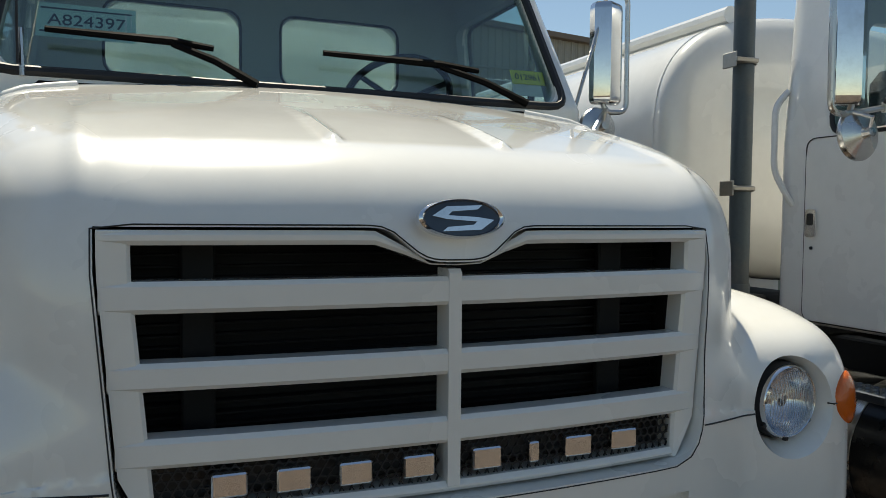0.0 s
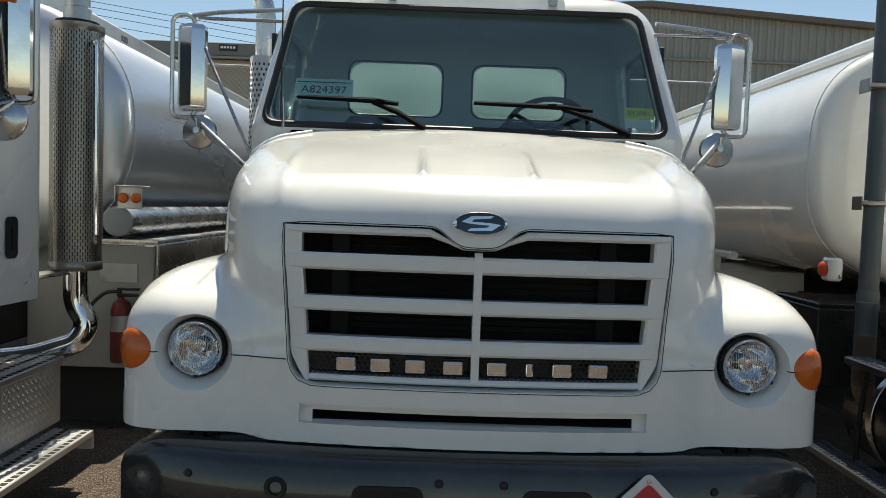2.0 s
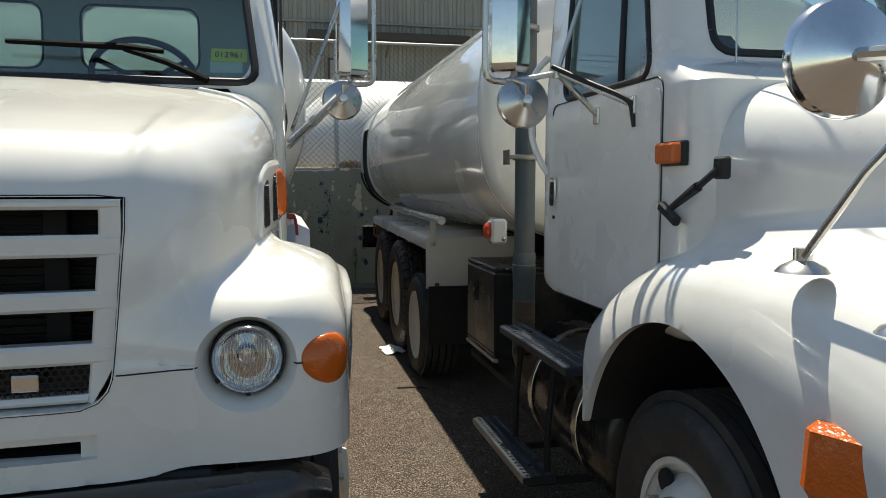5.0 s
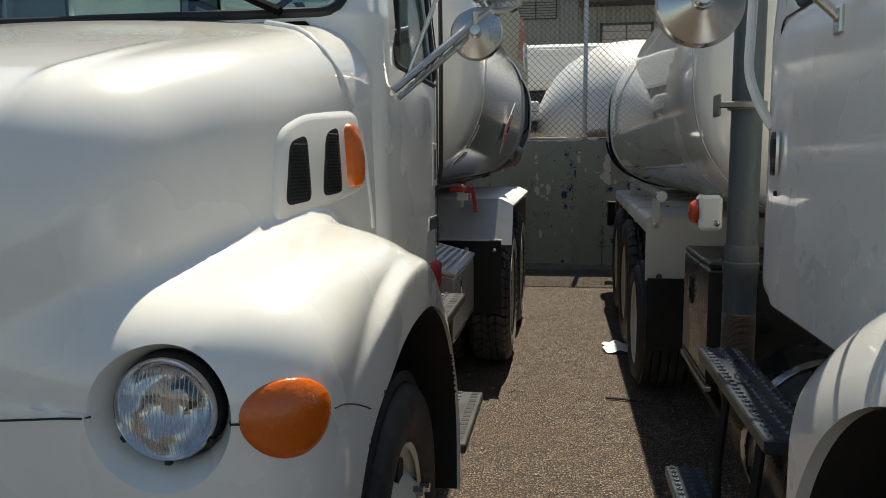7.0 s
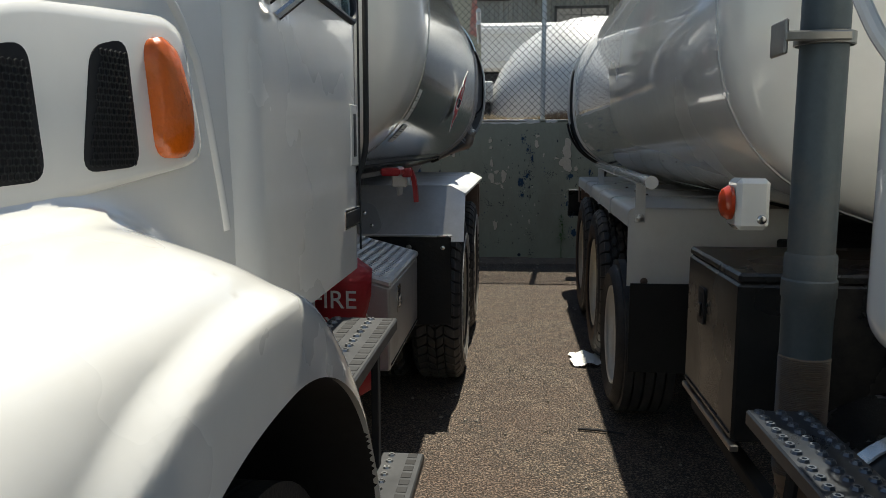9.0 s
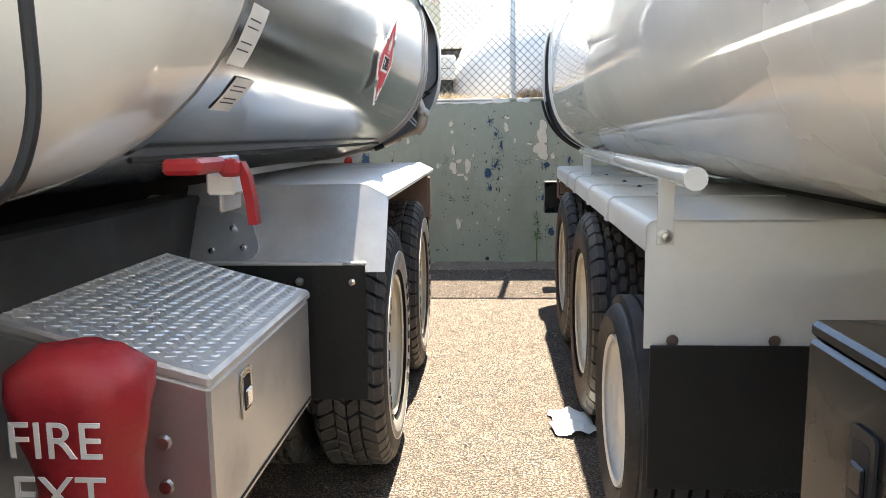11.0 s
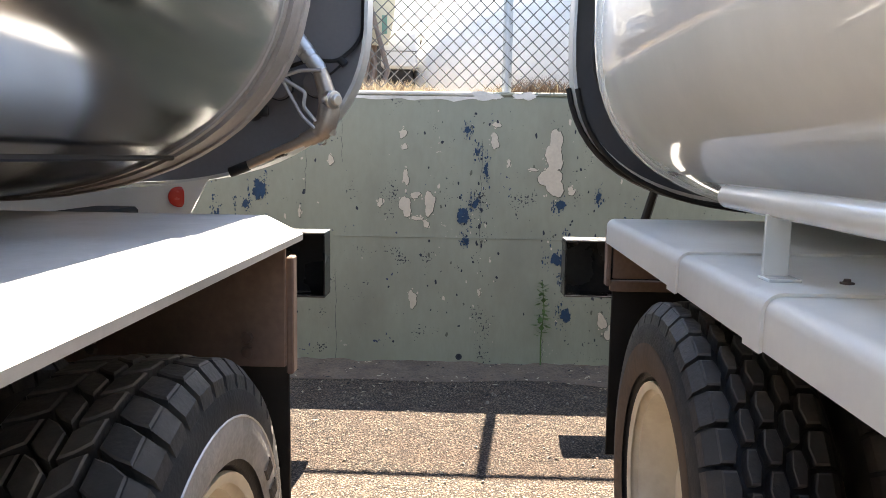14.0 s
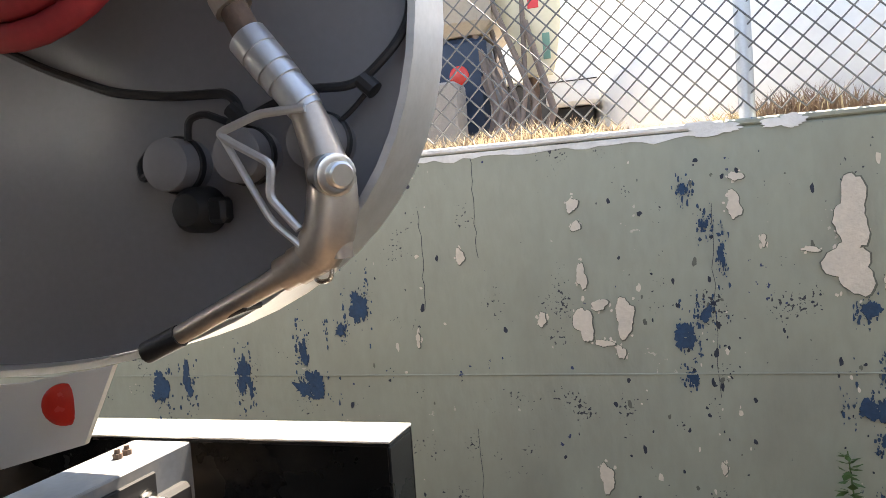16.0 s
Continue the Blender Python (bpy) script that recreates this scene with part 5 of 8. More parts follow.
# cab
def cab_solid(x, y, z, cx=0.0, half=1.0, y0=1.06, y1=2.14, z0=1.05, roof=2.63, rake=0.52, zw=1.88, inset=0.0, r=0.14):
    ax = np.abs(x - cx)
    hw = half - 0.1 * np.clip(z - zw, 0, 1) / 0.75 - inset
    fr = y0 + rake * np.clip(z - zw, 0, 2) + inset
    d = smax(ax - hw, z - roof + inset + 0.03 * (ax / 1.0) ** 2, r + 0.06)
    d = smax(d, fr - y, r)
    d = smax(d, y - y1 + inset, r)
    return np.maximum(d, z0 + inset - z)


def cab_shell(x, y, z):
    ax = np.abs(x)
    out = cab_solid(x, y, z)
    d = np.maximum(out, -cab_solid(x, y, z, inset=0.055, r=0.09))
    # windscreen, rear panes, door windows
    u = np.clip((z - 1.9) / 0.6, 0, 1)
    ws = smax(smax(np.abs(x + 0.015) - (0.897 - 0.075 * u), np.abs(z - 2.19) - 0.305, 0.12), y - 1.7, 0.01)
    rear = np.maximum(rbox(np.abs(x + 0.035), z, z * 0, (0.085, 2.055, -1), (0.63, 2.365, 1), 0.09), 1.85 - y)
    side = np.maximum(rbox(y - 0.3 * np.clip(z - 1.75, 0, 1) * (y < 1.6), z, z * 0, (1.24, 1.76, -1), (2.05, 2.38, 1), 0.06), 0.7 - ax)
    return np.maximum(d, -np.minimum(np.minimum(ws, rear), side))


def cab_paint(c):
    return (cab_solid(c[:, 0], c[:, 1], c[:, 2]) < -0.02).astype(int)


cab = part("cab", moulded(cab_shell, (-1.06, 1.0, 1.0), (1.06, 2.2, 2.7), 0.0135, cab_paint), (WHITE, INTERIOR), truck, "white day cab with grey trim", 42)


def slant(z, off=0.0):
    return 1.06 + 0.52 * (z - 1.88) + off


def pane(name, pts, parent, material=GLASS, label="", n=8):
    """A pane from four corners, slightly thick."""
    a, b, c, d = (Vector(p) for p in pts)
    nrm = (b - a).cross(d - a).normalized() * 0.004
    g = Geo().rings([[a, b, c, d], [a + nrm, b + nrm, c + nrm, d + nrm]])
    ob = part(name, g, material, parent, label)
    ob.visible_shadow = False
    return ob


pane("windscreen", [(-0.925, slant(1.875, 0.03), 1.875), (0.9, slant(1.875, 0.03), 1.875), (0.83, slant(2.51, 0.03), 2.51), (-0.86, slant(2.51, 0.03), 2.51)], cab, label="clear windscreen")
# black rubber round the windscreen
def seal(pts, r, parent, closed=True, name="seal"):
    pts = [Vector(p) for p in pts]
    n = len(pts)
    loop = []
    for i in range(n):
        a, b, c = pts[i - 1], pts[i], pts[(i + 1) % n]
        k = 0.07
        p, q = b + (a - b).normalized() * k, b + (c - b).normalized() * k
        loop += [p.lerp(b, t).lerp(b.lerp(q, t), t) for t in (0, 0.25, 0.5, 0.75, 1)]
    return part(name, Geo().tube(loop + [loop[0]], r, 8, False), PLASTIC, parent)


seal([(x, slant(z, 0.002), z) for x, z in ((-0.925, 1.885), (0.895, 1.885), (0.82, 2.5), (-0.85, 2.5))], 0.016, cab, name="windscreen_seal")
for s in (-1, 1):
    seal([(s * (1.0 if z < 2 else 0.935), y, z) for y, z in ((1.24, 1.76), (2.05, 1.76), (2.05, 2.38), (1.43, 2.38))], 0.01, cab, name="window_seal")
    pane("door_window", [(s * 0.985, 1.22, 1.75), (s * 0.985, 2.07, 1.75), (s * 0.91, 2.07, 2.4), (s * 0.91, 1.42, 2.4)], cab)
    pane("rear_window", [(s * 0.07 - 0.035, 2.1, 2.04), (s * 0.65 - 0.035, 2.1, 2.04), (s * 0.65 - 0.035, 2.1, 2.38), (s * 0.07 - 0.035, 2.1, 2.38)], cab)
    seal([(s * 0.085 - 0.035, 2.09, 2.055), (s * 0.63 - 0.035, 2.09, 2.055), (s * 0.63 - 0.035, 2.09, 2.365), (s * 0.085 - 0.035, 2.09, 2.365)], 0.0075, cab, name="window_seal")
    part("quarter_post", Geo().box((s * 0.965 - 0.012, 1.45, 1.75), (s * 0.965 + 0.012, 1.475, 2.37), 0.004), PLASTIC, cab)
    # door outline, handle, name plate, steps
    for y in (2.075,):
        part("door_seam", Geo().tube([(s * 1.001, y, 1.1), (s * 1.001, y, 1.86), (s * 0.97, y, 2.15)], 0.0035, 5), PLASTIC, cab)
    dh = part("door_handle", Geo().box((s * 1.0 - 0.012, 1.975, 1.375), (s * 1.0 + 0.006, 2.018, 1.51), 0.008), PLASTIC, cab, "black recessed door handle")
    part("handle_surround", Geo().box((s * 1.0 - 0.004, 1.95, 1.355), (s * 1.0 + 0.004, 2.045, 1.53), 0.003), WHITE, cab)
    nb = part("name_plate", Geo().box((s * 1.0 - 0.004, 1.86, 1.18), (s * 1.0 + 0.004, 2.05, 1.235), 0.002), CHROME, truck, "chrome edged black badge")
    part("plate_face", Geo().box((s * 1.005 - 0.002, 1.868, 1.187), (s * 1.005 + 0.001, 2.042, 1.228), 0.0005), PLASTIC, nb)
    part("cab_rubber_band", Geo().tube(bend([(s * 0.99, 2.21, 2.6), (s * 0.995, 2.22, 1.9), (s * 0.99, 2.24, 1.4), (s * 0.96, 2.22, 1.29), (s * 0.6, 2.2, 1.27)], 0.06), 0.0095, 8), PLASTIC, cab, "black rubber hose behind the cab")
for x in (-0.72, -0.21, 0.0, 0.21, 0.72):
    part("roof_lamp", Geo().lathe([(0.035, 0), (0.032, 0.03), (0.02, 0.045), (0, 0.047)], Matrix.Translation((x, 1.56, 2.585 - 0.02 * abs(x))), 14), AMBER, cab, "amber roof marker lamp")
# pale strip over the windscreen with its rivets
rows = []
for i in range(21):
    x = -0.47 + 0.93 * i / 20
    zt = 2.548 - 0.03 * x * x
    rows.append([Vector((x, slant(2.5, 0.0) - 0.012, zt - 0.04)), Vector((x, slant(2.5, 0.0) + 0.03, zt + 0.03)), Vector((x, slant(2.5, 0.0) + 0.05, zt + 0.03)), Vector((x, slant(2.5, 0.0) + 0.02, zt - 0.04))])
part("roof_strip", Geo().rings(rows), SIGN_WHITE, cab, "pale strip above the windscreen")
for x in (-0.38, 0.4):
    part("strip_bracket", Geo().box((x - 0.02, slant(2.5) - 0.02, 2.53), (x + 0.02, slant(2.5) + 0.06, 2.6), 0.006), GALV, cab)
part("whip_antenna", Geo().tube([(-0.84, 1.04, 1.9), (-0.845, 1.06, 2.5), (-0.84, 1.12, 3.2)], [0.004, 0.003, 0.002], 6), PLASTIC, cab, "thin black whip antenna")
SXB = -1.2
g = Geo().tube(bend([(SXB, 2.3, 0.9), (SXB, 2.3, 2.68), (SXB - 0.04, 2.3, 2.8), (SXB - 0.17, 2.3, 2.84)], 0.12, 10), 0.059, 20)
st = part("exhaust_tube", g, STEEL, truck, "stainless exhaust stack behind the cab")
part("stack_guard", Geo().lathe([(0.085, 1.1), (0.087, 1.12), (0.087, 2.38), (0.085, 2.4)], Matrix.Translation((SXB, 2.3, 0)), 28), GALV, st, "pierced heat guard")
g = Geo()
for k in range(20):
    a = 2 * math.pi * k / 20
    for j in range(40):
        z = 1.14 + 0.031 * j
        m = Matrix.Translation((SXB, 2.3, z)) @ Matrix.Rotation(a + (math.pi / 20 if j % 2 else 0), 4, "Z") @ Matrix.Translation((0.0865, 0, 0))
        g.box((0, -0.005, -0.008), (0.0015, 0.005, 0.008), 0.0004, m)
part("guard_perforation", g, UNDER, st, kind="stuff")
part("dashboard", Geo().box((-0.88, 1.16, 1.62), (0.88, 1.5, 1.875), 0.04), INTERIOR, cab)
swm = Matrix.Translation((0.42, 1.55, 1.95)) @ Euler((radians(-40), 0, 0)).to_matrix().to_4x4()
g = Geo().tube([swm @ Vector((0.21 * math.cos(a), 0.21 * math.sin(a), 0)) for a in (2 * math.pi * k / 32 for k in range(33))], 0.014, 8, False)
for a in (90, 210, 330):
    g.tube([swm @ Vector((0, 0, -0.02)), swm @ Vector((0.2 * math.cos(radians(a)), 0.2 * math.sin(radians(a)), 0))], 0.011, 6)
g.tube([swm @ Vector((0, 0, 0.01)), swm @ Vector((0, 0, -0.25))], 0.03, 10)
part("steering_wheel", g, PLASTIC, cab)
for x in (-0.45, 0.42):
    g = Geo().box((x - 0.24, 1.62, 1.35), (x + 0.24, 1.98, 1.5), 0.05).box((x - 0.23, 1.88, 1.46), (x + 0.23, 2.0, 2.03), 0.05)
    part("seat", g, SEAT, cab)
# papers in the windscreen
def card(cx, cz, w, h, material, name, body, size, ink=INK, tilt=0):
    m = Matrix.Translation((cx, slant(cz, 0.042), cz)) @ Euler((radians(90 - math.degrees(math.atan(0.52))), 0, 0)).to_matrix().to_4x4() @ Matrix.Rotation(radians(tilt), 4, "Z")
    c = part(name, Geo().box((-w / 2, -h / 2, -0.001), (w / 2, h / 2, 0.001), 0.0003, m), material, truck)
    text_mesh("number", body, size, m @ Matrix.Translation((0, 0, 0.002)), ink, c, depth=0.0006)
    return c, m


cd, m = card(-0.675, 2.06, 0.27, 0.125, PAPER_GREEN, "windscreen_card", "A824397", 0.058)
for k in (-1, 1):
    part("card_line", Geo().box((-0.125, 0.043 * k - 0.003, 0.001), (0.125, 0.043 * k + 0.003, 0.002), 0.0003, m), INK, cd)
part("card_grid", Geo().box((0.105, -0.05, 0.001), (0.109, 0.05, 0.002), 0.0003, m).box((0.12, -0.05, 0.001), (0.123, 0.05, 0.002), 0.0003, m), PAPER, cd)
card(0.79, 2.0, 0.135, 0.06, PAPER_YELLOW, "yellow_sticker", "012961", 0.036)
part("paper_sheet", Geo().box((-0.06, -0.03, 0), (0.06, 0.03, 0.001), 0.0003, Matrix.Translation((0.78, slant(1.96, 0.045), 1.955)) @ Euler((radians(62), 0, 0)).to_matrix().to_4x4()), PAPER, cab)
# wipers
for x0, x1 in ((-0.2, -0.78), (0.72, 0.02)):
    p0, p1, p2 = Vector((x0, slant(1.885, -0.03), 1.885)), Vector(((x0 + x1) / 2 + 0.05, slant(2.02, -0.035), 2.0)), Vector((x1, slant(2.02, -0.02), 2.015))
    wp = part("wiper", Geo().tube([p0, p0.lerp(p1, 0.5) + Vector((0, -0.005, 0.01)), p1], [0.014, 0.012, 0.01], 6), WIPER, truck, "black wiper arm")
    part("wiper_blade", Geo().tube([p1 + (p1 - p2) * 0.35, p1 + (p1 - p2) * 0.0 + Vector((0, 0.004, 0.008)), p2], [0.009, 0.013, 0.009], 6), WIPER, wp)
part("cowl", Geo().box((-0.8, 1.03, 1.8), (0.8, 1.1, 1.858), 0.01), WIPER, cab)
part("antenna_stub", Geo().tube([(-0.83, 1.05, 1.87), (-0.835, 1.06, 2.0)], 0.008, 8), STEEL, cab)


def door_mirror(parent, s, cx, base_y, z0, z1, top_joint, low_joint, convex_r=0.085, elbow=None, fore_joint=None):
    """West-coast mirror: tall head in a tube loop, round mirror below, stays to the cab. s: side of the cab."""
    y = base_y
    w = 0.068
    shell = [(cx - w, y + 0.028), (cx - w * 0.97, y - 0.005), (cx - s * w * 0.15, y - 0.045), (cx + w * 0.97, y - 0.012), (cx + w, y + 0.028)]
    rings = [[Vector((cx + (px - cx) * k, y + 0.028 + (py - y - 0.028) * k, z)) for px, py in shell] for z, k in ((z0, 0.8), (z0 + 0.012, 0.96), (z0 + 0.03, 1.0), (z1 - 0.03, 1.0), (z1 - 0.012, 0.96), (z1, 0.8))]
    head = part("mirror", Geo().rings(rings), CHROME, parent, "tall stainless mirror head in a tube loop")
    part("mirror_glass", Geo().box((cx - w + 0.012, y + 0.0305, z0 + 0.015), (cx + w - 0.012, y + 0.033, z1 - 0.015), 0.001), mat("mirror_silver", (0.85, 0.87, 0.88), 0.03, 1.0, rough_var=0.0, spots=0.01), head)
    xo = cx + s * (w + 0.024)
    xi = cx - s * (w - 0.05)
    loop = bend([(xi, y, z1 + 0.01), (xi + s * 0.03, y - 0.005, z1 + 0.045), (xo, y - 0.01, z1 + 0.035), (xo, y - 0.01, z0 - 0.03), (xi + s * 0.02, y - 0.005, z0 - 0.035), (xi, y, z0)], 0.04)
    part("mirror_loop", Geo().tube(loop, 0.011, 10), STEEL, head)
    g = Geo().tube(bend([(cx, y, z1 + 0.04), (cx - s * 0.12, y, z1 + 0.06), top_joint], 0.05), 0.011, 10)
    g.tube([(cx - s * 0.03, y, z1 + 0.03), (top_joint[0], top_joint[1] + 0.02, top_joint[2] - 0.05)], 0.009, 8)
    part("mirror_arm", g, STEEL, head)
    g = Geo()
    if elbow:
        g.tube(bend([(cx + s * 0.02, y - 0.01, z0 - 0.03), (cx - s * 0.06, y, z0 - 0.02), elbow, low_joint], 0.03), 0.0105, 10)
        g.tube([elbow, fore_joint], 0.0105, 10).tube([elbow, (top_joint[0] - s * 0.01, top_joint[1], top_joint[2] - 0.06)], 0.008, 8)
        for q in (low_joint, fore_joint):
            g.box((q[0] - 0.012, q[1] - 0.022, q[2] - 0.03), (q[0] + 0.008, q[1] + 0.022, q[2] + 0.03), 0.004)
        g.lathe([(0.0, 0.02), (0.017, 0.018), (0.017, -0.018), (0.0, -0.02)], Matrix.Translation(elbow), 12)
    else:
        g.tube([(cx, y, z0 - 0.02), low_joint], 0.012, 10)
        g.tube([(cx + s * 0.02, y + 0.02, z0 - 0.03), (low_joint[0], low_joint[1] + 0.06, low_joint[2] - 0.02)], 0.01, 8)
        g.tube([(cx, y + 0.01, z1 + 0.02), (low_joint[0] + s * 0.015, low_joint[1] + 0.12, low_joint[2] + 0.05)], 0.008, 8)
    part("mirror_stay", g, STEEL, head)
    c = Vector((cx - s * 0.045, y - 0.02, z0 - 0.1))
    m = Matrix.Translation(c) @ Vector((0.0, -1, 0.08)).to_track_quat("Z", "Y").to_matrix().to_4x4()
    part("round_mirror", Geo().lathe([(convex_r, -0.022), (convex_r, -0.012), (convex_r * 0.94, -0.004), (convex_r * 0.7, 0.004), (convex_r * 0.25, 0.018), (0.02, 0.026), (0.0, 0.027)], m, 36), STEEL, head, "round convex mirror with steel back")
    g = Geo().lathe([(0.0, 0.045), (0.016, 0.044), (0.02, 0.02)], m, 12)
    g.tube([m @ Vector((0, 0, 0.03)), m @ Vector((0, 0.05, 0.045)), (cx, y, z0 - 0.02)], 0.007, 8)
    part("round_mirror_mount", g, STEEL, head)
    return head


for s in (-1, 1):
    door_mirror(truck, s, s * 1.32 - 0.033, 1.4, 1.965, 2.385, (s * 0.9, 1.36, 2.46), (s * 1.01, 1.2, 1.675))


def grip_step(name, parent, x0, x1, y0, y1, z, material=ALU, label="serrated metal step", holes=True, pitch=0.045, studs=None):
    """A folded step with raised, pierced grip buttons."""
    st = part(name, Geo().box((x0, y0, z - 0.034), (x1, y1, z), 0.004), material, parent, label)
    g, h = Geo(), Geo()
    nx, ny = max(2, int((x1 - x0) / pitch)), max(2, int((y1 - y0) / pitch))
    for i in range(nx):
        for j in range(ny):
            cx, cy = x0 + (i + 0.5) * (x1 - x0) / nx, y0 + (j + 0.5) * (y1 - y0) / ny
            if (i % 2 == 1) and holes:
                h.box((cx - 0.014, cy - 0.016, z - 0.002), (cx + 0.014, cy + 0.016, z + 0.0015), 0.001)
            else:
                g.lathe([(0.012, 0), (0.009, 0.006), (0.005, 0.006), (0.004, 0.001)], Matrix.Translation((cx, cy, z - 0.0005)), 7)
    part("grip_pattern", g, studs or material, st, kind="stuff")
    if holes:
        part("grip_perforation", h, UNDER, st, kind="stuff")
    return st


def diamond_plate(geo, m, w, h, step=0.05):
    """Raised lozenges laid on a plate; m: its middle, x along w, y along h, z out."""
    i = 0
    y = -h / 2 + step / 2
    while y < h / 2:
        x = -w / 2 + step / 2 + (step / 2 if i % 2 else 0)
        while x < w / 2 - 0.01:
            a = radians(45 if i % 2 else -45)
            q = m @ Matrix.Translation((x, y, 0)) @ Matrix.Rotation(a, 4, "Z")
            L_, W_ = step * 0.4, step * 0.1
            vs = [q @ Vector(p) for p in ((-L_, 0, 0), (0, -W_, 0), (L_, 0, 0), (0, W_, 0), (0, 0, 0.0025), (-L_ * 0.6, 0, 0.002), (L_ * 0.6, 0, 0.002))]
            geo.add(vs, [(0, 1, 5), (1, 4, 5), (1, 6, 4), (1, 2, 6), (2, 3, 6), (3, 4, 6), (3, 5, 4), (3, 0, 5)])
            x += step
        y += step / 2
        i += 1
    return geo


def soft(pts, r):
    """An outline with rounded corners."""
    out = []
    for a, b, c in zip(pts[-1:] + pts[:-1], pts, pts[1:] + pts[:1]):
        a, b, c = Vector(a), Vector(b), Vector(c)
        p, q = b + (a - b).normalized() * r, b + (c - b).normalized() * r
        out += [p.lerp(b, t).lerp(b.lerp(q, t), t) for t in (0, 0.2, 0.4, 0.6, 0.8, 1)]
    return [(v.x, v.y) for v in out]


# tank of the first truck
TB = dict(cx=0.0, cz=1.95, a=1.125, b=0.75, n=2.6)
tank = part("tank", tank_shell(TB["cx"], TB["cz"], TB["a"], TB["b"], TB["n"], 2.62, 6.6, 0.12), TANK_ALU, truck, "polished aluminium tank drum", 30)
part("front_head", Geo().rings([section(0, 1.95, 1.13, 0.754, 2.6, y, scale=s) for y, s in ((2.36, 0.02), (2.38, 0.5), (2.42, 0.8), (2.47, 0.93), (2.53, 0.985), (2.6, 1.0), (2.82, 1.0), (2.83, 0.99))]), TANK_WHITE, tank, "white painted front head")
part("weld_band", rim_ring(0, 1.95, 1.133, 0.757, 2.6, 2.83, 2.865, 0.02), TANK_ALU, tank)
for y0, y1, grow in ((6.5, 6.53, 0.004), (6.56, 6.665, 0.008), (6.665, 6.71, 0.014)):
    part("end_band", rim_ring(0, 1.95, 1.127 + grow, 0.752 + grow, 2.6, y0, y1, 0.02), mat("dull_band_aluminium", (0.42, 0.39, 0.375), 0.4, 0.7, spots=0.12, scale=5, dirt=(0.25, 0.22, 0.2), dirt_amount=0.5, dirt_scale=6), tank, "dull riveted band at the tank's end")
plate = Geo().rings([section(0, 1.95, 1.15, 0.74, 2.6, 7.72), section(0, 1.95, 1.15, 0.74, 2.6, 7.735)])
bulk = part("rear_bulkhead", plate, GREY_PLATE, truck, "flat grey rear cabinet bulkhead", 30)
part("rear_rim", rim_ring(0, 1.95, 1.165, 0.755, 2.6, 7.66, 7.82, 0.014), ALU, bulk, "folded edge of the rear cabinet")
g = Geo()
for z in (1.9, 2.0):
    g.tube([(1.15, 6.45, z + 0.55), (1.1, 7.7, z + 0.55)], 0.02, 8)
part("cabinet_stay", g, ALU, bulk)
# unseen half-shell, added to keep the sun off the bulkhead
arc = [[p for p in section(0, 1.95, 1.16 - o, 0.75 - o, 2.6, y, 72)[3:34]] for y, o in ((6.44, 0.0), (7.72, 0.0), (7.72, 0.01), (6.44, 0.01), (6.44, 0.0))]
part("shade_roof", Geo().rings(arc, False, False, False), TANK_ALU, bulk, "unseen curved roof added to shade the rear cabinet")
for s in (-1, 1):
    part("side_seam", Geo().tube([(s * 0.808, 2.86, 1.322), (s * 0.808, 6.5, 1.322)], 0.007, 6), UNDER, tank)
part("sill_beam", Geo().box((0.35, 2.5, 0.9), (0.5, 7.0, 1.16), 0.01).box((-0.5, 2.5, 0.9), (-0.35, 7.0, 1.16), 0.01), UNDER, tank)

for s in (-1, 1):
    mg = mudguard("mudguard", truck, ALU, s * 0.45, s * 1.197, 4.06, 6.28, 1.195, 0.9, None, 0.056, (0.085, 0.042), -0.58)
    mg["label"] = "folded aluminium mudguard over twin rear axles"
    part("flap_bracket", Geo().box((s * 1.17 - 0.012, 6.27, 0.82), (s * 1.17 + 0.006, 6.31, 1.1), 0.004).box((min(s * 0.6, s * 1.16), 6.255, 0.84), (max(s * 0.6, s * 1.16), 6.27, 1.13), 0.003), BROWN_PLATE, mg, "rusty inner bracket")
    part("rear_flap", Geo().box((min(s * 0.62, s * 1.16), 6.29, 0.22), (max(s * 0.62, s * 1.16), 6.302, 0.86), 0.003), FLAP, mg, "black rubber mud flap")
    part("front_flap", Geo().box((min(s * 0.5, s * 1.13), 3.875, 0.44), (max(s * 0.5, s * 1.13), 3.888, 0.93), 0.003), FLAP, mg, "black rubber mud flap")
    part("flap_strip", Geo().box((min(s * 0.5, s * 1.135), 3.868, 0.925), (max(s * 0.5, s * 1.135), 3.892, 0.938), 0.004), TREAD_PLATE, mg, "worn bright edge strip")
    for x, z in ((0.7, 0.875), (0.7, 0.9), (1.07, 0.875), (1.07, 0.91)):
        part("bracket_bolt", Geo().lathe([(0.0, 0.01), (0.012, 0.008), (0.016, 0.0)], Matrix.Translation((s * x, 6.254, z)) @ FACE_FRONT, 8), RUST, mg)
    for x in (0.62, 0.9, 1.085):
        part("flap_bolt", Geo().lathe([(0.0, 0.01), (0.012, 0.008), (0.016, 0.0)], Matrix.Translation((s * x, 3.873, 0.868)) @ FACE_FRONT, 10), STEEL, mg)

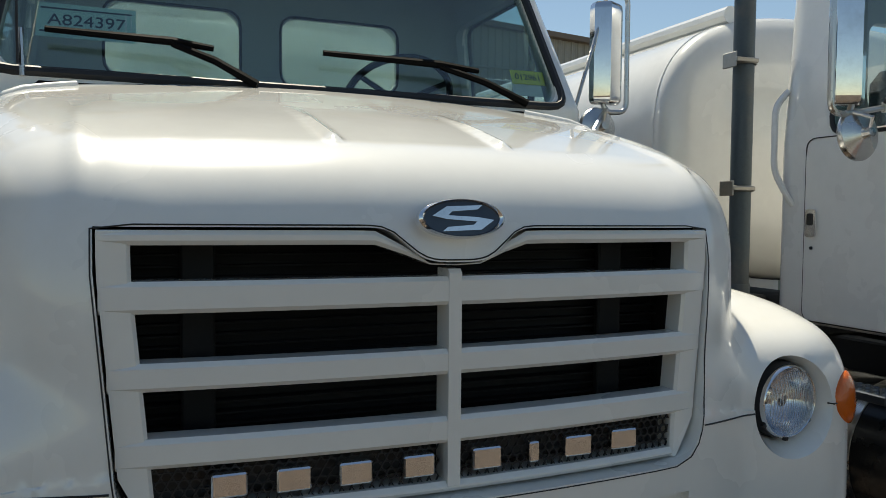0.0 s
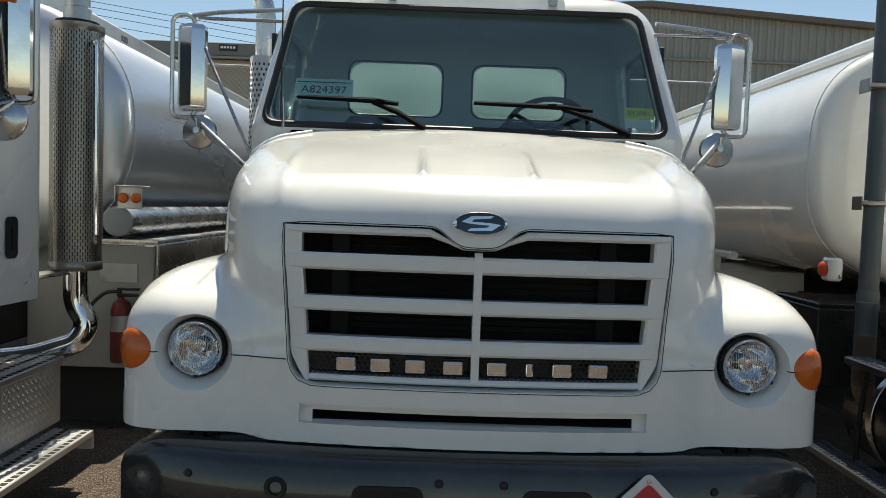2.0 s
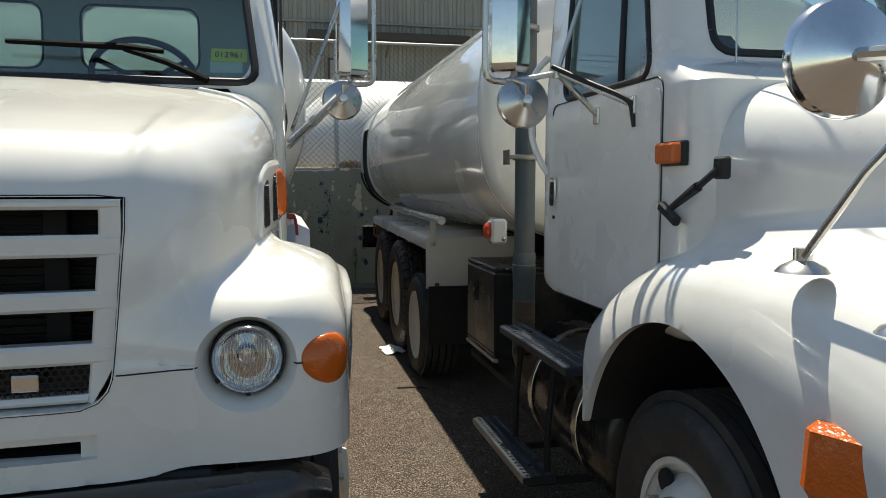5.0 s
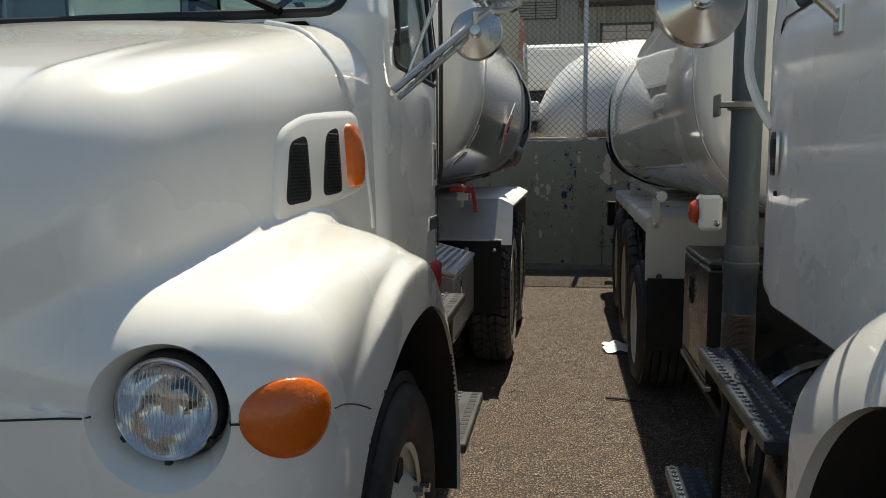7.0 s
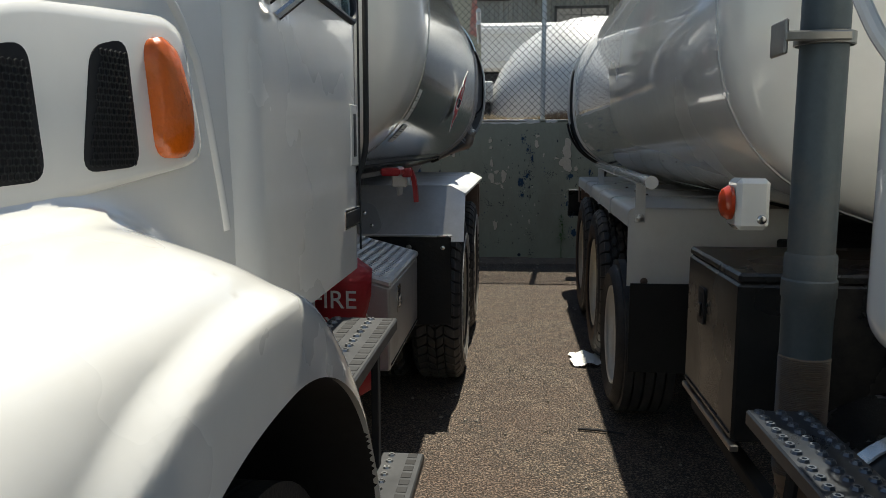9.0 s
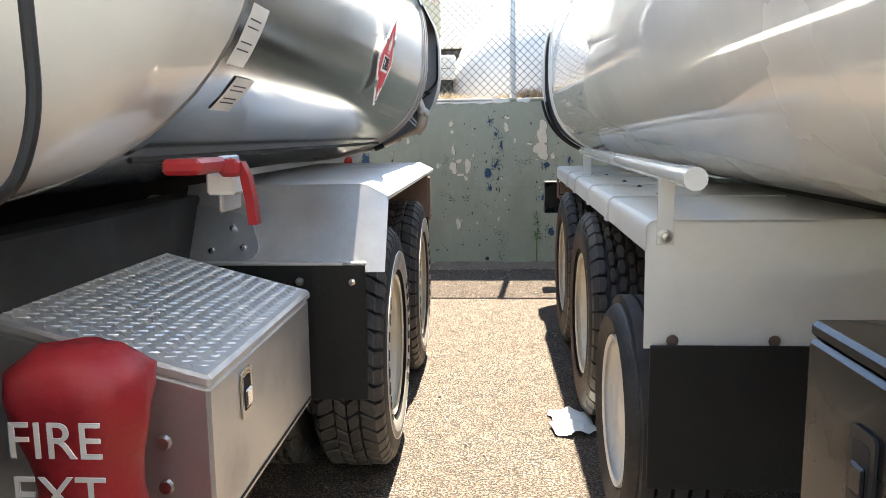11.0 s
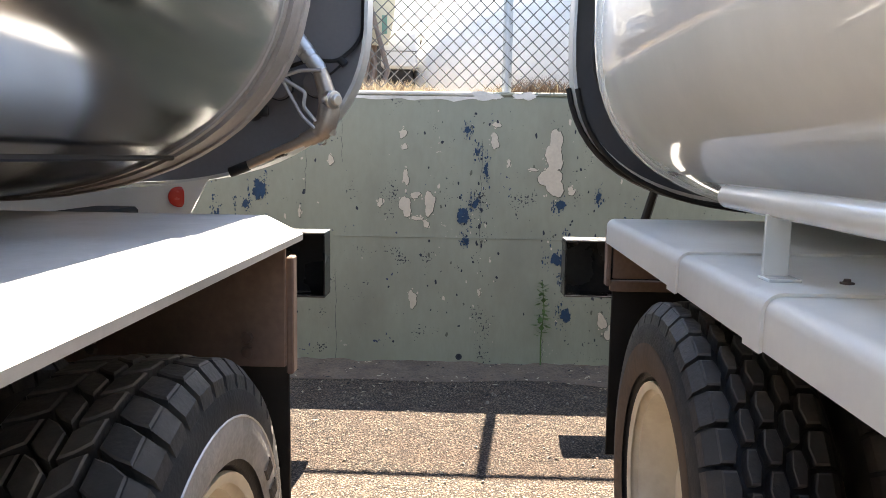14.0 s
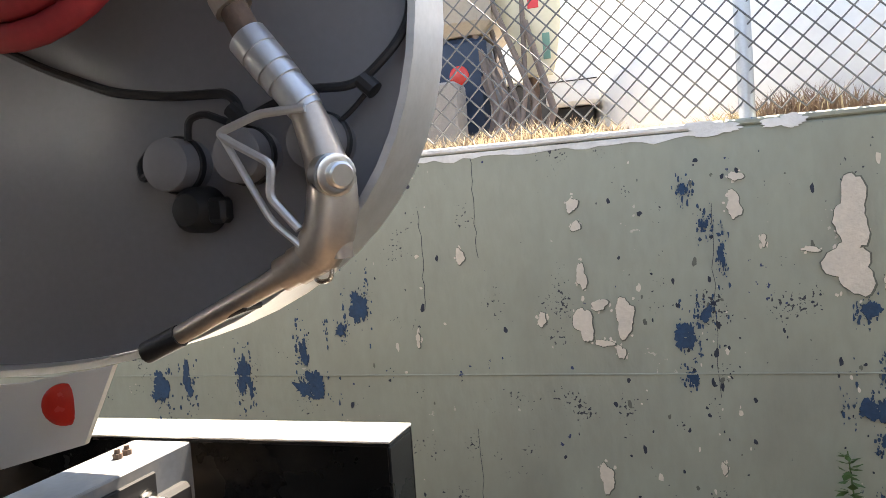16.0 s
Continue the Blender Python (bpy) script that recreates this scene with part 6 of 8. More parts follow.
# bracket with rounded end bolted to the front of the mudguard
for s in (-1, 1):
    def slope(z):
        return 4.06 - 0.58 * (1.195 - z)
    tongue = soft([(s * 0.3, 1.17), (s * 0.3, 0.96), (s * 0.62, 0.9), (s * 0.755, 0.96), (s * 0.7, 1.09)], 0.04)
    q = [[Vector((x, slope(z) - o, z)) for x, z in tongue] for o in (0.001, 0.013)]
    br = part("guard_bracket", Geo().rings(q if s > 0 else [k[::-1] for k in q]), GALV, truck, "grey steel bracket bolted to the mudguard", 25)
    for x, z in ((0.577, 0.973), (0.643, 1.048), (0.69, 0.981)):
        part("bracket_bolt", Geo().lathe([(0.0, 0.012), (0.01, 0.01), (0.014, 0.0)], Matrix.Translation((s * x, slope(z) - 0.013, z)) @ FACE_FRONT, 8), CHROME, br)

# steps, box, extinguisher bag on the aisle side
STEP_BASE = mat("dull_step_plate", (0.045, 0.046, 0.048), 0.5, 0.2, spots=0.2, scale=6)
STEP_ALU = mat("worn_step_aluminium", (0.42, 0.42, 0.42), 0.3, 0.9, 0, 0.15, 6, 90, dirt=(0.16, 0.15, 0.14), dirt_amount=0.6, dirt_scale=5)
for s in (-1, 1):
    grip_step("upper_step", truck, min(s * 0.82, s * 1.14), max(s * 0.82, s * 1.14), 1.62, 2.1, 0.94, STEP_BASE, studs=STEP_ALU) if s < 0 else grip_step("upper_step", truck, 0.95, 1.14, 1.27, 1.89, 0.93, STEP_BASE, studs=STEP_ALU)
    grip_step("lower_step", truck, min(s * 1.08, s * 1.205), max(s * 1.08, s * 1.205), 1.38, 1.97, 0.5, STEP_BASE, studs=STEP_ALU)
    for y in (1.55, 1.85):
        g = Geo().box((s * 1.08 - 0.01, y, 0.46), (s * 1.08 + 0.01, y + 0.04, 0.885), 0.003)
        g.box((min(s * 0.42, s * 1.09), y, 0.855), (max(s * 0.42, s * 1.09), y + 0.04, 0.884), 0.003)
        part("step_bracket", g, UNDER, truck)


def tool_box(name, parent, x0, x1, y0, y1, z0, z1, face, material, label, lid_pattern=True, latch_y=None, fall=0.0):
    """A metal locker with lid, raised plate and a paddle latch on the aisle side. face: side of that door in x."""
    bx = part(name, Geo().box((x0, y0, z0), (x1, y1, z1 - 0.03), 0.008), material, parent, label)
    sloped = [bx]
    over = 0.006 if lid_pattern else -0.001
    top_mat = TREAD_PLATE if lid_pattern else material
    sloped.append(part("lid", Geo().box((x0 - over, y0 - over, z1 - 0.029), (x1 + over, y1 + over, z1), 0.008), top_mat, bx))
    if lid_pattern:
        g = diamond_plate(Geo(), Matrix.Translation(((x0 + x1) / 2, (y0 + y1) / 2, z1)), x1 - x0 - 0.02, y1 - y0 - 0.02, 0.036)
        sloped.append(part("tread_pattern", g, top_mat, bx, kind="stuff"))
    for ob in sloped:
        # the top falls towards the aisle
        for v in ob.data.vertices:
            w = v.co + SPOT[ob.name]
            if w.z > z1 - 0.05:
                v.co.z += fall * (x1 - w.x)
    xf = x1 if face > 0 else x0
    ly = latch_y if latch_y is not None else (y0 + y1) / 2
    lz = (z0 + z1) / 2 + 0.075
    m = Matrix.Translation((xf + face * 0.001, ly, lz)) @ (FACE_SIDE if face > 0 else FACE_AISLE)
    part("latch", Geo().prism(round_rect(0.075, 0.12, 0.01), m, 0.005), PLASTIC if material is BLACK else STEEL, bx, "paddle latch")
    part("latch_pocket", Geo().prism(round_rect(0.05, 0.085, 0.008), m @ Matrix.Translation((0, 0, 0.0045)), 0.0012), UNDER, bx)
    part("latch_paddle", Geo().box((-0.02, -0.035, 0.004), (0.02, 0.01, 0.012), 0.004, m), BLACK if material is BLACK else CHROME, bx)
    part("door_edge", Geo().box((xf - 0.004, y0 + 0.02, z0 + 0.02), (xf + 0.004, y1 - 0.02, z0 + 0.026), 0.001), UNDER, bx)
    return bx


tool_box("tool_box", truck, 0.46, 0.965, 2.82, 3.72, 0.49, 0.87, 1, ALU, "diamond-plate aluminium tool box", True, 3.05, 0.268)
for x, z in ((0.72, 0.72), (0.86, 0.72), (0.86, 0.62)):
    part("box_bolt", Geo().lathe([(0.0, 0.012), (0.014, 0.01), (0.018, 0.0)], Matrix.Translation((x, 2.818, z)) @ FACE_FRONT, 10), STEEL, truck)

rings = []
for i in range(13):
    t = i / 12
    z = 0.44 + 0.55 * t
    r = 0.115 + 0.02 * math.sin(t * 9) - (0.05 if i in (0, 12) else 0)
    rings.append([Vector((0.8 + (r + 0.008 * math.sin(5 * a + i)) * math.cos(a), 2.62 + (r * 0.8 + 0.008 * math.cos(4 * a + i)) * math.sin(a), z)) for a in (2 * math.pi * k / 24 for k in range(24))])
bag = part("extinguisher_cover", Geo().rings(rings), RED_CLOTH, truck, "red vinyl fire extinguisher cover", 60)
text_mesh("lettering", "FIRE", 0.095, Matrix.Translation((0.81, 2.503, 0.85)) @ FACE_FRONT, SIGN_WHITE, bag)
text_mesh("lettering", "EXT", 0.095, Matrix.Translation((0.81, 2.505, 0.75)) @ FACE_FRONT, SIGN_WHITE, bag)

# tank side: shut-off lever with amber lamp, sign, placard
lv = part("lamp_plate", Geo().box((0.985, 2.88, 1.21), (0.997, 3.0, 1.33), 0.004), ALU, truck, "aluminium lamp bracket plate")
part("side_lamp", disc((1.0, 2.94, 1.29), (1, 0, 0), 0.035, 0.02, 24, 0.018), AMBER, lv, "round amber side lamp")
g = Geo().box((1.02, 2.79, 1.29), (1.062, 2.83, 1.325), 0.008)
g.box((0.96, 2.66, 1.3), (1.035, 2.81, 1.33), 0.008)
pts = [Vector((1.055, 2.82, 1.32)), Vector((1.065, 2.83, 1.29)), Vector((1.072, 2.835, 1.24)), Vector((1.075, 2.84, 1.19))]
g.rings([[p + Vector((a, b, 0)) for a, b in ((-0.009, -0.015), (0.009, -0.015), (0.009, 0.015), (-0.009, 0.015))] for p in pts][::-1])
part("shutoff_lever", g, RED_PAINT, truck, "red emergency shut-off lever")
part("lever_bracket", Geo().box((0.975, 2.84, 1.25), (1.037, 2.93, 1.297), 0.006), TANK_WHITE, truck, "white lamp bracket below the lever")
placard((1.108, 4.68, 1.69), FACE_SIDE @ Matrix.Rotation(radians(17), 4, "X"), truck, 0.29)
def sticker(y0, y1, z0, z1):
    """A printed label that follows the tank's side."""
    rows = []
    for i in range(9):
        z = z0 + (z1 - z0) * i / 8
        x = 1.126 * (1 - (abs(z - 1.95) / 0.751) ** 2.6) ** (1 / 2.6)
        rows.append([Vector((x + 0.0015, y0, z)), Vector((x + 0.003, y0 + 0.002, z)), Vector((x + 0.003, y1 - 0.002, z)), Vector((x + 0.0015, y1, z))])
    lb = part("data_label", Geo().rings(rows), SIGN_WHITE, truck, "white printed data sticker")
    for i in (2, 3, 5, 6):
        p = rows[i][1]
        part("print_bar", Geo().box((p.x, y0 + 0.015, p.z - 0.0015), (p.x + 0.0015, y1 - 0.03, p.z + 0.0015), 0.0003), INK, lb)


sticker(2.875, 2.99, 1.52, 1.64)
sticker(2.99, 3.12, 1.43, 1.5)

# rear bulkhead fittings: caps, cable, nozzle, hose, red lamp bracket, bumper bar
for x, z, r, mtl, lb in ((0.645, 1.608, 0.052, GREY_PLATE, "grey vapour cap"), (0.801, 1.612, 0.052, GREY_PLATE, "grey vapour cap"), (0.956, 1.623, 0.052, GREY_PLATE, "grey vapour cap")):
    cp = part("cap", disc((x, 7.64, z), (0, -1, 0), r, 0.08, 32, 0.006), mtl, bulk, lb)
    part("cap_lip", Geo().lathe([(r + 0.001, -0.004), (r + 0.005, -0.002), (r + 0.005, 0.012), (r + 0.001, 0.014)], Matrix.Translation((x, 7.69, z)) @ FACE_FRONT, 32), PLASTIC, cp, "dark seal ring")
g = Geo().lathe([(0.0, 0.075), (0.03, 0.07), (0.044, 0.05), (0.047, 0.0)], Matrix.Translation((0.679, 7.715, 1.519)) @ FACE_FRONT, 24).box((0.712, 7.66, 1.49), (0.752, 7.7, 1.54), 0.008)
part("plug", g, PLASTIC, bulk, "black rubber plug")
g = Geo().tube(bend([(0.6, 7.66, 1.6), (0.57, 7.67, 1.585), (0.565, 7.67, 1.615), (0.585, 7.68, 1.64)], 0.02), 0.009, 8)
part("cap_tether", g, PLASTIC, bulk)
for pts, r in (([(0.2, 7.7, 1.9), (0.345, 7.69, 1.829), (0.508, 7.68, 1.764), (0.639, 7.68, 1.741), (0.766, 7.68, 1.734), (0.79, 7.68, 1.712), (0.792, 7.68, 1.68)], 0.0095),
               ([(0.68, 7.67, 1.652), (0.684, 7.67, 1.692), (0.72, 7.67, 1.7), (0.772, 7.67, 1.677)], 0.0075),
               ([(0.8, 7.67, 1.67), (0.835, 7.67, 1.689), (0.931, 7.665, 1.72), (1.043, 7.665, 1.712), (1.113, 7.68, 1.777), (1.138, 7.7, 1.83), (1.142, 7.7, 2.1)], 0.0085),
               ([(0.985, 7.68, 1.65), (1.02, 7.68, 1.672), (1.065, 7.68, 1.714)], 0.005)):
    part("cable", Geo().tube(bend(pts, 0.04), r, 8), PLASTIC, bulk, "black rubber lamp cable")
for x, z in ((0.792, 1.69), (1.06, 1.713)):
    part("cable_joint", Geo().tube([(x - 0.012, 7.67, z + 0.012), (x + 0.012, 7.67, z - 0.012)], 0.017, 10), PLASTIC, bulk)
NY = 7.57


def nozzle_way(x, z):
    return Vector((x, NY, z))


A0, A1 = nozzle_way(0.889, 1.796), nozzle_way(0.99, 1.665)
nz = part("fuel_nozzle", Geo().tube([A0, A1], 0.027, 20), ALU, truck, "worn fuel nozzle hung in its holder")
for t0, t1, r in ((-0.02, 0.2, 0.036), (0.19, 0.24, 0.033), (0.23, 0.45, 0.0355), (0.44, 0.5, 0.031), (0.5, 0.62, 0.034), (0.61, 0.68, 0.029), (0.67, 0.95, 0.032), (0.94, 1.02, 0.028)):
    part("collar", Geo().tube([A0.lerp(A1, t0), A0.lerp(A1, t1)], r, 24), ALU, nz)
g = Geo().tube([nozzle_way(0.983, 1.676), nozzle_way(0.997, 1.64), nozzle_way(1.012, 1.59), nozzle_way(1.024, 1.545), nozzle_way(1.022, 1.5), nozzle_way(1.012, 1.462), nozzle_way(0.99, 1.43), nozzle_way(0.965, 1.412)], [0.027, 0.031, 0.034, 0.041, 0.044, 0.044, 0.042, 0.03], 20)
g.tube([nozzle_way(1.03, 1.5), nozzle_way(1.03, 1.415)], [0.024, 0.02], 14)
part("nozzle_body", g, BRASS, nz, "dull cast nozzle body")
g = Geo().tube([nozzle_way(0.99, 1.424), nozzle_way(0.948, 1.405)], 0.034, 18).tube([nozzle_way(0.95, 1.406), nozzle_way(0.918, 1.392)], 0.03, 18)
part("spout_collar", g, BRASS, nz)
part("spout", Geo().tube([nozzle_way(0.925, 1.395), nozzle_way(0.883, 1.375), nozzle_way(0.689, 1.288)], [0.022, 0.019, 0.0175], 16), BRASS, nz)
part("spout_tip", Geo().tube([nozzle_way(0.7, 1.292), nozzle_way(0.625, 1.262)], 0.021, 14), PLASTIC, nz, "black rubber spout tip")
part("hose_coupling", Geo().tube([nozzle_way(0.72, 2.12), nozzle_way(0.82, 1.935), nozzle_way(0.857, 1.867)], 0.028, 16).tube([nozzle_way(0.852, 1.876), nozzle_way(0.866, 1.85)], 0.034, 16), BRASS, nz)
part("rusty_collar", Geo().tube([nozzle_way(0.862, 1.858), nozzle_way(0.894, 1.79)], 0.025, 16), RUST, nz, "rusty hose coupling")
cap_m = Matrix.Translation((1.045, NY - 0.035, 1.552)) @ Vector((0.75, -0.62, -0.1)).to_track_quat("Z", "Y").to_matrix().to_4x4()
part("nozzle_cap", Geo().lathe([(0.028, -0.03), (0.034, -0.028), (0.035, 0.0), (0.032, 0.003), (0.0345, 0.006), (0.0345, 0.012), (0.029, 0.015), (0.022, 0.015), (0.0215, 0.03), (0.018, 0.033), (0.0, 0.033)], cap_m, 24), STEEL, nz, "round steel cap")
part("nozzle_lever", Geo().tube(bend([nozzle_way(1.0, 1.665) + Vector((0, -0.03, 0)), nozzle_way(0.92, 1.662) + Vector((0, -0.04, 0)), nozzle_way(0.843, 1.637) + Vector((0, -0.045, 0)), nozzle_way(0.868, 1.62) + Vector((0, -0.045, 0)), nozzle_way(0.94, 1.578) + Vector((0, -0.045, 0)), nozzle_way(0.931, 1.524) + Vector((0, -0.045, 0)), nozzle_way(0.978, 1.468) + Vector((0, -0.04, 0))], 0.014), 0.0075, 8), ALU, nz)
part("nozzle_guard", Geo().tube(bend([nozzle_way(0.842, 1.632) + Vector((0, -0.03, 0)), nozzle_way(0.926, 1.484) + Vector((0, -0.035, 0)), nozzle_way(0.975, 1.44) + Vector((0, -0.03, 0))], 0.02), 0.0065, 8), ALU, nz)
part("nozzle_ring", Geo().tube(bend([nozzle_way(1.012, 1.41), nozzle_way(1.01, 1.38), nozzle_way(0.985, 1.376), nozzle_way(0.972, 1.395)], 0.012), 0.004, 8), STEEL, nz)
part("drip_tray", Geo().box((0.12, -0.03, -0.012), (0.36, 0.03, 0.0), 0.004, Matrix.Translation((0.5, NY + 0.02, 1.24)) @ Euler((0, radians(-17), 0)).to_matrix().to_4x4()), PLASTIC, nz)
HOSE = mat("red_rubber_hose", (0.33, 0.03, 0.04), 0.55, spots=0.2, dirt=(0.12, 0.05, 0.05), dirt_amount=0.5)
g = Geo()
turns = []
for i in range(161):
    a = 2 * math.pi * i / 40
    k = i / 160
    turns.append((0.46 + (0.383 - 0.2 * k) * math.cos(a), 7.52 - 0.06 * k, 2.193 + (0.383 - 0.2 * k) * math.sin(a)))
part("fuel_hose", g.tube(turns, 0.0265, 12), HOSE, truck, "coiled dusty red fuel hose", 60)
rb = part("lamp_bracket", Geo().prism([(-0.4, 0.95), (0.08, 0.985), (0.445, 1.08), (0.53, 1.235), (0.3, 1.2), (-0.4, 1.16)], Matrix.Translation((0, 7.6, 0)) @ FACE_FRONT, 0.012), TANK_WHITE, truck, "white painted lamp panel under the tank")
part("red_reflector", disc((0.41, 7.582, 1.16), (0.5, -1, 0), 0.042, 0.012, 24, 0.004), RED, rb)
part("marker_plug", Geo().box((0.12, 7.55, 1.04), (0.17, 7.59, 1.12), 0.01), PLASTIC, rb)
channel_beam("rear_bumper", truck, -1.0, 0.935, 7.94, 8.08, 0.69, 0.984, "black steel channel bumper beam")
for s in (-1, 1):
    # channel rail of the frame, running out to the bumper
    g = Geo().box((s * 0.42 - 0.004, 6.4, 0.735), (s * 0.42 + 0.004, 7.938, 0.98), 0.003)
    g.box((min(s * 0.26, s * 0.42), 6.4, 0.968), (max(s * 0.26, s * 0.42), 7.938, 0.98), 0.004).box((min(s * 0.26, s * 0.42), 6.4, 0.735), (max(s * 0.26, s * 0.42), 7.938, 0.747), 0.004)
    fr = part("frame_rail", g, mat("frame_grey_paint", (0.16, 0.17, 0.18), 0.45, spots=0.2, scale=5, dirt=(0.3, 0.27, 0.23), dirt_amount=0.5, dirt_scale=6), truck, "grey painted channel rail of the frame")
    part("splice_plate", Geo().box((s * 0.425 - 0.005, 7.62, 0.75), (s * 0.425 + 0.006, 7.8, 0.955), 0.003), UNDER, fr)
    for z in (0.905, 0.845, 0.785):
        g = Geo().lathe([(0.0, 0.05), (0.008, 0.05), (0.009, 0.018), (0.017, 0.018), (0.017, 0.004), (0.022, 0.004), (0.022, 0.0)], Matrix.Translation((s * 0.431, 7.76, z)) @ Euler((0, radians(90) * s, 0)).to_matrix().to_4x4(), 8)
        part("frame_bolt", g, STEEL, fr)
    for y in (7.8, 7.83):
        part("frame_bolt", Geo().lathe([(0.0, 0.022), (0.006, 0.022), (0.007, 0.012), (0.011, 0.012), (0.011, 0.0)], Matrix.Translation((s * 0.33, y, 0.98)), 8), RUST, fr)

# raised louvre panel with marker lamp on the hood's side
for s in (-1, 1):
    def on_side(y, z, off=0.0):
        return Vector((s * (0.9 + 0.1 * (y - 0.42) / 0.4 * 0.55 - 0.02 * max(0, z - 1.3) + off), y, z))
    shape = soft([(0.44, 1.315), (0.48, 1.53), (0.6, 1.572), (0.92, 1.598), (0.965, 1.385)], 0.05)
    cy_, cz_ = 0.7, 1.455
    r0 = [on_side(y, z, 0.0) for y, z in shape]
    r1 = [on_side(cy_ + (y - cy_) * 0.975, cz_ + (z - cz_) * 0.95, 0.011) for y, z in shape]
    r2 = [on_side(cy_ + (y - cy_) * 0.93, cz_ + (z - cz_) * 0.86, 0.015) for y, z in shape]
    r = [r0, r1, r2]
    vent = part("hood_vent", Geo().rings([q if s > 0 else q[::-1] for q in r], True, False, True), WHITE, truck, "white louvre panel on the hood's side", 50)
    for y0, y1, z0, z1 in ((0.515, 0.632, 1.372, 1.518), (0.7, 0.805, 1.384, 1.543)):
        sh = soft([(y0 - 0.025, z0 - 0.006), (y0 + 0.005, z1 - 0.012), (y1 - 0.03, z1 + 0.006), (y1 - 0.018, z0)], 0.026)
        q = [on_side(y, z, 0.0165) for y, z in sh]
        q2 = [on_side(y, z, 0.004) for y, z in sh]
        part("vent_slot", Geo().rings([q2, q] if s > 0 else [q2[::-1], q[::-1]]), UNDER, vent, "black mesh vent slot")
        g = Geo()
        for i in range(14):
            for j in range(20):
                y, z = y0 - 0.018 + i * 0.0092 + (0.0046 if j % 2 else 0), z0 + 0.006 + j * 0.008
                t_ = (z - z0) / (z1 - z0)
                if y0 - 0.014 + 0.04 * t_ < y < y1 - 0.026 - 0.008 * t_ and z < z1 - 0.012:
                    g.lathe([(0.005, 0.0), (0.005, 0.0015), (0.0035, 0.0015)], Matrix.Translation(on_side(y, z, 0.0165)) @ Euler((0, radians(90) * s, 0)).to_matrix().to_4x4(), 6)
        part("vent_mesh", g, PLASTIC, vent, "black honeycomb mesh", kind="stuff")
    sh = soft([(0.825, 1.392), (0.81, 1.556), (0.862, 1.562), (0.9, 1.47), (0.9, 1.396)], 0.03)
    q = [[on_side(0.858 + (y - 0.858) * k, 1.475 + (z - 1.475) * k, o) for y, z in sh] for k, o in ((1, 0.0), (1, 0.026), (0.88, 0.034), (0.6, 0.04), (0.3, 0.042))]
    part("marker_lamp", Geo().rings([u if s > 0 else u[::-1] for u in q], True, False, True), AMBER, vent, "amber side marker lamp", 60)


# ---- the second white truck, across the aisle ----
CX = 3.2
truck_c = thing("tank_truck", (CX, 3, 0), "older white fuel tank truck with round mirrors and black lockers", "truck", "parked tank trucks")


def bonnet(x, y, z):
    ax = np.abs(x - CX)
    w = blend(y, (-1.6, -1.0, -0.3, 0.2), (0.62, 0.78, 0.98, 1.06))
    top = blend(y, (-1.6, -1.0, -0.3, 0.25), (1.5, 1.66, 1.79, 1.86)) - 0.05 * ax ** 2
    d = smax(ax - w, z - top, 0.22)
    d = smax(d, -1.5 - y, 0.2)
    d = np.maximum(np.maximum(d, y - 0.1), 0.72 - z)
    cy, cz = -0.09, 0.5
    wt = blend(y, (-1.4, -0.9, -0.35, 0.1, 0.5), (1.12, 1.27, 1.375, 1.32, 1.16))
    rad = np.sqrt((y - cy) ** 2 + (z - cz) ** 2)
    rise = np.clip((1.2 - ax) / 0.4, 0, 1)
    wing = smax(ax - 1.225, z - wt - 0.12 * rise, 0.3)
    wing = smax(wing, -1.35 - y, 0.2)
    wing = np.maximum(wing, 0.5 - ax)
    wing = smax(wing, np.where(y > cy, rad, np.abs(z - cz)) - 0.81 - 0.16 * rise, 0.08)
    wing = np.maximum(wing, y - 0.46)
    wing = np.maximum(wing, np.where(y < -0.3, 0.81 - z, 0.25 - z))
    d = smin(d, wing, 0.07)
    arch = np.where(z < cz, np.abs(y - cy + 0.02), np.sqrt((y - cy + 0.02) ** 2 + ((z - cz) * 0.93) ** 2) * 0.97) - 0.57
    d = np.maximum(d, -np.maximum(arch, 0.66 - ax))
    return np.maximum(d, -np.maximum(np.maximum(ax - 0.6, 0.1 - np.abs(y + 0.6) * 0), np.maximum(z - 1.1, -1.2 - y)))


def bonnet_paint(c):
    ax, y, z = np.abs(c[:, 0] - CX), c[:, 1], c[:, 2]
    return ((np.hypot(y + 0.11, np.maximum(z - 0.5, 0) * 0.93) < 0.592) & (ax < 1.195) | (ax < 0.61) & (z < 1.09)).astype(int)


part("hood", moulded(bonnet, (CX - 1.3, -1.6, 0.2), (CX + 1.3, 0.55, 1.95), 0.0155, bonnet_paint), (WHITE_C, UNDER), truck_c, "white sloped hood with round wings", 42)


def cab_c_solid(x, y, z, inset, r):
    ax = np.abs(x - CX)
    hw = 1.105 - 0.07 * np.clip(z - 1.8, 0, 1) - inset
    d = smax(ax - hw, z - 2.72 + inset, r + 0.06)
    d = smax(d, 0.14 - 0.15 * np.clip((1.88 - z) / 0.08, 0, 1) + 0.36 * np.clip(z - 1.85, 0, 2) + inset - y, r)
    d = smax(d, y - 1.29 + inset, r)
    return smax(d, 1.035 + inset - z, 0.09)


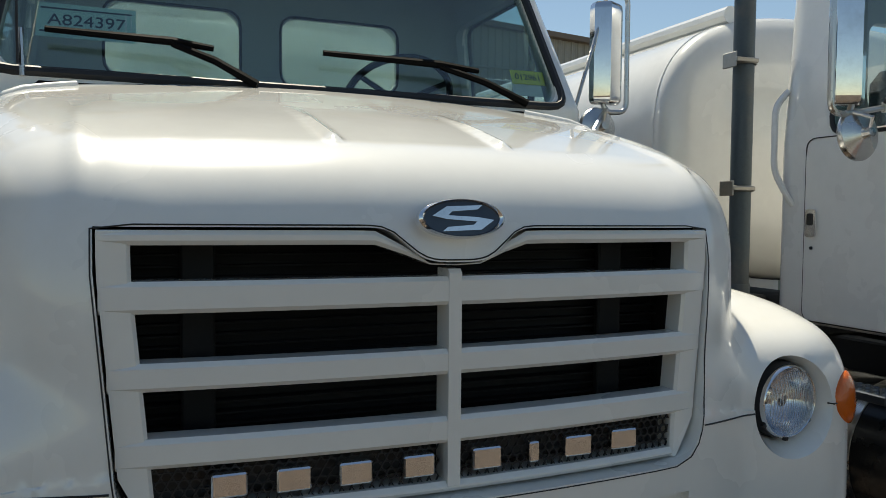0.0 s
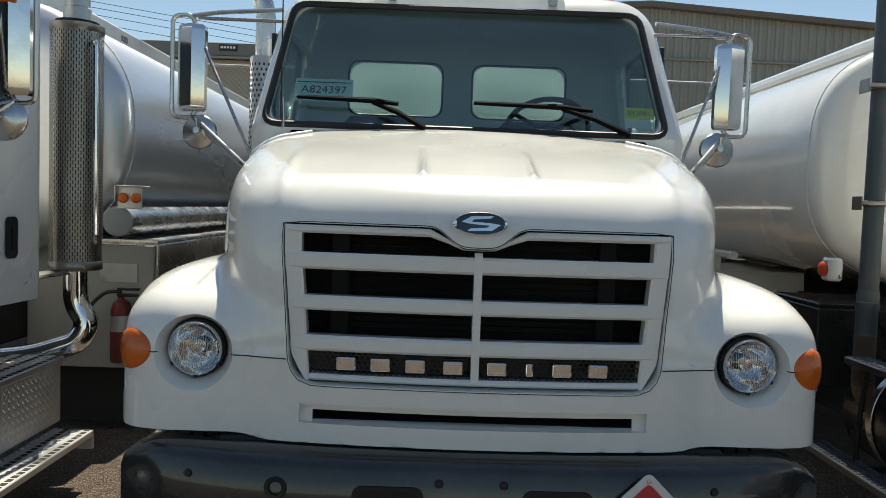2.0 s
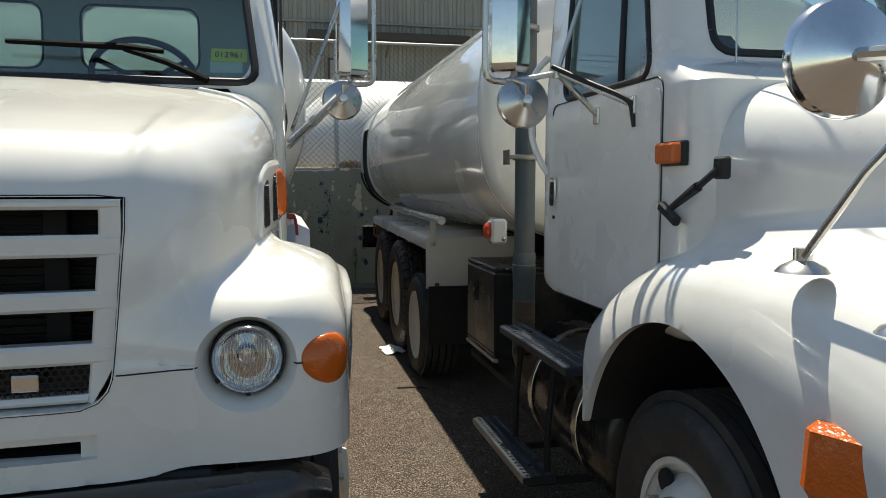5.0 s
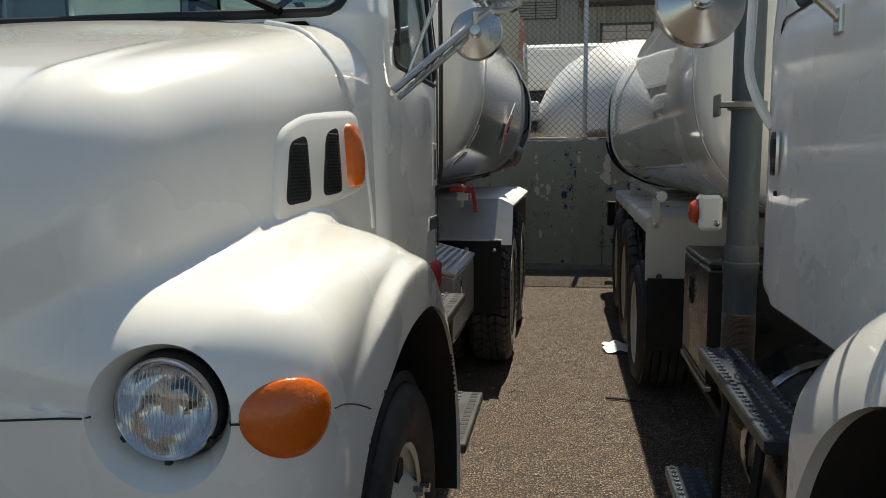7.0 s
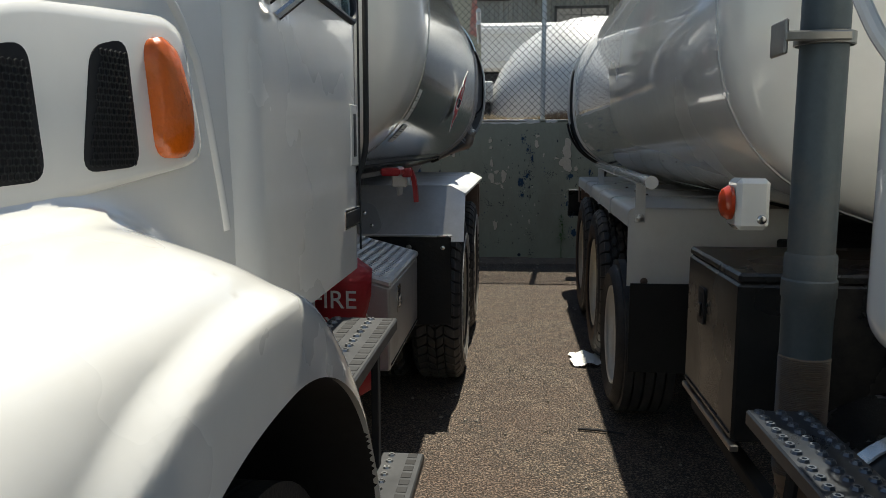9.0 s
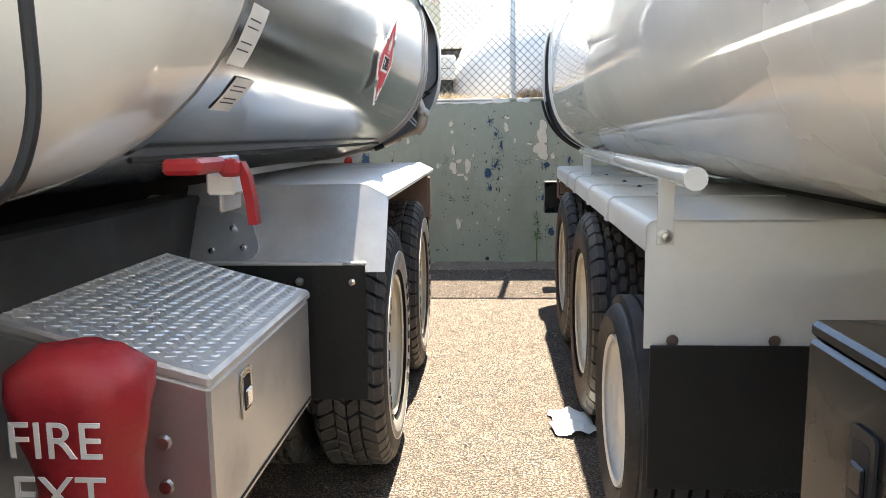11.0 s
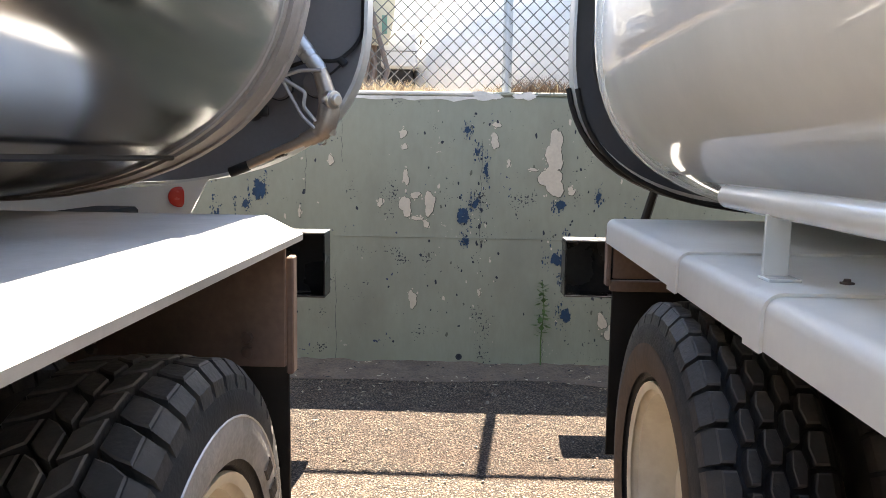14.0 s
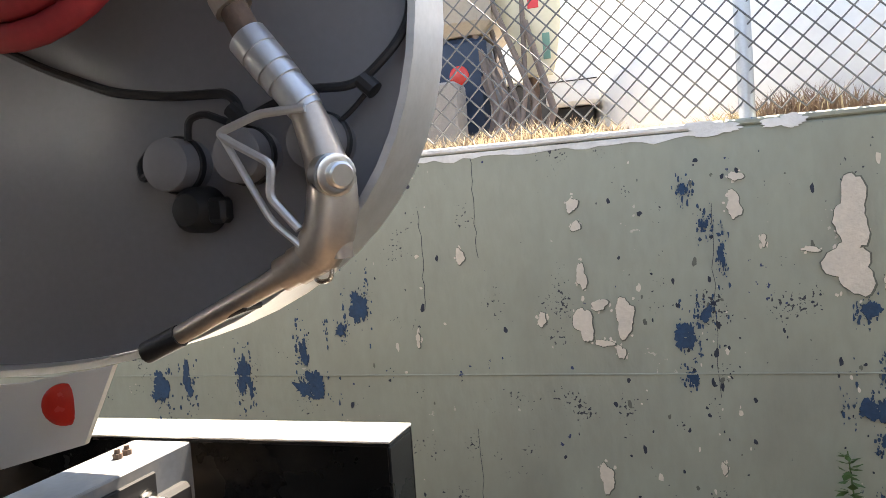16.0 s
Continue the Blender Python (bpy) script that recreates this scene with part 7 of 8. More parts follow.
def cab_c(x, y, z):
    ax = np.abs(x - CX)
    d = np.maximum(cab_c_solid(x, y, z, 0, 0.12), -cab_c_solid(x, y, z, 0.05, 0.08))
    ws = smax(smax(ax - 0.95 + 0.06 * np.clip(z - 1.9, 0, 1), np.abs(z - 2.21) - 0.31, 0.1), y - 0.7, 0.01)
    side = np.maximum(rbox(y - 0.28 * np.clip(z - 1.83, 0, 1) * np.clip((0.8 - y) / 0.5, 0, 1), z, z * 0, (0.26, 1.84, -1), (0.99, 2.43, 1), 0.05), 0.7 - ax)
    rear = np.maximum(rbox(ax, z, z * 0, (-0.1, 2.0, -1), (0.6, 2.4, 1), 0.06), 0.9 - y)
    return np.maximum(d, -np.minimum(np.minimum(ws, rear), side))


def cab_c_paint(c):
    return (cab_c_solid(c[:, 0], c[:, 1], c[:, 2], 0, 0.12) < -0.018).astype(int)


cabc = part("cab", moulded(cab_c, (CX - 1.15, -0.08, 0.98), (CX + 1.15, 1.35, 2.78), 0.0155, cab_c_paint), (WHITE_C, INTERIOR), truck_c, "white cab with quarter windows", 42)
AX = CX - 1.105
pane("windscreen", [(CX - 0.97, 0.2, 1.87), (CX + 0.97, 0.2, 1.87), (CX + 0.9, 0.43, 2.54), (CX - 0.9, 0.43, 2.54)], cabc)
seal([(CX - 0.95, 0.165, 1.9), (CX + 0.95, 0.165, 1.9), (CX + 0.9, 0.385, 2.52), (CX - 0.9, 0.385, 2.52)], 0.016, cabc, name="windscreen_seal")
for s in (-1, 1):
    x0, x1 = CX + s * 1.09, CX + s * 1.045
    pane("door_window", [(x0, 0.24, 1.83), (x0, 1.01, 1.83), (x1, 1.01, 2.45), (x1, 0.4, 2.45)], cabc)
    seal([(x0 + s * 0.012, 0.26, 1.84), (x0 + s * 0.012, 0.99, 1.84), (x1 + s * 0.016, 0.99, 2.43), (x1 + s * 0.016, 0.42, 2.43)], 0.011, cabc, name="window_seal")
    part("quarter_post", Geo().tube([(x0, 0.5, 1.84), (x1, 0.56, 2.43)], 0.012, 8), PLASTIC, cabc)
    # door leaf slightly proud, with rounded lower corners
    g = Geo()
    door = soft([(0.175, 1.065), (1.1, 1.065), (1.1, 1.8), (0.175, 1.8)], 0.045)
    m = Matrix(((0, 0, s, CX + s * 1.1), (1, 0, 0, 0), (0, 1, 0, 0), (0, 0, 0, 1)))
    g.prism(door if s > 0 else door[::-1], m, 0.012)
    gap = [m @ Vector((p[0], p[1], 0.0065)) for p in soft([(0.17, 1.06), (1.105, 1.06), (1.105, 1.83), (0.17, 1.83)], 0.05)]
    part("door_gap", Geo().tube(gap + [gap[0]], 0.0026, 5, False), PLASTIC, cabc)
    part("door", g, WHITE_C, cabc, "white door leaf")
    part("grab_handle", Geo().tube(bend([(CX + s * 1.08, 1.24, 2.05), (CX + s * 1.15, 1.24, 1.98), (CX + s * 1.16, 1.23, 1.7), (CX + s * 1.13, 1.19, 1.6), (CX + s * 1.1, 1.175, 1.55)], 0.06), 0.014, 10), WHITE_C, cabc)
m = Matrix.Translation((AX - 0.013, 1.06, 1.475)) @ FACE_AISLE
dh = part("door_handle", Geo().prism(round_rect(0.052, 0.115, 0.012), m, 0.008), CHROME, truck_c, "chrome door handle with black pull")
part("handle_pull", Geo().prism(round_rect(0.026, 0.05, 0.008), m @ Matrix.Translation((0, 0.015, 0.007)), 0.006), PLASTIC, dh)
part("key_lock", disc((AX - 0.014, 1.06, 1.37), (-1, 0, 0), 0.007, 0.006, 14, 0.002), PLASTIC, dh)
part("turn_lamp", Geo().box((AX - 0.036, 0.045, 1.566), (AX + 0.005, 0.155, 1.626), 0.007), AMBER, truck_c, "amber turn lamp on the cowl")
part("lamp_base", Geo().box((AX - 0.01, 0.04, 1.56), (AX + 0.015, 0.16, 1.631), 0.004), PLASTIC, truck_c)
g = Geo().box((-0.012, -0.028, -0.03), (0.012, 0.028, 0.03), 0.006, Matrix.Translation((2.11, -0.125, 1.55)))
g.tube([(2.1, -0.12, 1.545), (2.08, -0.04, 1.49)], 0.01, 8)
g.tube([(2.08, -0.06, 1.5), (2.07, 0.06, 1.44)], [0.015, 0.01], 8)
g.box((2.063, 0.03, 1.405), (2.087, 0.14, 1.435), 0.006, Matrix.Translation((2.07, 0.08, 1.42)) @ Euler((radians(25), 0, 0)).to_matrix().to_4x4() @ Matrix.Translation((-2.07, -0.08, -1.42)))
part("hood_latch", g, PLASTIC, truck_c, "black rubber hood latch")
part("antenna", Geo().tube([(2.3, 0.12, 1.85), (2.29, 0.16, 2.9)], 0.003, 6), STEEL, truck_c)
part("roof_visor_interior", Geo().box((CX - 0.9, 0.3, 1.6), (CX + 0.9, 0.55, 1.85), 0.04), INTERIOR, cabc)
for x in (CX - 0.48, CX + 0.45):
    part("seat", Geo().box((x - 0.25, 0.75, 1.3), (x + 0.25, 1.15, 1.55), 0.05).box((x - 0.23, 1.05, 1.5), (x + 0.23, 1.18, 2.15), 0.05), SEAT, cabc)

wheel((CX - 1.12, -0.02, 0.455), -1, truck_c, 0.455, 0.27, RIM_W, deep=False, drive=False)
wheel((CX + 1.12, -0.02, 0.455), 1, truck_c, 0.455, 0.27, RIM_W, deep=False, drive=False)
BROWN_DUST = mat("brown_dusty_sidewall", (0.105, 0.072, 0.05), 0.9, spots=0.35, scale=9, dirt=(0.04, 0.035, 0.03), dirt_amount=0.7, dirt_scale=5)
for y in (5.0, 6.35):
    for s in (-1, 1):
        wheel((CX + s * 1.18 + 0.026 * (y - 5), y, 0.495), s, truck_c, 0.495, 0.25, RIM, 0.13, band=BROWN_DUST)
        wheel((CX + s * 0.85 + 0.026 * (y - 5), y, 0.495), s, truck_c, 0.495, 0.25, RIM, 0.1, bolts=False)
for s in (-1, 1):
    wheel((CX + s * 1.2, 3.9, 0.405), s, truck_c, 0.405, 0.23, RIM_W, 0.04, drive=False, bolts=False)
g = Geo().box((CX - 0.45, -1.2, 0.62), (CX - 0.35, 8.3, 0.9), 0.01).box((CX + 0.35, -1.2, 0.62), (CX + 0.45, 8.3, 0.9), 0.01)
for y in (1.6, 2.6, 3.6, 4.8, 6.1, 7.4):
    g.box((CX - 0.36, y, 0.66), (CX + 0.36, y + 0.08, 0.86), 0.01)
for y in (-0.02, 3.9, 5.0, 6.35):
    g.tube([(CX - 0.85, y, 0.48), (CX + 0.85, y, 0.48)], 0.07, 12)
g.box((CX - 0.5, 1.5, 0.9), (CX + 0.5, 7.9, 0.98), 0.01)
part("chassis_frame", g, UNDER, truck_c)
g = Geo().box((CX - 1.1, -1.62, 0.42), (CX + 1.1, -1.45, 0.72), 0.03)
part("bumper", g, BLACK, truck_c)
m = Matrix.Translation((CX - 1.2, -0.8, 0.985)) @ Vector((-1, -0.4, 0.12)).to_track_quat("Z", "Y").to_matrix().to_4x4()
part("corner_lamp", Geo().box((-0.12, -0.075, -0.02), (0.12, 0.075, 0.03), 0.02, m), AMBER, truck_c, "rectangular amber corner lamp")

# tank, rear plate, mudguard with rail
TC = (CX, 1.88, 1.18, 0.75, 2.9)
tank_c = part("tank", tank_shell(*TC, 1.98, 7.4, 0.14), TANK_WHITE, truck_c, "white painted steel tank", 30)
part("edge_seam", rim_ring(CX, 1.88, 1.184, 0.754, 2.9, 2.05, 2.07, 0.02), TANK_WHITE, tank_c)
part("edge_seam", rim_ring(CX, 1.88, 1.184, 0.754, 2.9, 7.3, 7.33, 0.02), TANK_WHITE, tank_c)
part("roll_rail", Geo().tube([(CX - 0.72, 2.0, 2.6), (CX - 0.72, 7.6, 2.6)], 0.05, 10).tube([(CX + 0.72, 2.0, 2.6), (CX + 0.72, 7.6, 2.6)], 0.05, 10), TANK_WHITE, tank_c)
bulk_c = part("rear_bulkhead", Geo().rings([section(CX, 1.88, 1.165, 0.735, 2.9, 8.0), section(CX, 1.88, 1.165, 0.735, 2.9, 8.015)]), DARK_PLATE, truck_c, "grey rear cabinet bulkhead", 30)
part("rear_rim", rim_ring(CX, 1.88, 1.18, 0.75, 2.9, 7.93, 8.08, 0.014), ALU, bulk_c, "folded edge of the rear cabinet")
# black tubes along the lower rim stand in for the shade beneath it
low = [p for p in section(CX, 1.88, 1.186, 0.756, 2.9, 8.04) if p.z < 1.72]
part("rim_shade", Geo().tube(low, 0.017, 8).tube([p + Vector((0.02, -0.12, -0.012)) for p in low], 0.012, 8), FLAP, bulk_c, "dark tubes for the shade under the rim")
# same unseen roof, added to shade this bulkhead
arc = [[p for p in section(CX, 1.88, 1.175 - o, 0.745 - o, 2.9, y, 72)[3:34]] for y, o in ((7.39, 0.0), (8.0, 0.0), (8.0, 0.01), (7.39, 0.01), (7.39, 0.0))]
part("shade_roof", Geo().rings(arc, False, False, False), TANK_WHITE, bulk_c, "unseen curved roof added to shade the rear cabinet")
g = Geo().tube(bend([(2.12, 7.9, 2.2), (2.1, 7.88, 1.75), (2.15, 7.88, 1.62), (2.3, 7.9, 1.6), (2.4, 7.9, 1.5)], 0.06), 0.01, 8)
g.tube(bend([(2.1, 7.9, 1.85), (2.2, 7.86, 1.7), (2.35, 7.88, 1.68)], 0.06), 0.01, 8)
part("cable", g, PLASTIC, bulk_c)
for s in (-1, 1):
    mg = mudguard("mudguard", truck_c, GUARD_WHITE, CX + s * 0.45, CX + s * 1.19, 3.5, 7.36, 1.12, 0.745, None, 0.09, (0.028, 0.022), -0.04, 0.022)
    mg["label"] = "white folded steel mudguard over three axles"
    for y in (4.3, 5.0, 5.75, 6.3):
        xo = CX + s * 1.19 + 0.022 * (y - 3.5)
        sec = guard_profile(CX + s * 0.5, xo, 1.12, 0.094, (0.028, 0.022), 0.0065) + guard_profile(CX + s * 0.5, xo, 1.12, 0.092, (0.028, 0.022), 0.0005)[::-1]
        q = [[Vector((x, yy, z)) for x, z in (sec if s < 0 else sec[::-1])] for yy in (y, y + 0.075)]
        part("joint_strip", Geo().rings(q), GUARD_WHITE, mg)
    rail = part("hose_rail", Geo().tube([(CX + s * 1.15, 3.14, 1.258), (CX + s * 1.15 + 0.112, 6.25, 1.258)], 0.027, 16), TANK_WHITE, truck_c, "round white painted rail on short posts")
    part("rail_sleeve", Geo().tube([(CX + s * 1.15, 3.137, 1.258), (CX + s * 1.15 + 0.002, 3.24, 1.258)], 0.029, 16), TANK_WHITE, rail)
    for y in (3.49, 5.95):
        x = CX + s * 1.15 + 0.036 * (y - 3.14)
        g = Geo().box((x - 0.024, y - 0.004, 1.05 if y < 4 else 1.12), (x + 0.024, y + 0.004, 1.24), 0.002)
        if y > 4:
            g.box((x - 0.03, y - 0.05, 1.119), (x + 0.03, y + 0.004, 1.126), 0.002)
        else:
            part("post_bolt", Geo().lathe([(0.0, 0.014), (0.012, 0.012), (0.014, 0.004), (0.022, 0.003), (0.022, 0.0)], Matrix.Translation((x, y - 0.004, 1.075)) @ FACE_FRONT, 8), STEEL, rail)
        part("rail_post", g, TANK_WHITE, rail)
    for y in (4.48, 4.9, 5.3, 5.9):
        for x in (CX + s * 0.96,):
            part("bolt_head", Geo().lathe([(0.0, 0.01), (0.006, 0.009), (0.007, 0.004), (0.013, 0.003), (0.013, 0.0)], Matrix.Translation((x + 0.02, y, 1.12)), 8), RUST, mg)
    part("front_flap", Geo().box((min(CX + s * 0.55, CX + s * 1.18), 3.44, 0.33), (max(CX + s * 0.55, CX + s * 1.18), 3.452, 0.765), 0.003), FLAP, mg, "black rubber mud flap")
    part("rear_flap", Geo().box((min(CX + s * 0.6, CX + s * 1.15) + 0.08, 7.39, 0.2), (max(CX + s * 0.6, CX + s * 1.15) + 0.08, 7.402, 0.88), 0.003), FLAP, mg, "ribbed black mud flap")
    bx = CX + 0.085
    g = Geo().box((bx + s * 1.18 - 0.008, 7.34, 0.87), (bx + s * 1.18 + 0.008, 7.39, 1.08), 0.003).box((min(bx + s * 0.6, bx + s * 1.17), 7.345, 0.85), (max(bx + s * 0.6, bx + s * 1.17), 7.375, 0.89), 0.003)
    g.box((min(bx + s * 0.6, bx + s * 1.165), 7.335, 0.9), (max(bx + s * 0.6, bx + s * 1.165), 7.345, 1.1), 0.003)
    part("flap_bracket", g, BROWN_PLATE, mg)
    for x in (0.82, 1.11):
        part("flap_bolt", Geo().lathe([(0.0, 0.01), (0.012, 0.008), (0.018, 0.0)], Matrix.Translation((CX + s * x, 3.478, 0.77)) @ FACE_FRONT, 10), RUST, mg)
channel_beam("rear_bumper", truck_c, CX - 1.13, CX + 1.13, 8.32, 8.46, 0.65, 0.932, "black steel channel bumper beam")
part("drain_pipe", Geo().tube([(2.45, 8.1, 1.22), (2.4, 8.2, 0.95)], 0.022, 10), FLAP, truck_c)

# marker lamp box, exhaust pipe, locker, fuel tank, steps
lb = part("marker_box", Geo().box((2.0, 1.7, 1.208), (2.08, 1.79, 1.334), 0.012), TANK_WHITE, truck_c, "white lamp box under the tank")
part("marker_lamp", disc((1.989, 1.747, 1.273), (-1, 0.0, 0), 0.043, 0.009, 28, 0.02), mat("orange_lens", (0.5, 0.05, 0.012), 0.18, coat=0.5), lb, "round orange marker lamp")
part("box_bolt", disc((2.06, 1.698, 1.235), (0, -1, 0), 0.012, 0.008, 10, 0.003), STEEL, lb)
PX, PY = 2.1, 1.49
ex = part("exhaust_pipe", Geo().tube([(PX, PY, 3.2), (PX, PY, 1.1)], 0.048, 24), PIPE, truck_c, "grey painted vertical exhaust pipe")
part("pipe_collar", Geo().lathe([(0.05, 1.185), (0.0535, 1.178), (0.0535, 1.13), (0.0565, 1.126), (0.0565, 1.09), (0.054, 1.086), (0.054, 1.05), (0.0525, 1.046), (0.0525, 0.96)], Matrix.Translation((PX, PY, 0)), 28), PIPE, ex)
pts = [Vector((PX, PY, 0.88 - 0.014 * k)) for k in range(-6, 13)] + [Vector((PX, PY, 0.705)), Vector((PX + 0.01, PY, 0.66)), Vector((PX + 0.06, PY + 0.02, 0.58)), Vector((PX + 0.2, PY + 0.04, 0.52))]
fine = bend(pts, 0.05, 6)
part("flex_pipe", Geo().tube(fine, [0.051 + (0.003 if i % 2 else 0) for i in range(len(fine))], 20), mat("rusty_flex_pipe", (0.15, 0.112, 0.085), 0.6, 0.4, spots=0.3, dirt=(0.1, 0.115, 0.12), dirt_amount=0.7, dirt_scale=9), ex)
for z in (1.63, 2.22):
    g = Geo().box((PX - 0.1, PY - 0.06, z - 0.035), (PX - 0.092, PY + 0.03, z + 0.035), 0.003).box((PX - 0.1, PY - 0.066, z - 0.01), (PX + 0.03, PY - 0.054, z + 0.01), 0.003)
    g.lathe([(0.056, -0.014), (0.06, -0.012), (0.06, 0.012), (0.056, 0.014)], Matrix.Translation((PX, PY, z)), 24)
    part("pipe_clamp", g, GUARD, ex)
tool_box("locker", truck_c, 2.09, 2.75, 1.96, 2.56, 0.57, 1.06, -1, BLACK, "black steel locker with brown-reflecting door", False, 2.35)
part("locker_lip", Geo().box((2.085, 1.95, 0.545), (2.11, 2.57, 0.565), 0.003), BRASS, truck_c)
ft = part("fuel_tank", Geo().tube([(2.42, 0.62, 0.52), (2.42, 0.66, 0.52), (2.42, 1.7, 0.52), (2.42, 1.74, 0.52)], [0.26, 0.295, 0.295, 0.26], 40), BLACK, truck_c, "black cylindrical fuel tank with straps", 50)
for y in (0.9, 1.45):
    g = Geo().lathe([(0.298, -0.025), (0.302, -0.023), (0.302, 0.023), (0.298, 0.025)], Matrix.Translation((2.42, y, 0.52)) @ Euler((radians(90), 0, 0)).to_matrix().to_4x4(), 40)
    part("tank_strap", g, STEEL, ft)
# studs lighter than the step plate, their gleam put into the colour
STUD = mat("light_blue_grey_studs", (0.13, 0.15, 0.18), 0.3, 0.7, spots=0.2)
STEP_DARK = mat("dark_blued_step_metal", (0.055, 0.065, 0.08), 0.32, 0.6, 0, 0.2, 6, 90, dirt=(0.12, 0.1, 0.08), dirt_amount=0.3, dirt_scale=5)
grip_step("upper_step", truck_c, 1.965, 2.1, 0.6, 1.435, 0.85, STEP_DARK, "grey perforated upper step", False, 0.036, STUD)
grip_step("lower_step", truck_c, 1.91, 2.05, 0.9, 1.71, 0.33, STEP_DARK, "grey perforated lower step", False, 0.036, STUD)
for y in (0.95, 1.38):
    g = Geo().tube(bend([(2.03, y, 0.284), (2.03, y, 0.5), (2.06, y, 0.815)], 0.05), 0.014, 8)
    g.box((1.95, y, 0.266), (2.5, y + 0.03, 0.294), 0.003)
    part("step_hanger", g, UNDER, truck_c)
part("cross_bar", Geo().box((2.12, 1.56, 0.62), (2.6, 1.62, 0.66), 0.004), UNDER, truck_c)
part("cross_bar", Geo().box((2.15, 1.35, 0.42), (2.2, 2.7, 0.46), 0.004), UNDER, truck_c)

# mirrors
hd = door_mirror(truck_c, -1, 1.755, 0.62, 1.89, 2.33, (AX + 0.02, 0.58, 2.6), (AX - 0.004, 0.64, 1.75), 0.092, (1.92, 0.6, 1.89), (AX - 0.004, 0.355, 1.76))
g = Geo().tube(bend([(1.9, 0.595, 1.91), (1.97, 0.5, 1.855), (2.05, 0.385, 1.795), (2.076, 0.35, 1.77), (2.088, 0.345, 1.69)], 0.03), 0.009, 8)
part("mirror_cable", g, PLASTIC, hd, "black wrapped cable on the mirror stay")
c = Vector((1.93, -0.78, 1.725))
m = Matrix.Translation(c) @ Vector((-0.1, -1, 0.0)).to_track_quat("Z", "Y").to_matrix().to_4x4()
fm = part("wing_mirror", Geo().lathe([(0.106, -0.02), (0.106, -0.01), (0.1, 0.0), (0.07, 0.01), (0.027, 0.026), (0.0, 0.03)], m, 40), CHROME, truck_c, "large round mirror on the wing")
g = Geo().tube([m @ Vector((0, 0, 0.03)), m @ Vector((0.03, 0, 0.055)), m @ Vector((0.13, 0, 0.05)), (2.1, -0.85, 1.7)], 0.012, 8)
g.tube([(2.1, -0.85, 1.7), (2.05, -0.7, 1.53), (2.02, -0.55, 1.33)], 0.009, 8)
g.lathe([(0.0, 0.05), (0.02, 0.05), (0.02, 0.025), (0.045, 0.012), (0.055, 0.0)], Matrix.Translation((2.03, -0.56, 1.325)), 20)
g.lathe([(0.0, 0.05), (0.02, 0.05), (0.02, 0.025), (0.045, 0.012), (0.055, 0.0)], Matrix.Translation((2.02, -0.85, 1.25)), 20)
g.tube([(2.02, -0.85, 1.28), (2.1, -0.85, 1.7)], 0.009, 8)
part("wing_mirror_stay", g, STEEL, fm)


# ---- the third truck, on the other side ----
DX = -3.2
truck_a = thing("tank_truck", (DX, 3, 0), "white tank truck with perforated exhaust stack and aluminium steps", "truck", "parked tank trucks")


def cab_a(x, y, z):
    ax = np.abs(x - DX)
    d = smax(ax - 1.05 + 0.07 * np.clip(1.5 - y, 0, 2), z - 2.9, 0.2)
    d = smax(d, -0.2 - y, 0.2)
    d = smax(d, y - 1.58, 0.1)
    d = np.maximum(d, 1.0 - z)
    win = np.maximum(rbox(y, z, z * 0, (0.2, 1.85, -1), (1.3, 2.5, 1), 0.05), 1.0 - ax)
    door = np.maximum(np.abs(rbox(y, z, z * 0, (0.1, 1.08, -1), (1.45, 2.6, 1), 0.08)) - 0.004, -d - 0.012)
    return np.maximum(d, -np.minimum(win, door))


part("cab", moulded(cab_a, (DX - 1.1, -0.3, 0.95), (DX + 1.1, 1.65, 2.95), 0.02), WHITE_C, truck_a, "white cab with dark door seam", 42)
m = Matrix.Translation((DX + 1.037, 1.28, 1.32)) @ FACE_SIDE
dh = part("door_handle", Geo().prism(round_rect(0.1, 0.2, 0.03), m, 0.006), PLASTIC, truck_a, "black recessed door handle")
part("handle_pull", Geo().prism(round_rect(0.04, 0.12, 0.015), m @ Matrix.Translation((0.01, 0, 0.005)), 0.008), PLASTIC, dh)
part("door_window", Geo().box((DX + 1.0, 0.2, 1.85), (DX + 1.01, 1.3, 2.5), 0.002), mat("dark_pane", (0.02, 0.025, 0.03), 0.05), truck_a)

# exhaust stack with pierced guard
SX, SY = -2.075, 1.75
stack = part("exhaust_muffler", Geo().tube([(SX, SY, 1.15), (SX, SY, 2.45)], 0.108, 28), UNDER, truck_a, "vertical exhaust muffler")
part("tail_pipe", Geo().lathe([(0.115, 2.435), (0.072, 2.45), (0.07, 2.52), (0.064, 2.525), (0.064, 3.3)], Matrix.Translation((SX, SY, 0)), 24), GALV, stack, "grey steel tail pipe")
part("pipe_clamp", Geo().lathe([(0.066, 2.6), (0.071, 2.602), (0.071, 2.63), (0.066, 2.632)], Matrix.Translation((SX, SY, 0)), 24).box((SX + 0.06, SY - 0.02, 2.6), (SX + 0.1, SY + 0.02, 2.632), 0.004), UNDER, stack)
SL = Geo()
n_, rows_ = 66, 36
Rg = 0.132
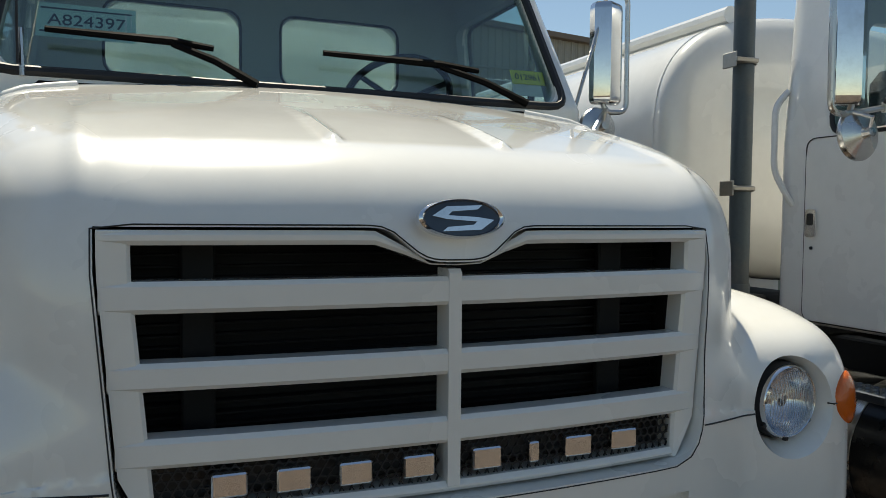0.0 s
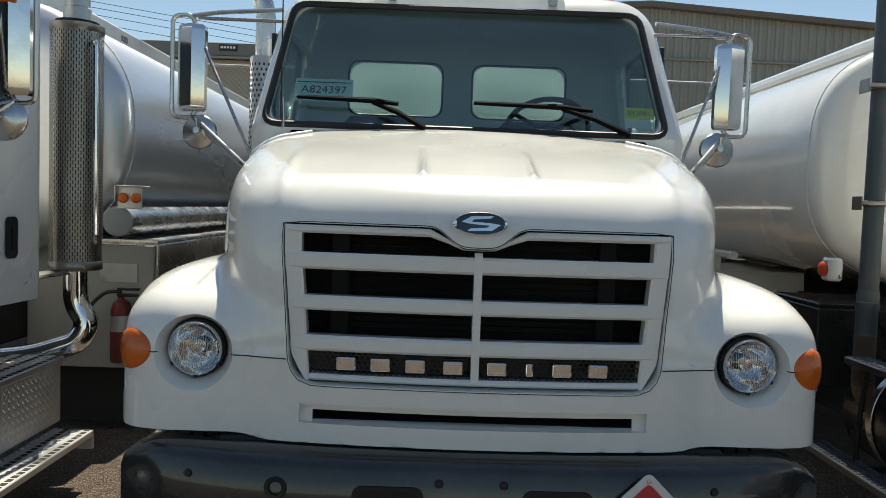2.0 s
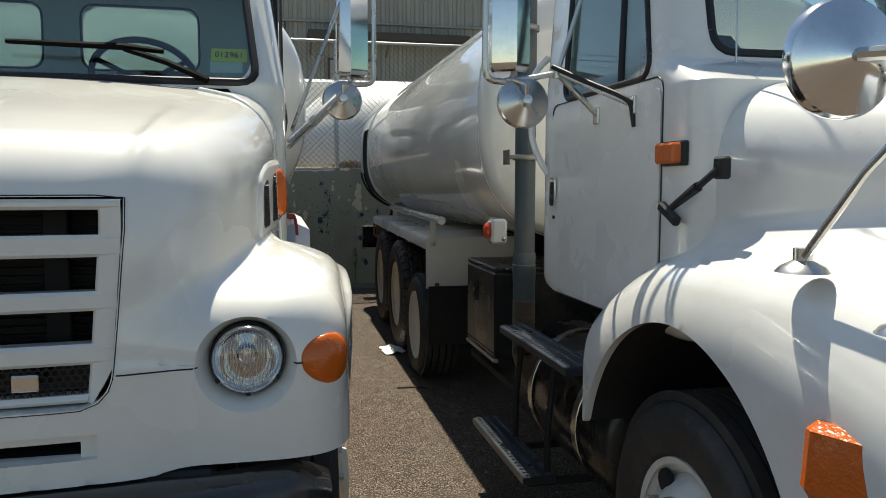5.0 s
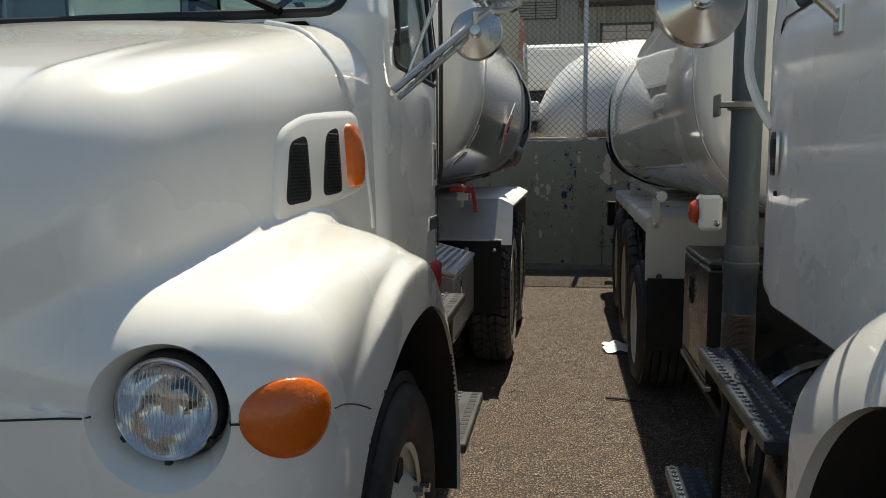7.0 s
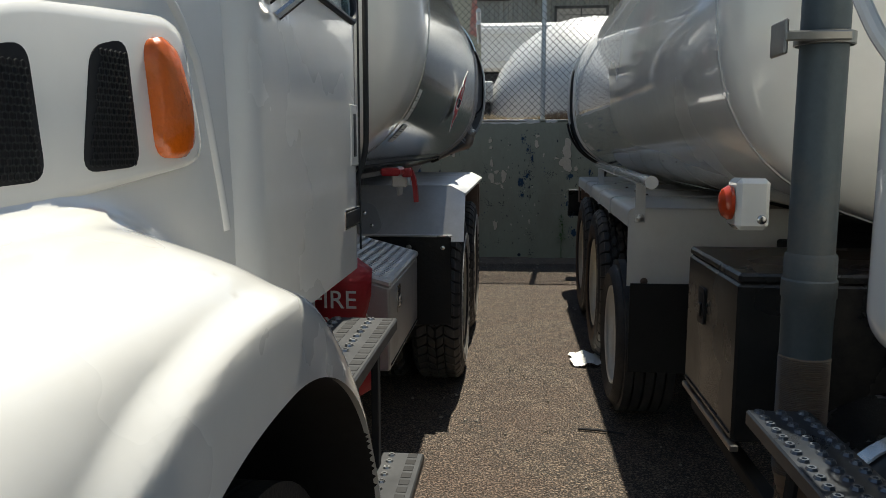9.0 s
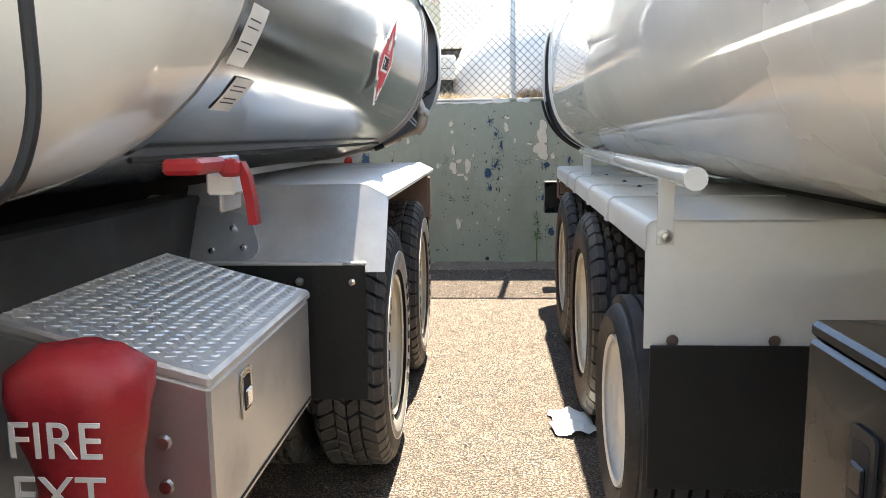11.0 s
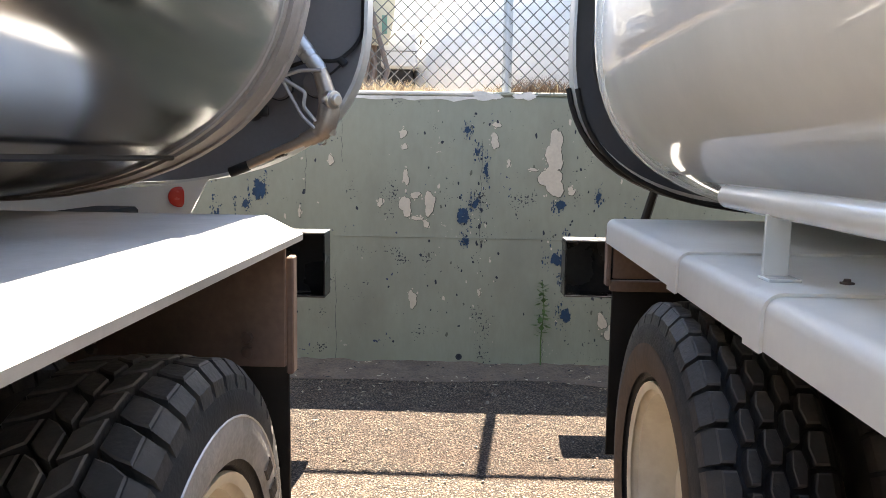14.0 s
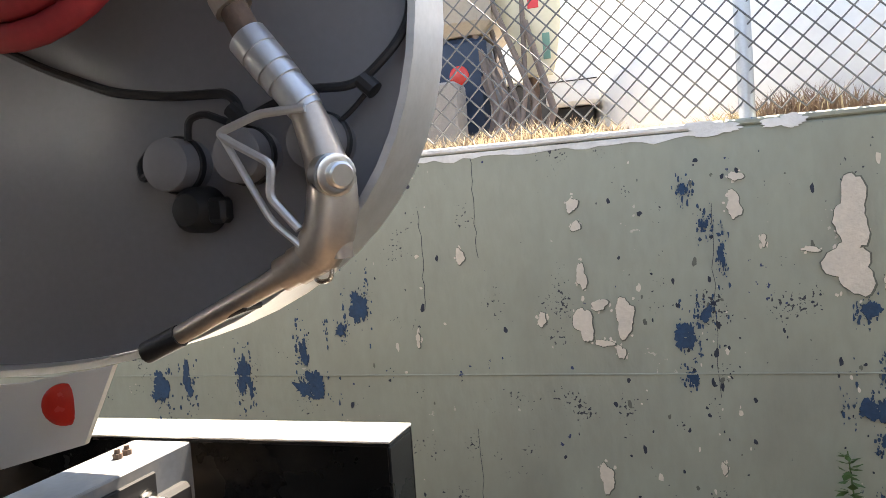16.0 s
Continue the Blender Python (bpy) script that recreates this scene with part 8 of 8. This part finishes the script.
for k in range(n_):
    a0, a1 = 2 * math.pi * k / n_, 2 * math.pi * (k + 1) / n_
    am = a0 + (a1 - a0) * 0.6
    z0_, z1_ = 1.165, 2.4
    def strip(b0, b1, za, zb):
        SL.add([(SX + Rg * math.cos(b0), SY + Rg * math.sin(b0), za), (SX + Rg * math.cos(b1), SY + Rg * math.sin(b1), za), (SX + Rg * math.cos(b1), SY + Rg * math.sin(b1), zb), (SX + Rg * math.cos(b0), SY + Rg * math.sin(b0), zb)], [(0, 1, 2, 3)])
    strip(a0, am, z0_, z1_)
    dz = (z1_ - z0_) / rows_
    for j in range(rows_):
        zz = z0_ + (j + (0.5 if k % 2 else 0)) * dz
        strip(am, a1, zz, min(zz + dz * 0.32, z1_))
SL.lathe([(Rg - 0.002, 1.13), (Rg + 0.004, 1.135), (Rg + 0.004, 1.175), (Rg - 0.002, 1.18)], Matrix.Translation((SX, SY, 0)), 44)
SL.lathe([(Rg - 0.002, 2.39), (Rg + 0.004, 2.395), (Rg + 0.004, 2.43), (Rg - 0.04, 2.44)], Matrix.Translation((SX, SY, 0)), 44)
part("heat_guard", SL, GUARD, stack, "pierced stainless heat guard", 60)
part("guard_handle", Geo().tube(bend([(SX + 0.12, SY - 0.07, 2.33), (SX + 0.15, SY - 0.12, 2.33), (SX + 0.16, SY - 0.12, 1.3), (SX + 0.12, SY - 0.07, 1.27)], 0.05), 0.014, 10), CHROME, stack)
g = Geo().tube(bend([(SX, SY, 1.16), (SX, SY, 0.95), (SX + 0.07, SY, 0.84), (SX + 0.03, SY - 0.02, 0.74), (SX - 0.2, SY - 0.05, 0.66), (SX - 0.7, SY - 0.1, 0.6)], 0.1, 8), 0.062, 20)
part("exhaust_elbow", g, CHROME, stack, "chrome exhaust elbow")
part("elbow_bracket", Geo().tube([(SX - 0.2, SY - 0.08, 1.09), (SX, SY - 0.06, 1.13)], 0.02, 8), STEEL, stack)

# tank, lockers, steps
tank_a = part("tank", tank_shell(DX, 1.95, 1.17, 0.82, 2.4, 2.35, 8.0, 0.16), mat("brushed_tank_aluminium", (0.6, 0.62, 0.64), 0.3, 0.75, spots=0.06, scale=0.8, fine=30, stretch=(1, 0.3, 1)), truck_a, "satin aluminium tank", 30)
part("edge_seam", rim_ring(DX, 1.95, 1.176, 0.826, 2.4, 2.42, 2.45, 0.02), ALU, tank_a)
part("roll_rail", Geo().box((DX + 0.55, 2.3, 2.66), (DX + 0.6, 8, 2.82), 0.01), ALU, tank_a)
text_mesh("number", "1000", 0.07, Matrix.Translation((DX + 0.602, 3.64, 2.745)) @ FACE_SIDE, INK, tank_a, depth=0.0006)
part("side_tube", Geo().tube([(-2.08, 2.3, 1.38), (-2.08, 7.5, 1.38)], 0.09, 24), STEEL, truck_a, "large aluminium hose tube")
part("tube_cap", disc((-2.08, 2.299, 1.38), (0, -1, 0), 0.093, 0.014, 28, 0.003), mat("grey_cap_paint", (0.2, 0.225, 0.245), 0.45, spots=0.1), truck_a, "grey cap of the hose tube")
ml = part("marker_bracket", Geo().box((-2.055, 2.2, 1.592), (-1.905, 2.36, 1.6), 0.003).box((-2.055, 2.235, 1.46), (-1.905, 2.243, 1.594), 0.003).box((-2.06, 2.2, 1.5), (-2.053, 2.36, 1.598), 0.003), ALU, truck_a, "folded metal lamp bracket")
for i, y in enumerate((2.2, 2.2)):
    part("marker_lamp", disc((-2.015 + 0.075 * i, 2.222, 1.525), (0.2, -1, 0), 0.031, 0.02, 18, 0.015), AMBER, ml)
tool_box("locker", truck_a, -2.7, -1.915, 2.56, 4.6, 0.42, 1.262, 1, STEEL, "stainless locker with dark doors", False, 3.3)
part("locker_front_panel", Geo().box((-2.75, 2.53, 0.42), (-1.94, 2.555, 1.22), 0.006), mat("dusty_grey_panel", (0.3, 0.3, 0.295), 0.5, spots=0.1, scale=2, dirt=(0.2, 0.19, 0.17), dirt_amount=0.5), truck_a, "dusty grey locker front panel")
part("data_label", Geo().box((-2.28, 2.522, 0.98), (-2.04, 2.529, 1.1), 0.001), GALV, truck_a)
fe = part("fire_extinguisher", Geo().lathe([(0.0, 0), (0.06, 0.0), (0.065, 0.02), (0.065, 0.33), (0.05, 0.38), (0.02, 0.4), (0.02, 0.43), (0.0, 0.43)], Matrix.Translation((-2.11, 2.45, 0.48)), 24), mat("dull_red_paint", (0.13, 0.014, 0.014), 0.5, dirt=(0.1, 0.07, 0.06), dirt_amount=0.5), truck_a, "red fire extinguisher with black hose")
part("extinguisher_label", Geo().lathe([(0.0662, 0.2), (0.0662, 0.3)], Matrix.Translation((-2.11, 2.45, 0.48)), 24), GALV, fe)
g = Geo().tube(bend([(-2.11, 2.45, 0.93), (-2.2, 2.43, 0.93), (-2.29, 2.42, 0.85), (-2.34, 2.42, 0.7)], 0.08), 0.012, 8).box((-2.13, 2.42, 0.9), (-2.0, 2.45, 0.92), 0.004).box((-2.13, 2.42, 0.94), (-1.99, 2.45, 0.955), 0.004)
part("extinguisher_hose", g, PLASTIC, fe)
bs = part("battery_box_step", Geo().box((-2.7, 0.5, 0.33), (-2.09, 1.63, 0.665), 0.01), ALU, truck_a, "diamond-plate battery box with treads")
g = diamond_plate(Geo(), Matrix.Translation((-2.089, 1.06, 0.5)) @ FACE_SIDE, 1.1, 0.3, 0.04)
diamond_plate(g, Matrix.Translation((-2.4, 1.629, 0.5)) @ Matrix(((-1, 0, 0, 0), (0, 0, 1, 0), (0, 1, 0, 0), (0, 0, 0, 1))), 0.55, 0.3, 0.04)
part("tread_pattern", g, ALU, bs, kind="stuff")
# added sheet that blackens the shaded space below the locker
part("under_panel", Geo().box((-2.75, 2.57, 0.05), (-1.93, 2.585, 0.418), 0.004), FLAP, truck_a, "black panel added to darken the space below the locker")
grip_step("upper_step", truck_a, -2.35, -2.08, 0.5, 1.64, 0.68)
grip_step("lower_step", truck_a, -2.12, -1.9, 0.5, 1.6, 0.3)
part("step_side_plate", Geo().box((-2.12, 1.58, 0.2), (-1.9, 1.6, 0.3), 0.004), ALU, truck_a)
g = Geo().box((DX - 0.45, -0.5, 0.6), (DX + 0.45, 8, 0.95), 0.02).box((DX - 0.9, 4.8, 0.3), (DX + 0.9, 7.4, 1.0), 0.05)
part("chassis_frame", g, UNDER, truck_a)
for y in (5.2, 6.5):
    wheel((DX + 1.13, y, 0.505), 1, truck_a, 0.505, 0.25, RIM_W, 0.13)
wheel((DX + 1.08, -0.4, 0.5), 1, truck_a, 0.5, 0.27, RIM_W, deep=False, drive=False)
door_mirror(truck_a, 1, -1.99, 1.0, 1.96, 2.6, (-2.15, 1.0, 2.7), (-2.15, 0.85, 1.75), 0.1)
part("mirror_lamp", Geo().box((-2.05, 0.955, 2.35), (-1.97, 0.972, 2.47), 0.004), AMBER, truck_a)


# ---- higher lot behind the fence ----
LOT = 1.66
propane = thing("storage_tank", (4.5, 11.3, LOT), "large white horizontal storage tank with dirty underside", "tank")
VW0 = mat("tank_seam_white", (0.7, 0.7, 0.68), 0.5)
R_ = 1.5
rings = [[Vector((x, 11.25 + R_ * k * math.cos(a), LOT + 0.09 + R_ * k * math.sin(a))) for a in (2 * math.pi * i / 64 for i in range(64))]
         for x, k in [(1.05 + 1.5 * (1 - math.cos(t)), math.sin(t)) for t in (radians(v) for v in (2, 10, 20, 30, 40, 50, 60, 70, 80, 90))] + [(3.8, 1.0), (5.5, 1.0), (7.6, 1.0), (8.3, 0.85), (8.9, 0.4)]]
part("drum", Geo().rings([r[::-1] for r in rings]), mat("chalky_white_paint", (0.72, 0.72, 0.7), 0.42, spots=0.05, dirt=(0.36, 0.32, 0.28), dirt_amount=0.5, dirt_scale=0.9), propane, "chalky white tank drum", 60)
part("weld_ring", Geo().lathe([(R_ + 0.004, -0.02), (R_ + 0.008, 0.0), (R_ + 0.004, 0.02)], Matrix.Translation((2.56, 11.25, LOT + 0.09)) @ Euler((0, radians(90), 0)).to_matrix().to_4x4(), 64), VW0, propane)
part("saddle", Geo().box((3.5, 10.4, LOT), (3.8, 12.1, LOT + 0.4), 0.02), PLASTER, propane)

van = thing("box_van", (-1.0, 15.2, LOT), "white box van parked on the higher lot", "van")
VW = mat("van_white_paint", (0.76, 0.77, 0.76), 0.35, coat=0.2, spots=0.04, dirt=(0.4, 0.38, 0.35), dirt_amount=0.3)
part("body", Geo().box((-4.2, 14.2, LOT + 1.13), (2.9, 16.3, LOT + 2.0), 0.06), VW, van)
part("rub_rail", Geo().box((-4.2, 14.17, LOT + 1.3), (2.9, 14.2, LOT + 1.34), 0.01), VW, van)
part("rub_rail", Geo().box((-4.2, 14.17, LOT + 1.78), (2.9, 14.2, LOT + 1.9), 0.01), VW, van)
# black box filling in the shaded gap beneath the van's body
part("underbody_shade", Geo().box((-4.1, 14.35, LOT + 0.45), (2.8, 16.1, LOT + 1.12), 0.03), UNDER, van)
for x in (-3.0, 1.6):
    m = Matrix.Translation((x, 14.3, LOT + 0.4)) @ Euler((radians(90), 0, 0)).to_matrix().to_4x4()
    w = part("wheel", Geo().lathe([(0.0, 0.02), (0.2, 0.02), (0.21, 0.05), (0.22, 0.06), (0.39, 0.06), (0.4, 0.03), (0.4, -0.2)], m, 32), RUBBER, van)

board = thing("surfboard", (0.8, 10.6, LOT), "cream surfboard with faded red print stood among poles", "surfboard")
rings = []
for i in range(19):
    t = i / 18
    w = 0.205 * math.sin(math.pi * min(1, 0.04 + t * 0.92)) ** 0.5
    rings.append([Vector((0.86 - 0.17 * t + w * math.cos(a), 10.6 + 0.03 * math.sin(a), 2.2 + 1.62 * t)) for a in (2 * math.pi * k / 24 for k in range(24))])
bd = part("deck", Geo().rings(rings), mat("cream_resin", (0.52, 0.48, 0.35), 0.3, coat=0.3, spots=0.06, dirt=(0.5, 0.44, 0.32), dirt_amount=0.4), board, "", 60)
FADED_RED = mat("faded_red_print", (0.55, 0.22, 0.17), 0.5, spots=0.4, scale=14, dirt=(0.7, 0.6, 0.5), dirt_amount=0.8, dirt_scale=9)
part("print", Geo().prism([(0.83, 2.95), (0.93, 2.9), (0.955, 3.2), (0.92, 3.5), (0.87, 3.55), (0.86, 3.25)], Matrix(((1, 0, 0, 0), (0, 0, -1, 10.572), (0, 1, 0, 0), (0, 0, 0, 1))), 0.003), FADED_RED, board, "faded red print")
part("print", Geo().box((0.89, 10.566, 2.28), (0.93, 10.572, 2.42), 0.002), mat("faded_green_print", (0.12, 0.25, 0.2), 0.5), board)
part("print", Geo().box((0.82, 10.566, 2.56), (0.88, 10.572, 2.64), 0.002), SIGN_RED, board)
part("rest_post", Geo().tube([(0.82, 10.68, LOT), (0.8, 10.65, 2.7)], 0.03, 8), RUST, board)
POLE = mat("weathered_pole", (0.15, 0.115, 0.095), 0.8, spots=0.2, scale=8)
for i in range(9):
    rnd = random.Random(i)
    x = 0.6 + 0.033 * i
    pole = tagged(part("garden_pole", Geo().tube([(x, 10.15 + 0.1 * rnd.random(), LOT - 0.01), (x + rnd.uniform(-0.1, 0.1), 10.4, LOT + 0.3 + 0.15 * rnd.random()), (x - 0.12 + rnd.uniform(-0.15, 0.15), 10.5 + rnd.random() * 0.2, LOT + 0.7 + 0.5 * rnd.random())], 0.014 + 0.006 * rnd.random(), 7), POLE, None), "weathered brown pole leaning behind the fence", "pole", "leaning poles")
crate = thing("storage_bin", (0.2, 10.5, LOT), "dark blue storage bin with red reflector", "bin")
part("bin_body", Geo().box((-0.35, 10.45, LOT + 0.22), (0.6, 10.95, LOT + 0.77), 0.03), mat("navy_plastic", (0.012, 0.028, 0.06), 0.5, spots=0.2), crate)
part("bin_lid", Geo().box((-0.4, 10.4, LOT + 0.78), (0.64, 11.0, LOT + 1.1), 0.06), mat("tan_tarpaulin", (0.27, 0.24, 0.2), 0.75, spots=0.15, scale=6), crate)
part("bin_foot", Geo().box((-0.3, 10.5, LOT), (0.55, 10.9, LOT + 0.22), 0.01), UNDER, crate)
part("reflector", disc((0.445, 10.44, LOT + 0.565), (0, -1, 0), 0.055, 0.02, 20, 0.006), RED, crate)
tagged(part("concrete_block", Geo().box((0.27, 10.2, LOT), (0.49, 10.4, LOT + 0.5), 0.012), mat("grey_concrete", (0.26, 0.25, 0.235), 0.9, spots=0.15, scale=9, bump=0.3), None), "grey concrete block on dry soil", "block")
cool = thing("white_cabinet", (1.05, 10.75, LOT), "white metal cabinet with dark gap beneath", "cabinet")
part("cabinet_body", Geo().box((0.87, 10.66, LOT + 0.37), (1.16, 11.0, LOT + 0.66), 0.02), VW, cool)
# dark block in place of the shaded gap below the cabinet
part("cabinet_gap_shade", Geo().box((0.87, 10.72, LOT), (1.12, 10.98, LOT + 0.37), 0.01), UNDER, cool)
part("cabinet_seam", Geo().box((0.872, 10.654, LOT + 0.5), (1.158, 10.661, LOT + 0.506), 0.001), UNDER, cool)

# dry grass along the wall's top
g = Geo()
rnd = random.Random(5)
STRAW = mat("dry_straw", (0.5, 0.425, 0.3), 0.85, spots=0.35, scale=9, fine=40)
GREYWEED = mat("dead_weed", (0.17, 0.12, 0.09), 0.9, spots=0.35, scale=9, fine=40)
for k in range(22000):
    x = rnd.uniform(-3.0, 4.5)
    y = WY + 0.235 + abs(rnd.gauss(0, 0.11))
    h = (0.02 + 0.09 * rnd.random() ** 1.6) * (0.55 + 0.5 * math.sin(x * 2.3) ** 2 + 0.3 * math.sin(x * 7))
    h = max(h, 0.012)
    lx, ly = rnd.uniform(-0.07, 0.07), rnd.uniform(-0.07, 0.05)
    w = rnd.uniform(0.0016, 0.0044)
    a = rnd.uniform(0, 3.14)
    dx, dy = w * math.cos(a), w * math.sin(a)
    slot = 1 if (x > 1.84 and rnd.random() < 0.85) or rnd.random() < 0.24 else 0
    g.add([(x - dx, y - dy, LOT), (x + dx, y + dy, LOT), (x + dx * 0.8 + lx * 0.5, y + dy * 0.8 + ly * 0.5, LOT + h * 0.65 + 0.06), (x - dx * 0.8 + lx * 0.5, y - dy * 0.8 + ly * 0.5, LOT + h * 0.65 + 0.06), (x + lx * 1.3, y + ly * 1.3, LOT + h + 0.08)], [(0, 1, 2, 3), (3, 2, 4)], slot)
tagged(part("dry_grass", g, (STRAW, GREYWEED), None), "dry straw-coloured grass along the wall top", "grass", kind="stuff")

# weed at the wall's foot
weed = thing("weed", (2.05, WY - 0.04, 0), "green leafy weed growing at the wall's foot", "plant")
LEAF = mat("weed_leaf", (0.07, 0.13, 0.035), 0.6, spots=0.3, scale=20)
stem = [Vector((2.06, WY - 0.03, 0)), Vector((2.055, WY - 0.04, 0.2)), Vector((2.07, WY - 0.05, 0.4)), Vector((2.055, WY - 0.05, 0.58))]
part("stem", Geo().tube(stem, [0.005, 0.004, 0.003, 0.002], 6), LEAF, weed)
rnd = random.Random(8)
for k in range(46):
    t = 0.38 + 0.62 * rnd.random()
    p = stem[0].lerp(stem[3], t) + Vector((0.01 * rnd.uniform(-1, 1), 0, 0))
    a = rnd.uniform(0, 6.28)
    L_ = 0.035 + 0.07 * rnd.random() * (1.15 - t)
    d = Vector((math.cos(a), -abs(math.sin(a)) * 0.5, rnd.uniform(-0.3, 0.5))).normalized()
    s_ = d.cross(Vector((0, 0, 1))).normalized() * L_ * 0.28
    n = d.cross(s_).normalized() * 0.003
    g = Geo().add([p, p + d * L_ * 0.5 + s_ + n, p + d * L_, p + d * L_ * 0.5 - s_ + n, p + d * L_ * 0.5], [(0, 4, 1), (1, 4, 2), (2, 4, 3), (3, 4, 0)])
    part("leaf", g, LEAF, weed)

# ---- loose things on the yard ----
rnd = random.Random(11)
def crumple(cx, cy, w, h, seed):
    r = random.Random(seed)
    n = 9
    vs = [(cx + (i / (n - 1) - 0.5) * w * (0.8 + 0.3 * r.random()), cy + (j / (n - 1) - 0.5) * h * (0.8 + 0.3 * r.random()), 0.006 + 0.035 * r.random() * (1 - abs(i / (n - 1) - 0.5))) for j in range(n) for i in range(n)]
    return Geo().add(vs, [(j * n + i, j * n + i + 1, (j + 1) * n + i + 1, (j + 1) * n + i) for j in range(n - 1) for i in range(n - 1)])


tagged(part("crumpled_paper", crumple(1.95, 4.78, 0.2, 0.3, 3), PAPER, None), "crumpled white paper beside the tyres", "litter")
tagged(part("twig", Geo().tube([(1.8, 3.52, 0.008), (1.9, 3.5, 0.012), (2.02, 3.47, 0.008)], [0.006, 0.008, 0.004], 6), UNDER, None), "thin dark twig on the asphalt", "twig")
g = Geo()
STONE = mat("pebble_stone", (0.3, 0.26, 0.21), 0.9, spots=0.4, scale=15)
for k in range(900):
    x, y = rnd.uniform(0.9, 2.3), rnd.uniform(-1.5, 9.2)
    if k % 3 == 0:
        y = rnd.uniform(6.0, 9.25)
        x = rnd.uniform(-0.5, 3.5)
    s = 0.003 + 0.009 * rnd.random() ** 3
    q = [(x + s * rnd.uniform(0.6, 1.2) * math.cos(a), y + s * rnd.uniform(0.6, 1.2) * math.sin(a), 0.0) for a in (0, 1.26, 2.5, 3.77, 5.0)]
    t = [(x + (p[0] - x) * 0.6, y + (p[1] - y) * 0.6, s * rnd.uniform(0.6, 1.0)) for p in q]
    g.rings([[Vector(p) for p in q], [Vector(p) for p in t]])
tagged(part("pebbles", g, STONE, None), "small pebbles strewn over the asphalt", "pebbles", kind="stuff")
# earth and litter drifted against the wall
n, mrows = 160, 7
rnd = random.Random(4)
vs = []
for j in range(mrows):
    for i in range(n + 1):
        x = -4 + 9.0 * i / n
        t = j / (mrows - 1)
        wob = noise.noise(Vector((x * 1.3, t, 2.0)))
        y = WY - (0.34 + 0.16 * wob) * (1 - t)
        z = 0.003 + (0.03 + 0.02 * noise.noise(Vector((x * 6, t * 3, 0)))) * t * t + 0.006 * rnd.random() * t
        vs.append((x, y, z))
g = Geo().add(vs, [(j * (n + 1) + i, j * (n + 1) + i + 1, (j + 1) * (n + 1) + i + 1, (j + 1) * (n + 1) + i) for j in range(mrows - 1) for i in range(n)])
tagged(part("earth_drift", g, mat("brown_earth_litter", (0.16, 0.12, 0.088), 0.95, spots=0.55, scale=7, fine=70, bump=0.9, bump_scale=60, dirt=(0.07, 0.052, 0.04), dirt_amount=0.7, dirt_scale=5), None), "dark earth and leaf litter along the wall's foot", "ground", kind="structure")

# leaf litter over the drift and the yard's edge
g = Geo()
rnd = random.Random(23)
for k in range(1700):
    x, y = rnd.uniform(-1.5, 3.6), WY - 0.02 - abs(rnd.gauss(0, 0.3 if k % 4 else 0.7))
    a, s_ = rnd.uniform(0, 6.28), rnd.uniform(0.006, 0.02)
    dx, dy = s_ * math.cos(a), s_ * math.sin(a)
    z = 0.006 + 0.03 * max(0, 1 - (WY - y) / 0.3) ** 2
    g.add([(x - dx, y - dy, z), (x + dy * 0.4, y - dx * 0.4, z + 0.004 * rnd.random()), (x + dx, y + dy, z + 0.006 * rnd.random()), (x - dy * 0.4, y + dx * 0.4, z + 0.003)], [(0, 1, 2, 3)], rnd.choice((0, 0, 1, 2)))
tagged(part("leaf_litter", g, (GREYWEED, STRAW, UNDER), None), "dry leaf litter and grit along the wall's foot", "litter", kind="stuff")
